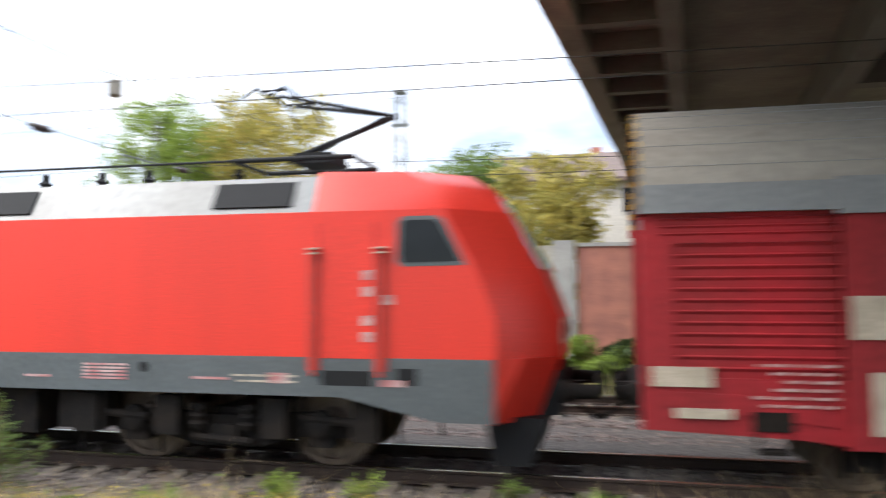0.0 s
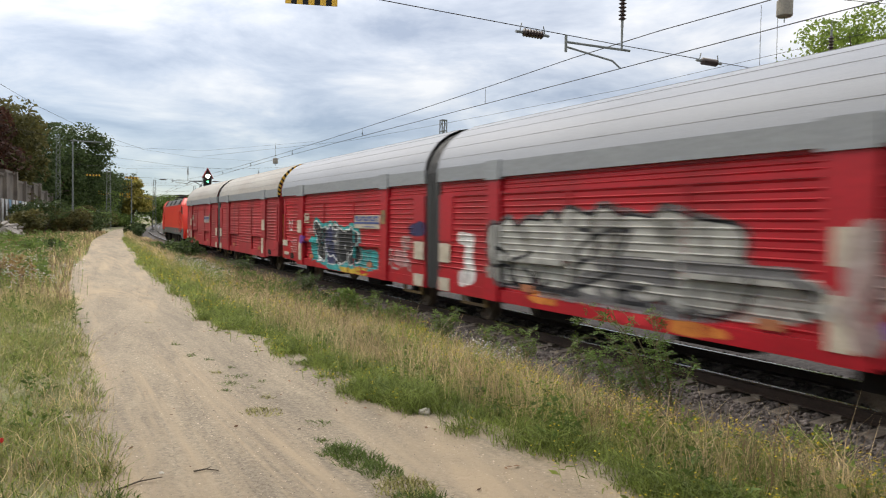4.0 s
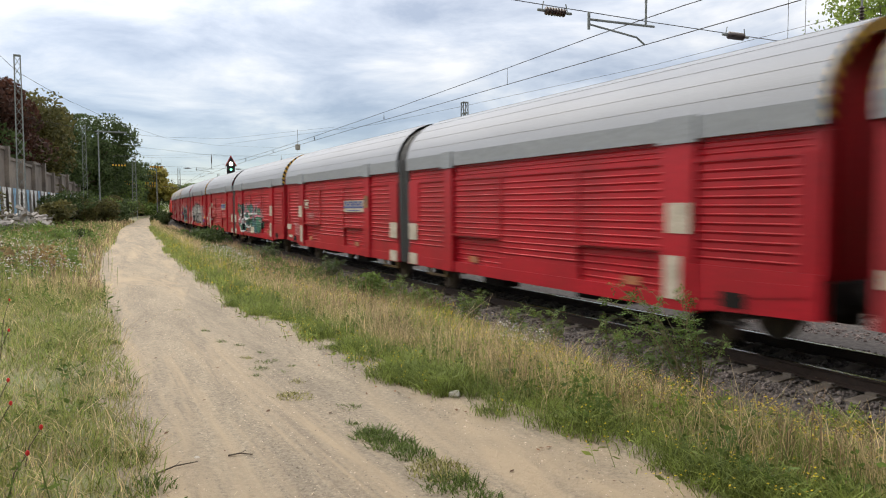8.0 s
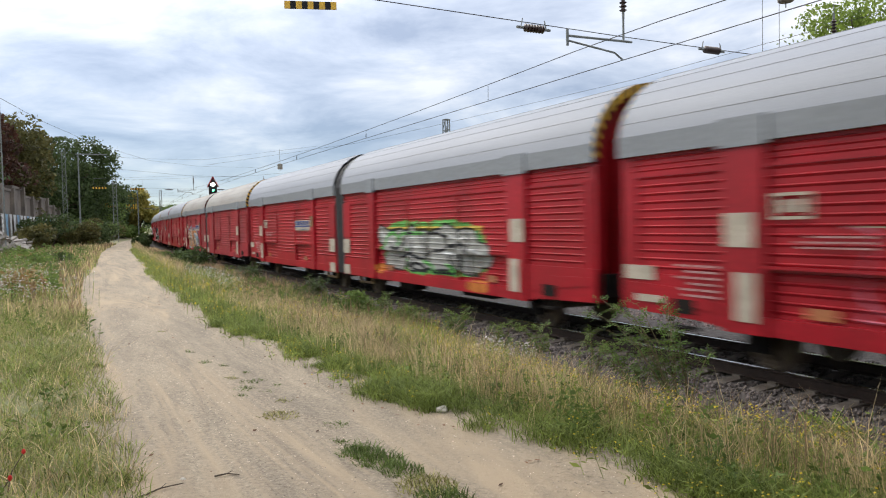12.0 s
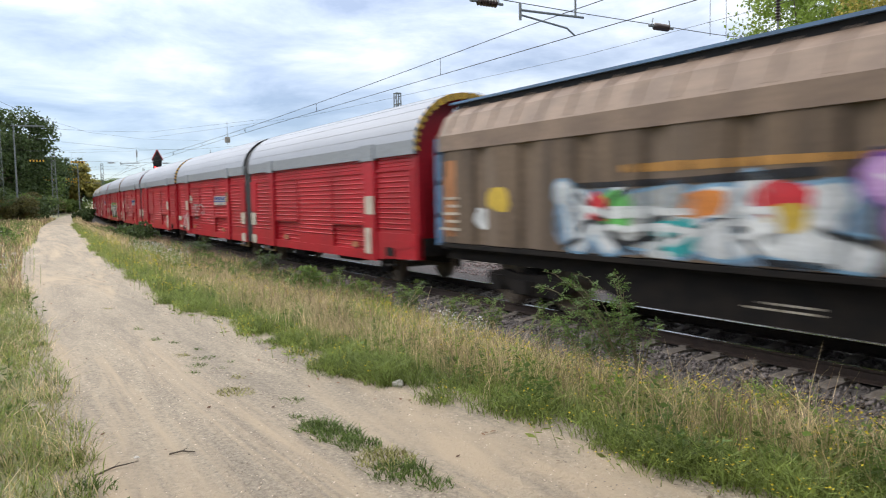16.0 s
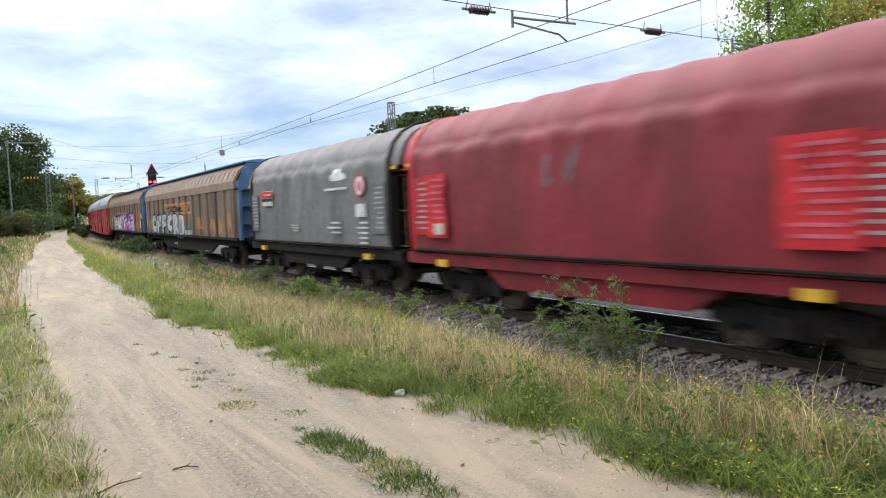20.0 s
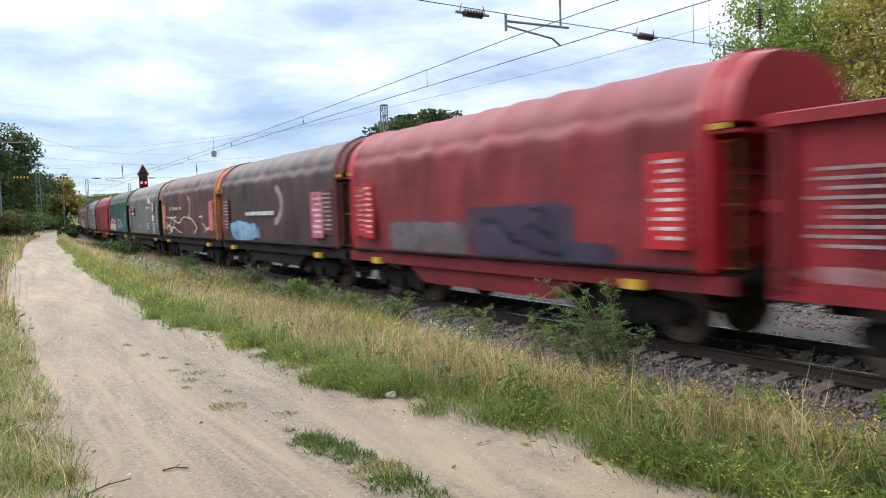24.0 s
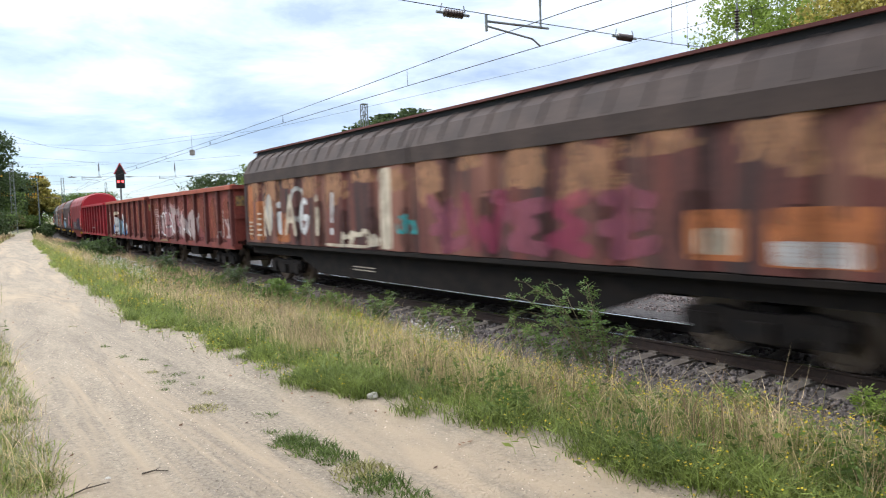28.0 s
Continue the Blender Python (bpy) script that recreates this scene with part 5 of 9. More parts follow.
        for xa in (-1.1, -4.0, 3.0):
            bm = bmesh.new()
            lathe(bm, (xa, side * hw, 1.3), "y", [(0, 0.07), (side * 0.008, 0.07), (side * 0.008, 0.0)], 12)
            part("filler_cap", bm, M_BLACK, w)
    bm = bmesh.new()
    prism(bm, [(1.48, 3.24), (1.22, 3.74), (0.6, 3.82), (-0.6, 3.82), (-1.22, 3.74), (-1.48, 3.24)], -L + 2.9, L - 2.9)
    part("roof", bm, M_ROOF_LOCO, w, "grey sheet roof")
    for x in (-5.45, -1.6, 1.6, 5.45):
        for side in (1, -1):
            bm = bmesh.new()
            c0 = [(x - 0.55, side * 1.44, 3.33), (x + 0.55, side * 1.44, 3.33), (x + 0.55, side * 1.26, 3.66), (x - 0.55, side * 1.26, 3.66)]
            v = [bm.verts.new((px, py + side * 0.02, pz + 0.01)) for px, py, pz in c0]
            v2 = [bm.verts.new((px, py - side * 0.05, pz - 0.03)) for px, py, pz in c0]
            bm.faces.new(v)
            for i in range(4):
                bm.faces.new((v[i], v[(i + 1) % 4], v2[(i + 1) % 4], v2[i]))
            part("vent", bm, M_BLACK, w, "dark roof vent grille")
    # pantographs: raised at the rear, folded in front
    for x, up in ((-5.6, True), (5.6, False)):
        bm = bmesh.new()
        for y in (-0.55, 0.55):
            tube(bm, (x - 0.9, y, 4.12), (x + 0.9, y, 4.12), 0.035)
            for dx in (-0.8, 0.8):
                lathe(bm, (x + dx, y, 3.78), "z", [(0, 0.05), (0.05, 0.09), (0.08, 0.05), (0.13, 0.09), (0.16, 0.05), (0.22, 0.06)], 8)
        for dx in (-0.9, 0.0, 0.9):
            tube(bm, (x + dx, -0.55, 4.12), (x + dx, 0.55, 4.12), 0.035)
        box(bm, x - 0.5, x + 0.1, -0.3, 0.3, 4.1, 4.25)
        part("pantograph_base", bm, M_BLACK, w, "dark pantograph base on insulators")
        bm = bmesh.new()
        knee, head = ((x - 1.35, 4.78), (x + 0.35, 5.1)) if up else ((x - 1.2, 4.25), (x + 0.5, 4.32))
        tube(bm, (x + 0.3, 0, 4.2), (knee[0], 0, knee[1]), 0.045)
        tube(bm, (x - 0.0, 0.15, 4.15), (knee[0] + 0.15, 0.1, knee[1] - 0.03), 0.02)
        for y in (-0.3, 0.3):
            tube(bm, (knee[0], 0, knee[1]), (head[0], y, head[1]), 0.028)
        part("pantograph_arm", bm, M_BLACK, w, "dark raised pantograph arm" if up else "dark folded pantograph arm")
        bm = bmesh.new()
        for dx in (-0.2, 0.2):
            tube(bm, (head[0] + dx, -0.55, head[1] + 0.05), (head[0] + dx, 0.55, head[1] + 0.05), 0.025)
            for y in (-1, 1):
                tube(bm, (head[0] + dx, y * 0.55, head[1] + 0.05), (head[0] + dx, y * 0.95, head[1] - 0.2), 0.018)
        for y in (-0.4, 0.4):
            tube(bm, (head[0] - 0.2, y, head[1] + 0.05), (head[0] + 0.2, y, head[1] + 0.05), 0.015)
        part("pantograph_head", bm, M_BLACK, w)
    bm = bmesh.new()
    for x in (-3.2, -2.4, -1.4, 0, 1.4, 2.4):
        lathe(bm, (x, 0.3, 3.78), "z", [(0, 0.05), (0.06, 0.1), (0.1, 0.05), (0.16, 0.1), (0.2, 0.05), (0.3, 0.05)], 8)
    tube(bm, (-4.8, 0.3, 4.17), (4.8, 0.3, 4.17), 0.02)
    part("roof_line", bm, M_BLACK, w)
    off = 9.9
    for x in (-5.0, 5.0):
        bogie(w, x, off, base=2.65, radius=0.6)
    # sand boxes, dampers, brake gear and pipes about the bogies
    rk = random.Random(12)
    for x in (-5.0, 5.0):
        for side in (1, -1):
            for dx in (-1.95, -0.75, 0.75, 1.95):
                boxes("sand_box", [(x + dx - 0.17, x + dx + 0.17, *sorted((side * 1.16, side * 1.36)), 0.42, 0.92)], M_DARK, w)
            for dx in (-0.35, 0.35):
                bm = bmesh.new()
                lathe(bm, (x + dx, side * 1.2, 0.5), "z", [(0, 0.1), (0.06, 0.13), (0.1, 0.1), (0.16, 0.13), (0.2, 0.1), (0.26, 0.13), (0.32, 0.1)], 10)
                part("coil_spring", bm, M_DARK, w)
            for dx, za in ((-1.5, 0.62), (1.5, 0.62), (0.0, 0.34)):
                bm = bmesh.new()
                tube(bm, (x + dx - 0.4, side * 1.22, za), (x + dx + 0.4, side * 1.22, za + 0.05), 0.055)
                part("damper", bm, M_DARK, w)
            for dx in (-2.3, -0.98, 0.98, 2.3):
                bm = bmesh.new()
                tube(bm, (x + dx, side * 1.1, 0.9), (x + dx + rk.uniform(-0.1, 0.1), side * 1.02, 0.12), 0.025, seg=6)
                part("sand_pipe", bm, M_DARK, w)
            for dx in (-1.325, 1.325):
                bm = bmesh.new()
                lathe(bm, (x + dx, side * 1.13, 0.6), "y", [(0, 0.17), (side * 0.1, 0.17), (side * 0.13, 0.1), (side * 0.13, 0.0)], 14)
                part("axle_cover", bm, M_DARK, w, "", True)
    boxes("transformer", [(-2.2, 2.2, -1.25, 1.25, 0.35, 1.0)], M_DARK, w)
    boxes("sand_box", [(-3.3, -2.6, 1.0, 1.3, 0.45, 0.95)], M_DARK, w)
    VEHICLES.append((w, off))


locomotive()


# -- sliding wall wagon --
def sliding_wall(offset, length, wall, roof, top, end, label, seed):
    w = thing("sliding_wall_wagon", label, "railway wagon", "sliding wall wagons")
    h = length / 2
    n = 14
    for side in (1, -1):
        for k in range(2):
            a, b = (-h, -0.03) if k == 0 else (0.03, h)
            # wall sheet with upright folds
            bm = bmesh.new()
            m = n // 2
            step = (b - a) / m
            out = []
            for i in range(m):
                x = a + i * step
                out += [(x, 1.33), (x + step * 0.12, 1.33), (x + step * 0.18, 1.40), (x + step * 0.82, 1.40), (x + step * 0.88, 1.33)]
            out.append((b, 1.33))
            lo = [bm.verts.new((x, side * y, 1.18)) for x, y in out]
            hi = [bm.verts.new((x, side * y, 3.12)) for x, y in out]
            bl = [bm.verts.new((x, side * 1.27, 1.18)) for x in (a, b)]
            bh = [bm.verts.new((x, side * 1.27, 3.12)) for x in (a, b)]
            for i in range(len(out) - 1):
                bm.faces.new((lo[i], lo[i + 1], hi[i + 1], hi[i]))
            bm.faces.new((bl[0], bl[1], bh[1], bh[0]))
            bm.faces.new((lo[0], hi[0], bh[0], bl[0]))
            bm.faces.new((lo[-1], hi[-1], bh[1], bl[1]))
            bm.faces.new(lo + [bl[1], bl[0]])
            bm.faces.new(hi + [bh[1], bh[0]])
            part("sliding_wall", bm, wall, w, "weathered sliding wall with upright folds")
            # sloping roof part of the wall
            bm = bmesh.new()
            prism(bm, [(side * 1.42, 3.1), (side * 1.43, 3.42), (side * 1.30, 3.45), (side * 1.30, 3.1)], a, b)
            part("eave", bm, roof, w)
            bm = bmesh.new()
            prism(bm, [(side * 1.425, 3.42), (side * 1.22, 3.82), (side * 0.85, 4.08), (side * 0.78, 4.0), (side * 1.15, 3.74), (side * 1.33, 3.4)], a, b)
            part("roof_panel", bm, roof, w, "sloping roof panel")
            bm = bmesh.new()
            for i in range(m * 2):
                x = a + (i + 0.5) * step / 2
                prism(bm, [(side * 1.42, 3.47), (side * 1.24, 3.84), (side * 0.88, 4.10), (side * 0.85, 4.07), (side * 1.2, 3.8), (side * 1.4, 3.46)], x - 0.025, x + 0.025)
            part("roof_fold", bm, roof, w)
    bm = bmesh.new()
    prism(bm, [(1.02, 4.12), (1.02, 4.17), (0.5, 4.24), (-0.5, 4.24), (-1.02, 4.17), (-1.02, 4.12)], -h - 0.1, h + 0.1)
    part("roof_ridge", bm, top, w, "roof ridge strip")
    # shade below the ridge strip, put in as a black box
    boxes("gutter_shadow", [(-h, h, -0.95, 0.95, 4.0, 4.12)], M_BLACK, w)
    for sgn in (1, -1):
        bm = bmesh.new()
        wall_line = [(1.3, 1.15), (1.3, 3.3), (1.1, 3.75), (0.9, 4.1), (-0.9, 4.1), (-1.1, 3.75), (-1.3, 3.3), (-1.3, 1.15)]
        x = sgn * h
        prism(bm, wall_line, min(x, x + sgn * 0.08), max(x, x + sgn * 0.08))
        part("end_wall", bm, end, w, "ribbed steel end wall")
        for y in (-1.27, -0.42, 0.42, 1.27):
            boxes("end_rib", [(min(x + sgn * 0.08, x + sgn * 0.3), max(x + sgn * 0.08, x + sgn * 0.3), y - 0.06, y + 0.06, 1.1, 4.0 if abs(y) < 1 else 3.4)], end, w)
        for z in (1.75, 2.45, 3.1):
            boxes("end_rail", [(min(x + sgn * 0.08, x + sgn * 0.26), max(x + sgn * 0.08, x + sgn * 0.26), -1.33, 1.33, z - 0.05, z + 0.05)], end, w)
        buffers(w, x + sgn * 0.1, sgn, reach=0.66)
    boxes("floor", [(-h - 0.1, h + 0.1, -1.3, 1.3, 1.02, 1.17)], M_DARK, w)
    for side in (1, -1):
        boxes("running_rail", [(-h, h, *sorted((side * 1.32, side * 1.42)), 1.08, 1.16)], M_DARK, w)
        bm = bmesh.new()
        slab(bm, [(-h, 0.82), (-h, 1.05), (h, 1.05), (h, 0.82), (h * 0.62, 0.82), (h * 0.5, 0.42), (-h * 0.5, 0.42), (-h * 0.62, 0.82)], *sorted((side * 1.1, side * 1.2)))
        part("sole_bar", bm, M_DARK, w, "dark trussed sole bar")
        bars(w, h * 0.2, h * 0.32, 0.6, 0.75, 2, M_WHITE, side * 1.2 - 0.004, seed)
    for sgn in (1, -1):
        bogie(w, sgn * (h - 2.6), offset)
    VEHICLES.append((w, offset))
    return w


HAB = 23.5
q0 = -PAIR * 8
h1 = sliding_wall(q0 - 11.3, 21.3, M_BROWN, M_TAN, M_BLUESTEEL, M_BLUESTEEL, "brown sliding wall wagon with colourful graffiti and blue end walls", 50)
h2 = sliding_wall(q0 - HAB - 11.3, 21.3, M_BROWN, M_TAN, M_BLUERIDGE, M_BLUESTEEL, "brown sliding wall wagon with white graffiti and blue end walls", 51)
YS = 1.412
# a many-coloured oval piece and a lilac one
spray(h1, [[(1.9, 1.72), (6.3, 1.72)]], 0.52, P_GREYBLUE, 0.003, 0.06, 61, "many-coloured sprayed graffiti")
piece(h1, 1.6, 6.5, 1.2, 2.28, 4, [P_WHITE, P_SILVER, P_WHITE], P_LBLUE, None, 0.2, 0.05, 0.1, 60)
blot(h1, 5.0, 5.7, 1.55, 2.15, P_GREEN, 68, 0.4, 0.013)
blot(h1, 5.5, 6.1, 1.7, 2.2, P_RED, 69, 0.5, 0.015)
blot(h1, 3.3, 4.1, 1.75, 2.2, P_ORANGE, 70, 0.4, 0.013)
blot(h1, 2.1, 2.9, 1.85, 2.25, P_RED, 71, 0.4, 0.013)
blot(h1, 2.2, 2.7, 1.65, 1.95, P_YELLOW, 72, 0.4, 0.015)
blot(h1, 3.9, 4.6, 1.3, 1.75, P_TEAL, 73, 0.5, 0.013)
scribble(h1, 1.4, 6.6, 1.25, 2.2, P_BLACK, 7, 62, 0.06, 0.017)
scribble(h1, 1.4, 6.6, 1.25, 1.9, P_WHITE, 6, 47, 0.08, 0.019)
spray(h1, [[(6.3, 2.28), (4.4, 2.3), (2.0, 2.36)]], 0.05, P_BLACK, 0.012, 0.02, 63)
blot(h1, -6.9, 1.1, 1.2, 2.2, P_PURPLE, 64, 0.14, 0.003, "lilac and purple sprayed graffiti")
piece(h1, -6.7, 1.0, 1.2, 2.38, 5, [P_LILAC, P_LILAC, P_BLUSH], P_PURPLE, P_NAVY, 0.24, 0.07, 0.05, 65, P_WHITE)
scribble(h1, -6.6, 0.8, 1.25, 2.2, P_WHITE, 6, 66, 0.1, 0.016)
scribble(h1, -6.6, 0.8, 1.25, 2.2, P_PURPLE, 8, 67, 0.12, 0.018)
scribble(h1, -3.6, 0.4, 1.4, 2.2, P_PINK, 5, 46, 0.12, 0.02)
piece(h1, -8.9, -7.6, 1.95, 2.4, 2, [P_RED], None, None, 0.075, 0.05, 0.1, 74)
blot(h1, -10.4, -9.6, 2.0, 2.5, P_FADED, 75, 0.6)
spray(h1, [[(5.2, 2.52), (-5.0, 2.52)]], 0.055, P_FRAME, 0.004, 0.02, 76, "faded orange painted line")
scribble(h1, -5.0, 0.5, 2.28, 2.5, P_BLACK, 7, 77, 0.1, 0.006)
for x0, x1, z0, z1 in ((-8.2, -7.3, 1.35, 1.75), (-9.6, -8.7, 1.35, 1.75), (-6.9, -6.1, 1.7, 2.2), (-10.3, -9.8, 1.45, 1.9), (10.0, 10.6, 1.3, 2.9)):
    blot(h1, x0, x1, z0, z1, P_CREAM if x0 < -10 else P_PATCH, int(x0 * 7), 0.05, 0.003, square=14)
bars(h1, 9.9, 10.6, 1.4, 2.2, 5, M_WHITE, YS, 70)
blot(h1, 8.2, 8.8, 1.9, 2.3, P_YELLOW, 78, 0.4)
blot(h1, 8.9, 9.4, 1.5, 1.95, P_WHITE, 79, 0.5)
# big silver letters
piece(h2, -1.0, 8.5, 1.17, 2.22, "OFFCRB", [P_SILVERWHITE], P_BLACK, P_DTEAL, 0.17, 0.06, 0.07, 80, None, "silver-white sprayed letters with a dark teal edge")
spray(h2, [[(-1.0, 1.62), (-1.9, 1.5), (-2.6, 1.52)]], 0.05, P_DTEAL, 0.004, 0.03, 81)
blot(h2, -2.6, -0.9, 1.18, 1.42, P_SILVER, 82, 0.3)
for fx0, fx1, fz in ((-2.5, 4.1, 2.75), (-2.5, 4.1, 2.28)):
    spray(h2, [[(fx0, fz), (fx1, fz)]], 0.06, P_FRAME, 0.003, 0.02, int(fz * 9), "faded orange painted frame")
for fx in (-2.5, 4.1):
    spray(h2, [[(fx, 2.28), (fx, 2.75)]], 0.06, P_FRAME, 0.003, 0.02, int(fx * 9))
blot(h2, -2.3, 3.9, 2.36, 2.68, P_PATCH, 83, 0.1, 0.0025)
scribble(h2, -2.2, 3.8, 2.38, 2.64, P_BLACK, 14, 84, 0.06, 0.006)
for x0, x1, z0, z1 in ((9.0, 9.6, 1.35, 1.95), (10.1, 10.6, 1.3, 3.0), (-5.0, -3.8, 1.5, 2.05), (-7.2, -6.3, 1.3, 1.95), (-8.4, -7.5, 1.3, 1.95), (-9.9, -9.0, 1.4, 2.2)):
    blot(h2, x0, x1, z0, z1, P_PATCH, int(x0 * 5), 0.05, 0.003, "faded orange primer patch", 14)
bars(h2, 10.15, 10.55, 1.5, 2.8, 7, P_CREAM, YS, 85)
plate(h2, 6.05, 6.55, 1.5, 1.9, P_CREAM, YS + 0.012, "label_plate", "cream paper label")


# -- tarpaulin hood wagon for coils --
HOODS = {}


def hood_wagon(offset, tarp_mat, end_mat, frame_mat, label, seed):
    w = thing("hood_wagon", label, "railway wagon", "tarpaulin hood wagons")
    h = 5.35
    rnd = random.Random(seed)
    line = [(1.40, 1.12), (1.43, 1.6), (1.43, 1.95), (1.43, 2.3), (1.425, 2.65), (1.42, 3.0), (1.405, 3.15), (1.39, 3.3), (1.355, 3.42), (1.31, 3.56), (1.24, 3.75), (1.0, 4.03), (0.7, 4.2), (0.35, 4.28), (0.0, 4.3)]
    line = [(y, z if z < 3 else 3 + (z - 3) * 0.92) for y, z in line]
    line = line + [(-y, z) for y, z in line[:-1][::-1]]
    xs = [-h + 2 * h * i / 88 for i in range(89)]
    verts, faces = [], []
    for i, x in enumerate(xs):
        hoop = abs(((x + h) / (2 * h) * 9) % 1 - 0.5) * 2
        for k, (y, z) in enumerate(line):
            fold = noise.noise((x * 0.9 + seed * 3, z * 1.3, y)) * 0.035 + noise.noise((x * 2.3 + seed, z * 3.1, y * 2)) * 0.018
            sag = -0.035 * (1 - hoop ** 2) if z > 3.3 else 0
            # below the shoulder the cloth hangs in a scalloped fold
            if 3.1 < z < 3.35:
                sag = 0.035 * hoop
            # creases hang from the hoops below the eave
            crease = noise.noise((x * 3.4 + z * 0.8 + seed * 5, z * 0.55, seed)) * 0.022 + noise.noise((x * 6.5 - z * 1.1, z * 1.1, seed + 9)) * 0.012
            fold += crease * (1.0 if z > 1.4 else 0.2)
            if 3.2 < z < 4.1:
                fold += 0.006 * math.sin(x * 5.1 + seed + 2.0 * noise.noise((x * 0.7, seed, 0)))
            s = 1 + fold + sag * 0.5
            verts.append((x, y * s, z + (sag + fold * 0.4 if z > 2 else fold * 0.3)))
        n = len(line)
        if i:
            a, b = (i - 1) * n, i * n
            faces += [(a + k, a + k + 1, b + k + 1, b + k) for k in range(n - 1)]
    side_k = [k for k, (y, z) in enumerate(line) if y > 1.3]
    HOODS[w.name] = (np.array(xs), np.array([z for y, z in line if y > 1.3]), np.array([[verts[i * len(line) + k][1] for k in side_k] for i in range(len(xs))]))
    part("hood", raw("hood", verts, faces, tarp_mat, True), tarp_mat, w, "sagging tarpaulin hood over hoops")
    inner = [(y * 0.97, z - 0.03) for y, z in line]
    for sgn in (1, -1):
        bm = bmesh.new()
        x = sgn * h
        prism(bm, inner, min(x, x + sgn * 0.1), max(x, x + sgn * 0.1))
        part("end_wall", bm, end_mat, w, "rounded steel end wall")
        bm = bmesh.new()
        arch = [(y * 1.015, z + 0.02) for y, z in line]
        prism(bm, arch + [(ya * 0.95, za - 0.05) for ya, za in arch[::-1]], min(x, x + sgn * 0.18), max(x, x + sgn * 0.18))
        part("end_arch", bm, end_mat, w)
        # the cap over the platform, with its shelf and corner handles
        bm = bmesh.new()
        cap = [(y, z) for y, z in line if z > 3.02]
        a_ = [bm.verts.new((x + sgn * 0.12, y, z)) for y, z in cap]
        b_ = [bm.verts.new((x + sgn * 0.52, y * 0.97, 3.02 + (z - 3.02) * 0.94)) for y, z in cap]
        for q_ in range(len(cap) - 1):
            bm.faces.new((a_[q_], b_[q_], b_[q_ + 1], a_[q_ + 1]))
        bm.faces.new(b_)
        bm.faces.new(a_[::-1])
        bm.faces.new((a_[0], a_[-1], b_[-1], b_[0]))
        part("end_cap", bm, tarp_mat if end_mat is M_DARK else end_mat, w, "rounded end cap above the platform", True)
        boxes("shelf", [(min(x, x + sgn * 0.6), max(x, x + sgn * 0.6), -1.36, 1.36, 2.98, 3.03)], end_mat, w)
        for y in (-1, 1):
            boxes("corner_lever", [(min(x + sgn * 0.2, x + sgn * 0.42), max(x + sgn * 0.2, x + sgn * 0.42), y * 1.38 - 0.03, y * 1.38 + 0.03, 3.04, 3.12)], M_YELLOW, w, "yellow lever")
            boxes("lock_box", [(min(x + sgn * 0.1, x + sgn * 0.3), max(x + sgn * 0.1, x + sgn * 0.3), y * 1.3 - 0.05, y * 1.3 + 0.05, 1.2, 2.9)], end_mat, w)
        for z in (1.5, 2.0, 2.5):
            boxes("end_rib", [(min(x + sgn * 0.1, x + sgn * 0.18), max(x + sgn * 0.1, x + sgn * 0.18), -1.3, 1.3, z - 0.04, z + 0.04)], end_mat, w)
        for y in (-1.15, 1.15):
            bm = bmesh.new()
            xx = x + sgn * 0.42
            tube(bm, (xx, y, 1.2), (xx, y, 2.9), 0.02)
            for z in (1.2, 2.05, 2.9):
                tube(bm, (xx, y, z), (x + sgn * 0.1, y, z), 0.02)
            part("hand_rail", bm, M_OCHRE, w, "dull yellow hand rail")
        boxes("platform", [(min(x, x + sgn * 0.55), max(x, x + sgn * 0.55), -1.3, 1.3, 1.02, 1.12)], M_DARK, w)
        bm = bmesh.new()
        for z in (1.45, 1.85, 2.25, 2.65):
            box(bm, min(x + sgn * 0.1, x + sgn * 0.22), max(x + sgn * 0.1, x + sgn * 0.22), 0.55, 1.0, z, z + 0.04)
        part("ladder", bm, end_mat, w)
        buffers(w, x + sgn * 0.2, sgn, reach=0.45)
        for side in (1, -1):
            boxes("side_plate", [(min(x - sgn * 0.08, x - sgn * 0.75), max(x - sgn * 0.08, x - sgn * 0.75), *sorted((side * 1.44, side * 1.475)), 1.5, 2.75)], end_mat if end_mat is not M_DARK else tarp_mat, w, "printed steel side plate")
            bars(w, *sorted((x - sgn * 0.14, x - sgn * 0.68)), 1.6, 2.7, 9, P_PRINT, side * 1.478 - 0.004, seed + 3)
            boxes("corner_handle", [(min(x - sgn * 1.0, x - sgn * 1.35), max(x - sgn * 1.0, x - sgn * 1.35), *sorted((side * 1.36, side * 1.5)), 0.84, 0.98)], M_YELLOW, w, "yellow locking handle")
    for side in (1, -1):
        boxes("sole_bar", [(-h - 0.5, h + 0.5, *sorted((side * 1.15, side * 1.38)), 0.86, 1.1)], frame_mat, w)
        bm = bmesh.new()
        slab(bm, [(-2.9, 0.88), (-2.2, 0.5), (2.2, 0.5), (2.9, 0.88)], *sorted((side * 0.95, side * 1.3)))
        part("centre_sill", bm, frame_mat, w)
        bm = bmesh.new()
        tube(bm, (-h, side * 1.46, 1.17), (h, side * 1.46, 1.17), 0.03)
        part("hood_edge", bm, M_DARK, w)
    boxes("floor", [(-h - 0.3, h + 0.3, -1.15, 1.15, 0.86, 1.08)], M_DARK, w)
    for sgn in (1, -1):
        bogie(w, sgn * 3.6, offset)
    VEHICLES.append((w, offset))
    return w


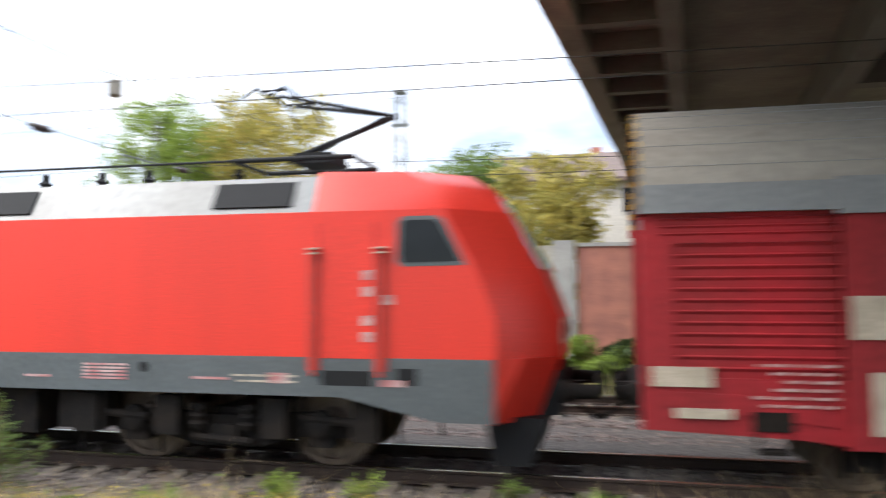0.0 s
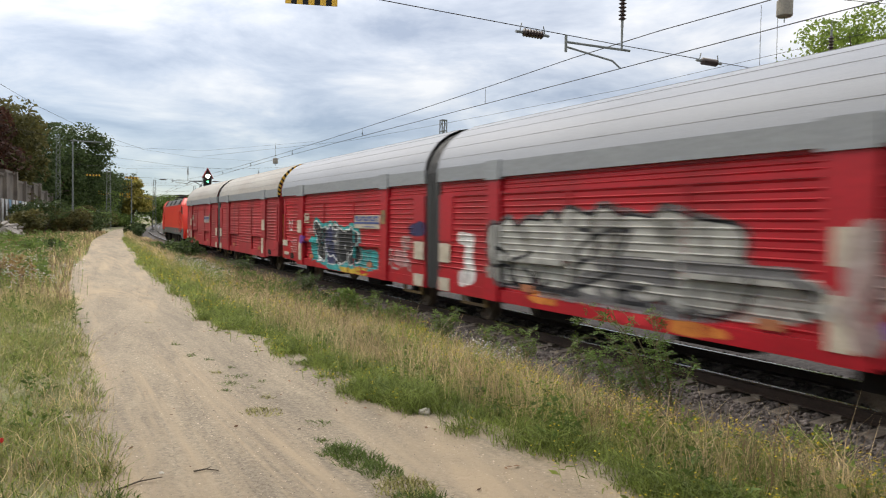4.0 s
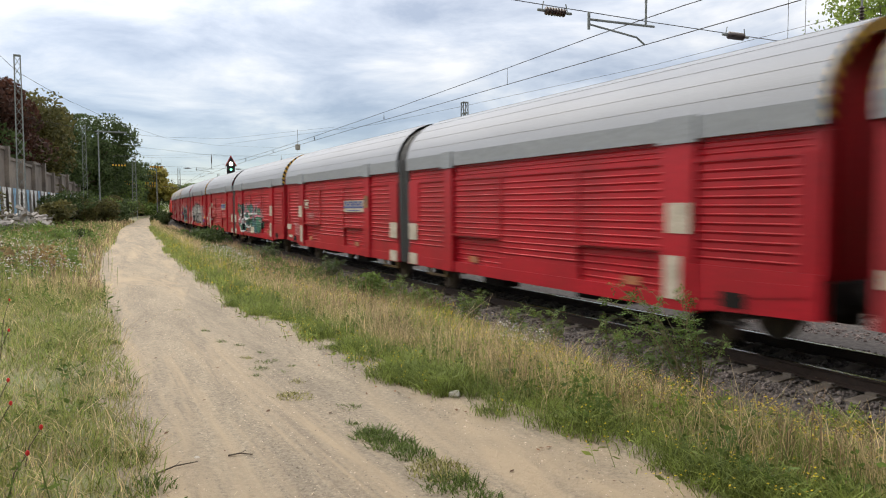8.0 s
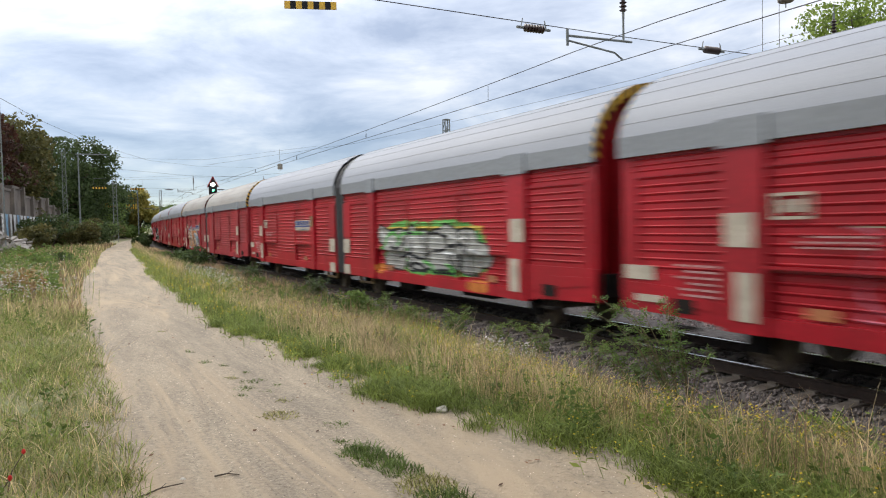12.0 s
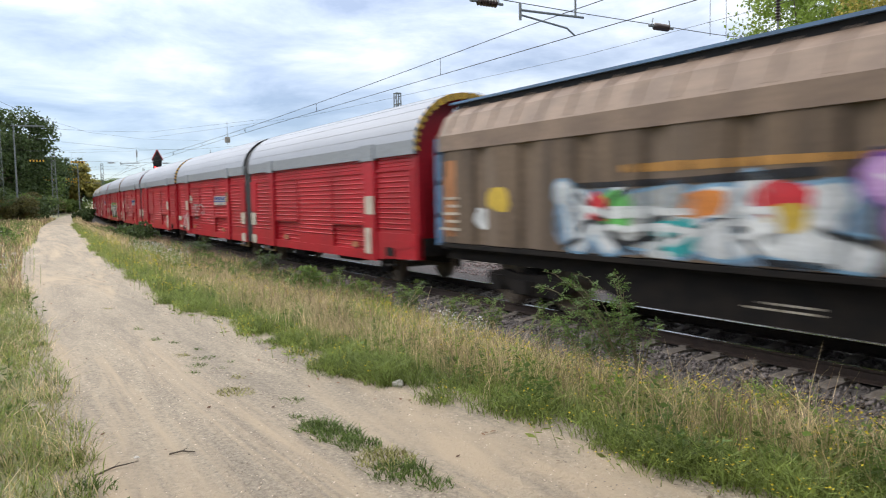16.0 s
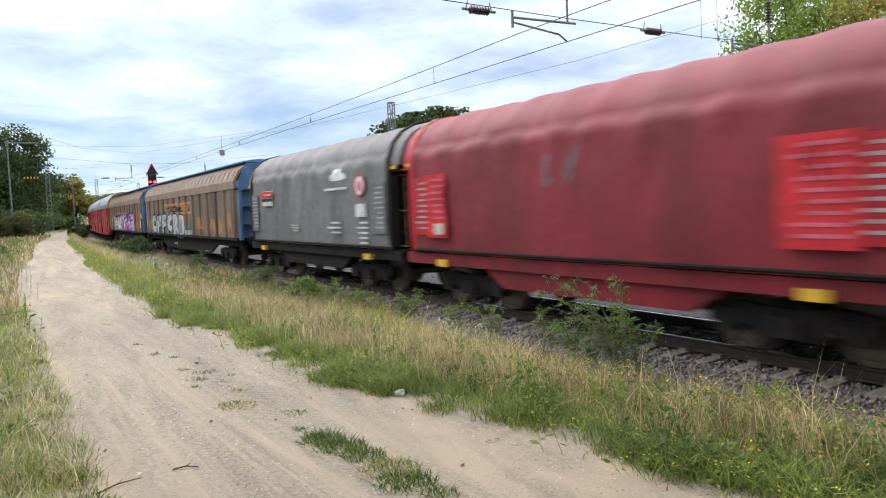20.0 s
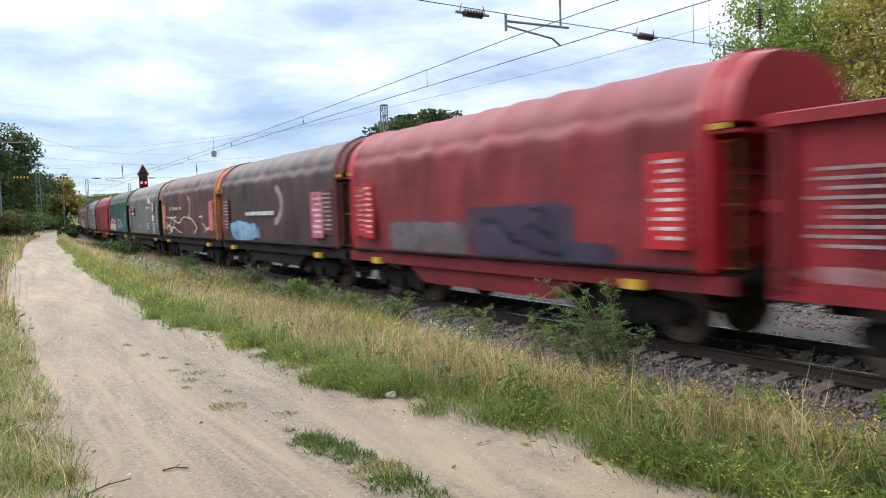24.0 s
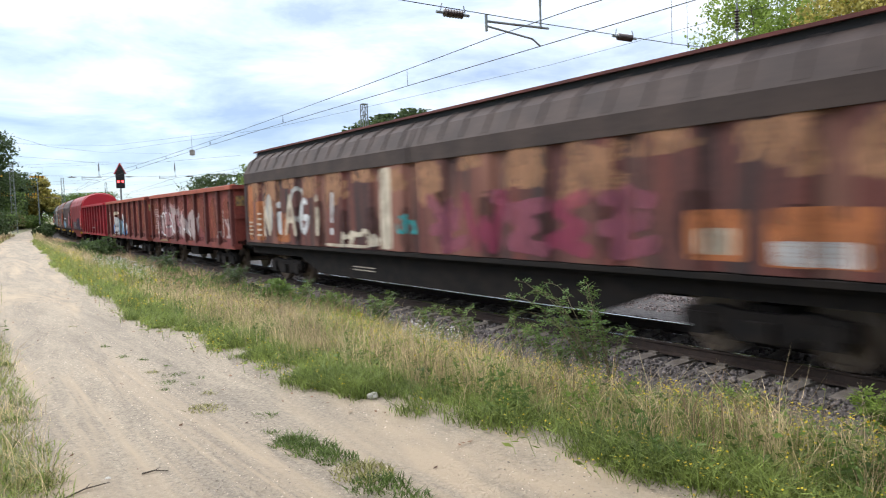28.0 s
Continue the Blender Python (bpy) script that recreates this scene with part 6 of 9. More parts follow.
SH = 12.03
q1 = q0 - HAB * 2
RED_END = M_RED
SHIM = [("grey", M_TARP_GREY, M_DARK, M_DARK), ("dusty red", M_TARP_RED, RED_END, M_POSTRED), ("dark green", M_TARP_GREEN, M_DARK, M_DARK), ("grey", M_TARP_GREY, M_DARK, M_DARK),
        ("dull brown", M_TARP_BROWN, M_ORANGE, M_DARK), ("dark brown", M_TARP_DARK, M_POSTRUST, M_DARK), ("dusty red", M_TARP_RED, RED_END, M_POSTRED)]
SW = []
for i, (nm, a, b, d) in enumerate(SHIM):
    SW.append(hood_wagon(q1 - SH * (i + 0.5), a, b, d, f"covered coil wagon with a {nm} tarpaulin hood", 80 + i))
YT = 1.495
for k in (0, 3):
    plate(SW[k], 2.9, 4.0, 2.35, 2.85, M_WHITE, YT, "banner", "white sign with red and blue stripes")
    plate(SW[k], 2.92, 3.98, 2.62, 2.83, P_RED, YT + 0.013, "banner_stripe")
    bars(SW[k], 2.98, 3.92, 2.66, 2.8, 1, M_WHITE, YT + 0.026, 88)
    plate(SW[k], 2.92, 3.98, 2.5, 2.6, P_NAVY, YT + 0.013, "banner_stripe")
    bars(SW[k], 0.6, 1.3, 1.5, 1.75, 3, M_WHITE, YT, 90)
    bars(SW[k], -2.6, -1.7, 1.45, 1.85, 3, P_WHITE, YT, 91)
    blot(SW[k], -3.0, -1.9, 2.92, 3.12, P_WHITE, 92, rough=0.2)
    blot(SW[k], -2.7, -2.1, 3.08, 3.24, P_WHITE, 93, rough=0.2)
    bars(SW[k], -3.1, -1.6, 2.62, 2.8, 1, P_WHITE, YT, 93)
    for rr, m_, up in ((0.3, P_RED, 0.0), (0.24, P_WHITE, 0.006), (0.14, P_PINK, 0.012)):
        bm = bmesh.new()
        lathe(bm, (-3.95, YT, 2.72), "y", [(0, rr), (up + 0.006, rr), (up + 0.006, 0.0)], 24)
        part("round_sign", bm, m_, SW[k], "round white sign with a red ring" if not up else "")
    boxes("print_bar", [(-4.25 + i * 0.155, -4.25 + i * 0.155 + 0.11, YT, YT + 0.008, 1.92, 2.26) for i in range(4)], P_WHITE, SW[k])
    bars(SW[k], -4.3, -3.62, 1.2, 1.85, 5, P_WHITE, YT, 89)
for k, x0, x1 in ((1, -4.75, -3.75), (1, 3.9, 4.7), (6, 4.2, 4.75), (6, -5.2, -4.5)):
    plate(SW[k], x0, x1, 1.45, 2.8, P_RED, YT, "side_poster", "bright red printed panel")
    bars(SW[k], x0 + 0.12, x1 - 0.12, 1.55, 2.75, 9, P_PINK if k == 1 else P_WHITE, YT + 0.013, 94 + k)
plate(SW[1], 4.0, 4.35, 1.52, 1.75, M_WHITE, YT + 0.022, "label_plate")
scribble(SW[1], -0.2, 0.7, 2.4, 3.0, P_GREY, 5, 111, 0.05, 0.004)
blot(SW[2], 1.2, 5.0, 1.2, 1.75, P_FADED, 95, 0.3, 0.003, "white and red sprayed graffiti")
piece(SW[2], 1.1, 4.9, 1.22, 2.1, 5, [P_WHITE, P_CREAM], P_DTEAL, None, 0.12, 0.05, 0.1, 96)
scribble(SW[2], 1.0, 4.9, 1.75, 2.45, P_RED, 8, 97, 0.09)
piece(SW[2], -2.6, 0.7, 1.3, 2.1, 4, [P_FADED, P_LBLUE], None, None, 0.085, 0.05, 0.1, 98)
spray(SW[2], [[(5.15, 1.6), (5.0, 2.3), (5.2, 2.9)]], 0.11, P_LBLUE, 0.005, 0.06, 99)
bars(SW[2], -4.4, -3.9, 1.5, 2.6, 8, P_PRINT, YT, 100)
blot(SW[2], -4.7, -3.7, 1.3, 2.8, P_DTEAL, 115, 0.2, 0.003, square=8)
scribble(SW[4], -4.6, 4.4, 1.3, 2.1, P_CREAM, 12, 102, 0.05)
bars(SW[4], 0.6, 4.0, 2.35, 2.75, 1, P_FADED, YT, 101)
spray(SW[4], [arc(-0.3, 2.55, 0.6, 0.5, 110, 250)], 0.09, P_FADED, 0.004, 0.03, 112)
plate(SW[4], -5.2, -4.6, 1.5, 2.7, P_PINK, YT, "side_poster")
blot(SW[5], 1.4, 4.8, 1.2, 1.9, P_LBLUE, 103, 0.3, 0.004, "light blue sprayed patch")
bars(SW[5], -0.6, 2.4, 2.0, 2.35, 1, P_WHITE, YT, 104)
spray(SW[5], [arc(-0.6, 2.4, 0.55, 0.55, 105, 255)], 0.11, P_FADED, 0.004, 0.03, 105, "faded white crescent")
plate(SW[5], -4.7, -3.9, 1.4, 2.7, P_PINK, YT, "side_poster")
bars(SW[5], -4.6, -4.0, 1.5, 2.6, 7, P_WHITE, YT + 0.013, 106)
blot(SW[6], 0.2, 3.6, 1.2, 1.85, P_GREY, 107, 0.12, 0.003, "grey paint patch over old graffiti", 9)
blot(SW[6], -2.9, 0.3, 1.2, 2.15, P_NAVYGREY, 108, 0.08, 0.004, "dark blue paint patch over old graffiti", 8)
blot(SW[6], -3.9, -2.4, 1.18, 1.5, P_NAVYGREY, 113, 0.2, 0.005)
scribble(SW[6], -2.6, 0.0, 1.3, 2.05, P_BLACK, 5, 114, 0.06)


# -- open high-sided gondola --
def gondola(offset, sheet_mat, label, seed, post_mat, rail_mat):
    w = thing("gondola_wagon", label, "railway wagon", "open gondola wagons")
    h = 6.55
    posts = [-6.4 + 12.8 * i / 8 for i in range(9)]
    for side in (1, -1):
        y = side * 1.36
        for a, b in zip(posts, posts[1:]):
            boxes("side_panel", [(a, b, *sorted((y, y - side * 0.05)), 1.05, 3.0)], sheet_mat, w)
        for x in posts:
            bm = bmesh.new()
            slab(bm, [(x - 0.1, 1.0), (x - 0.06, 3.02), (x + 0.06, 3.02), (x + 0.1, 1.0)], *sorted((y, y + side * 0.12)))
            part("post", bm, post_mat, w)
        bm = bmesh.new()
        prism(bm, [(y - side * 0.07, 2.98), (y + side * 0.14, 2.98), (y + side * 0.14, 3.12), (y - side * 0.07, 3.16)], -h, h)
        part("top_rail", bm, rail_mat, w)
        boxes("sole_bar", [(-h, h, *sorted((y - side * 0.2, y + side * 0.06)), 0.88, 1.06)], sheet_mat, w)
        boxes("yellow_strip", [(h - 3.3, h - 1.6, *sorted((y, y + side * 0.075)), 0.96, 1.04)], M_OCHRE, w, "dull yellow strip")
        for x in (posts[1], posts[2]):
            boxes("door_bar", [(x + 0.1, x + 0.22, *sorted((y, y + side * 0.06)), 1.1, 2.9)], post_mat, w)
        bars(w, *sorted((h - 1.4, h - 0.4)), 1.5, 2.5, 9, P_PRINT, side * 1.365 - (0.004 if side > 0 else 0.004), seed)
    for sgn in (1, -1):
        x = sgn * h
        boxes("end_wall", [(min(x, x - sgn * 0.06), max(x, x - sgn * 0.06), -1.36, 1.36, 1.05, 3.0)], sheet_mat, w)
        boxes("end_rail", [(min(x, x + sgn * 0.1), max(x, x + sgn * 0.1), -1.42, 1.42, 2.98, 3.12)], sheet_mat, w)
        for yy in (-0.8, 0.0, 0.8):
            boxes("end_post", [(min(x, x + sgn * 0.1), max(x, x + sgn * 0.1), yy - 0.08, yy + 0.08, 1.05, 2.98)], sheet_mat, w)
        boxes("end_band", [(min(x, x + sgn * 0.08), max(x, x + sgn * 0.08), -1.36, 1.36, 1.95, 2.1)], sheet_mat, w)
        boxes("end_label", [(min(x + sgn * 0.004, x + sgn * 0.014), max(x + sgn * 0.004, x + sgn * 0.014), 1.0, 1.3, 2.4, 2.75)], M_OCHRE, w, "yellow label")
        buffers(w, x + sgn * 0.02, sgn, reach=0.6)
        bogie(w, sgn * 4.5, offset)
    boxes("floor", [(-h, h, -1.3, 1.3, 1.06, 1.18)], M_DARK, w)
    for side in (1, -1):
        boxes("centre_sill", [(-h, h, *sorted((side * 0.2, side * 0.35)), 0.6, 1.05)], M_DARK, w)
    boxes("brake_box", [(-1.0, 0.2, 0.6, 1.2, 0.5, 0.9)], M_DARK, w)
    VEHICLES.append((w, offset))
    return w


GO = 14.35
q2 = q1 - SH * 7 + 0.2
G = [gondola(q2 - GO * 0.5, M_GONDRED, "bright red open gondola wagon with upright posts", 120, M_POSTRED, M_GONDRED), gondola(q2 - GO * 1.5, M_RUST, "rust-brown open gondola wagon with blue and white graffiti", 121, M_POSTRUST, M_RAILRUST), gondola(q2 - GO * 2.5, M_RUST, "rust-brown open gondola wagon with white graffiti", 122, M_POSTRUST, M_RAILRUST)]
YO = 1.365
bars(G[0], 1.7, 2.9, 2.1, 2.28, 1, P_WHITE, YO, 130)
bars(G[0], -4.6, -3.9, 2.1, 2.2, 1, P_WHITE, YO, 129)
scribble(G[0], -3.0, 0.6, 1.3, 2.1, P_BLACK, 4, 131, 0.03, 0.002)
scribble(G[0], -1.0, 0.6, 1.2, 1.9, P_FADED, 3, 137, 0.05, 0.003)
blot(G[0], 4.9, 6.2, 1.12, 1.3, P_BLUSH, 138, 0.4)
# blooms of rust and dark stains in the fields between the posts
for w, first in ((G[1], 150), (G[2], 170)):
    for k in range(8):
        xa = -6.3 + 1.6 * k
        blot(w, xa + 0.15, xa + 1.35, 1.35, 2.75, P_RUSTPALE, first + k, 0.45, 0.002)
        blot(w, xa + 0.05, xa + 0.5, 1.1, 2.9, P_RUSTDARK, first + k + 8, 0.6, 0.003)
        blot(w, xa + 0.6, xa + 1.4, 1.08, 1.25, P_RUSTDARK, first + k + 30, 0.6, 0.003)
for k in range(8):
    blot(G[0], -6.2 + 1.6 * k, -5.7 + 1.6 * k, 1.1, 2.2, P_STAIN, 190 + k, 0.7, 0.002)
blot(G[1], -0.4, 4.0, 1.1, 1.9, P_SILVER, 132, 0.25, 0.004, "white, grey and blue sprayed graffiti")
piece(G[1], -0.2, 3.9, 1.15, 2.2, 4, [P_WHITE, P_SILVER, P_LBLUE], P_GREY, None, 0.16, 0.05, 0.1, 133)
blot(G[1], 3.6, 4.6, 1.1, 1.7, P_SKYBLUE, 139, 0.4, 0.006)
blot(G[1], -0.4, 1.0, 1.1, 1.5, P_SKYBLUE, 143, 0.4, 0.008)
spray(G[1], [[(4.3, 2.3), (2.8, 2.4), (1.6, 2.38)]], 0.09, P_CREAM, 0.004, 0.05, 144)
scribble(G[1], -0.3, 3.9, 1.2, 2.1, P_BLACK, 6, 145, 0.04)
piece(G[2], 0.2, 5.2, 1.2, 2.4, 4, [P_FADED, P_BLUSH, P_FADED], None, P_BLUSH, 0.13, 0.05, 0.08, 135, None, "faded white sprayed graffiti")
scribble(G[2], -0.5, 5.2, 1.15, 2.3, P_WHITE, 6, 134, 0.06)
blot(G[2], -1.9, 0.3, 1.2, 2.3, P_FADED, 136, 0.4, 0.004)
scribble(G[2], -6.0, -4.2, 1.3, 2.3, P_FADED, 5, 146, 0.08)

# -- last wagon in view: a rusty sliding wall wagon --
q3 = q2 - GO * 3
h3 = sliding_wall(q3 - 11.3, 21.3, M_RUSTDARK, M_DARKROOF, M_POSTRUST, M_RUSTDARK, "rust-stained dark sliding wall wagon with white and pink graffiti", 140)
# pale weathered paint runs down from the eave, over darker streaks
for k in range(14):
    xa = -10.6 + 1.52 * k
    blot(h3, xa + 0.2, xa + 1.25, 2.2 + 0.3 * (k % 3), 3.14, P_SCORCH, 210 + k, 0.7, 0.002, square=5)
    blot(h3, xa + 0.05, xa + 0.5, 1.2, 2.2, P_RUSTDARK, 230 + k, 0.6, 0.002)
for x0, x1, z0, z1, m in ((9.95, 10.6, 1.25, 3.0, P_ORANGEFADE), (9.1, 9.7, 1.25, 2.5, P_ORANGEFADE), (0.85, 1.5, 1.22, 3.05, P_CREAM), (2.0, 4.6, 1.2, 1.28, P_CREAM), (-8.05, -7.15, 1.32, 2.0, P_ORANGEFADE), (-9.7, -8.3, 1.28, 2.0, P_ORANGEFADE), (-9.5, -8.4, 1.3, 1.6, P_WHITE), (-7.9, -7.3, 1.4, 1.75, P_CREAM), (6.9, 7.9, 1.25, 2.1, P_ORANGEFADE)):
    blot(h3, x0, x1, z0, z1, m, int(x0 * 11), 0.05, 0.004, "faded paint patch", 14)
bars(h3, 9.2, 9.65, 1.35, 2.2, 5, M_WHITE, YS, 147)
bars(h3, 10.0, 10.5, 1.4, 1.9, 4, P_CREAM, YS, 148)
spray(h3, [arc(6.3, 2.35, 0.45, 0.45, -20, 300)], 0.07, P_SILVER, 0.005, 0.03, 149)
spray(h3, [arc(8.5, 2.1, 0.16, 0.5, 0, 360, 12)], 0.12, P_SILVER, 0.005, 0.03, 150)
piece(h3, 3.5, 9.2, 1.42, 2.6, "NiAGi!", [P_CREAM, P_WHITE], None, None, 0.085, 0.05, 0.1, 141, None, "cream sprayed letters")
scribble(h3, 1.6, 3.4, 1.3, 1.62, P_CREAM, 8, 142, 0.08)
scribble(h3, -0.1, 0.75, 1.6, 2.0, P_TEAL, 7, 146, 0.05)
piece(h3, -6.6, -0.8, 1.2, 2.3, 5, [P_MAROON, P_MAGENTA], None, None, 0.13, 0.05, 0.1, 145, None, "dull pink sprayed graffiti")


# ---- bridge over the line, behind and beside the camera ----
def bridge():
    b = thing("road_bridge", "wide concrete and steel road bridge over the tracks, dark underneath", "bridge")
    b.matrix_basis = at_track(0, 0, 0)
    # local x along the track, local y to the near side; its edge stands slightly askew
    skew = 0.1035
    def part_box(name, m, x0, x1, y0, y1, z0, z1, label=""):
        bm = bmesh.new()
        v = [bm.verts.new((x + skew * y, y, z)) for x in (x0, x1) for y in (y0, y1) for z in (z0, z1)]
        for f in ((0, 1, 3, 2), (4, 6, 7, 5), (0, 4, 5, 1), (2, 3, 7, 6), (0, 2, 6, 4), (1, 5, 7, 3)):
            bm.faces.new([v[i] for i in f])
        return part(name, bm, m, b, label)
    part_box("deck", M_DECK, -10, 0.75, -26, 11.5, 6.55, 7.2, "stained concrete deck")
    part_box("edge_beam", M_CONCRETE, 0.75, 1.2, -26, 11.5, 6.15, 7.7, "concrete edge beam")
    part_box("girder", M_GIRDER, -0.9, -0.55, -26, 11.5, 6.0, 6.55, "steel main girder")
    part_box("girder", M_GIRDER, -4.0, -3.6, -26, 11.5, 5.7, 6.55, "steel main girder")
    part_box("girder", M_GIRDER, -7.4, -7.0, -26, 11.5, 5.9, 6.55, "steel main girder")
    for i in range(26):
        y = -25.5 + i * 1.45
        part_box("bracket", M_GIRDER, -0.55, 0.75, y - 0.12, y + 0.12, 6.2, 6.55)
    part_box("cross_girder", M_GIRDER, -7.0, -4.0, -6.4, -6.0, 5.95, 6.55)
    part_box("abutment", M_CONCRETE, -10, -1.2, 11.5, 12.6, -1.2, 6.55, "concrete abutment")
    part_box("abutment", M_CONCRETE, -10, 0.3, -27.5, -26, -1.2, 6.55, "concrete abutment")


bridge()

# ---- lattice masts and poles ----
def lattice(name, p, top, base=0.34, head=0.2, arms=(), label="grey steel lattice mast", turn=34):
    m = thing(name, label, "mast", "overhead line masts")
    m.matrix_basis = pose(p[0], p[1], p[2], 0, 0, turn)
    hgt = top - p[2]
    def leg(i, z):
        f = base + (head - base) * z / hgt
        sx, sy = ((1, 1), (1, -1), (-1, -1), (-1, 1))[i % 4]
        return Vector((sx * f / 2, sy * f / 2, z))
    for i in range(4):
        bm = bmesh.new()
        tube(bm, leg(i, -0.3), leg(i, hgt), 0.032, seg=4)
        part("leg", bm, M_STEEL, m)
    bm = bmesh.new()
    n = max(6, int(hgt / 0.55))
    for k in range(n):
        z0, z1 = hgt * k / n, hgt * (k + 1) / n
        for i in range(4):
            a, c = (i, i + 1) if k % 2 else (i + 1, i)
            tube(bm, leg(a, z0), leg(c, z1), 0.016, seg=3)
    part("lattice", bm, M_STEEL, m, "zigzag lattice bars")
    boxes("cap", [(-head / 2 - 0.03, head / 2 + 0.03, -head / 2 - 0.03, head / 2 + 0.03, hgt, hgt + 0.06)], M_STEEL, m)
    for z, reach in arms:
        boxes("cross_arm", [(-0.04, 0.04, -reach, reach, z - 0.04, z + 0.04)], M_STEEL, m)
    return m


def from_eye(az, d, el=0.0):
    a = radians(az)
    return Vector((-math.sin(a) * d, math.cos(a) * d, 1.65 + d * math.tan(radians(el))))


def stand(az, d):
    p = from_eye(az, d)
    # height of the ground there
    best = min(((track(s * 1.0, 0)[0] - p).xy.length, s) for s in range(-60, 400, 2))[1]
    q, h = track(best, 0)
    o = (p - q).xy.dot(Vector((math.cos(h), math.sin(h))))
    return Vector((p.x, p.y, ground_z(best, o)))


for az, d, el, arms in ((37.2, 48, 9.91, ((8.6, 0.35),)), (33.4, 80, 5.55, ()), (30.28, 110, 3.68, ((7.9, 0.9), (7.3, 0.5))), (27.3, 150, 2.75, ((6.6, 1.6),)), (6.14, 45, 7.81, ((8.0, 0.3),)), (-8.95, 58, 6.09, ((7.5, 0.3),)), (-39.66, 21.5, 15.88, ((7.6, 0.3),)), (24.6, 190, 2.4, ((6.0, 1.4),))):
    lattice("lattice_mast", stand(az, d), 1.65 + d * math.tan(radians(el)), 0.42 if d < 100 else 0.6, 0.3 if d < 100 else 0.4, arms)


def pole(az, d, el, arm):
    p = stand(az, d)
    t = thing("pole", "slim pale pole with a short cross arm", "pole", "slim poles")
    t.matrix_basis = pose(p.x, p.y, p.z, 0, 0, 30)
    hgt = 1.65 + d * math.tan(radians(el)) - p.z
    bm = bmesh.new()
    tube(bm, (0, 0, -0.3), (0, 0, hgt), 0.085, 0.055)
    part("shaft", bm, M_STEEL, t, "", True)
    boxes("cross_arm", [(-0.2, arm, -0.05, 0.05, hgt - 0.1, hgt)], M_STEEL, t)


pole(32.5, 75, 5.29, 2.4)
pole(28.8, 120, 2.95, 1.2)

# ---- overhead line ----
def wire(name, pts, r=0.008, label="thin dark overhead wire", m=None, group="overhead wires"):
    bm = bmesh.new()
    for a, b in zip(pts, pts[1:]):
        tube(bm, a, b, r, seg=4)
    return tagged(new(name, mesh_of(name, bm, m or M_COPPER)), label, "wire", group)


def sag_line(s_list, z_of, o):
    return [tuple(track(s, o, RAIL_Z + z_of(s))[0]) for s in s_list]


SUPPORTS = [-48, 11, 68, 130, 190]


def messenger_z(s):
    for a, b in zip(SUPPORTS, SUPPORTS[1:]):
        if a <= s <= b:
            u = (s - a) / (b - a)
            return 5.66 - 4 * 0.34 * u * (1 - u)
    return 5.6


def dropper(s, o, low, high, group="overhead wires"):
    bm = bmesh.new()
    a, b = track(s, o, RAIL_Z + low)[0], track(s, o, RAIL_Z + high)[0]
    tube(bm, a, b, 0.006, seg=4)
    for k in range(8):
        c0, c1 = k * math.pi / 4, (k + 1) * math.pi / 4
        e = lambda c: a + Vector((0.0, 0.045 * math.cos(c), 0.08 + 0.07 * math.sin(c)))
        tube(bm, e(c0), e(c1), 0.006, seg=3)
    tagged(new("dropper", mesh_of("dropper", bm, M_COPPER)), "thin dropper between two overhead wires", "wire", group)


S_W = [-60 + 2.5 * i for i in range(105)]
for o, dz in ((0.0, 0.0), (6.1, -0.25)):
    wire("contact_wire", sag_line(S_W, lambda s: 5.15 + dz, o), 0.0085, "dark contact wire above the track")
    wire("messenger_wire", sag_line(S_W, lambda s: messenger_z(s) + dz, o), 0.0085, "dark sagging messenger wire above the track")
    for s in (2.3, 6.0, 16.0, 24.3, 33.0, 41.5, 50, 59, 78, 90, 102, -6, -14):
        dropper(s, o, 5.15 + dz, messenger_z(s) + dz)


def insulator(p, axis, length=0.42, horns=True):
    t = thing("insulator", "dark ribbed insulator in the overhead line", "insulator", "insulators")
    t.matrix_basis = at_track(p[0], p[1], RAIL_Z + p[2], 0)
    bm = bmesh.new()
    steps = []
    n = 7
    for k in range(n):
        x = -length / 2 + length * k / n
        steps += [(x, 0.035), (x + length / n * 0.35, 0.075), (x + length / n * 0.7, 0.035)]
    steps.append((length / 2, 0.03))
    lathe(bm, (0, 0, 0), axis, steps, 12)
    part("shed", bm, M_PORCELAIN, t, "", True)
    bm = bmesh.new()
    d = {"y": Vector((0, 1, 0)), "z": Vector((0, 0, 1)), "x": Vector((1, 0, 0))}[axis]
    for s in (-1, 1):
        tube(bm, d * s * length / 2, d * s * (length / 2 + 0.14), 0.025, seg=6)
        if horns:
            tube(bm, d * s * (length / 2 + 0.06), d * s * (length / 2 + 0.02) + Vector((0, 0, 0.16)), 0.01, seg=4)
    part("cap", bm, M_STEEL, t)


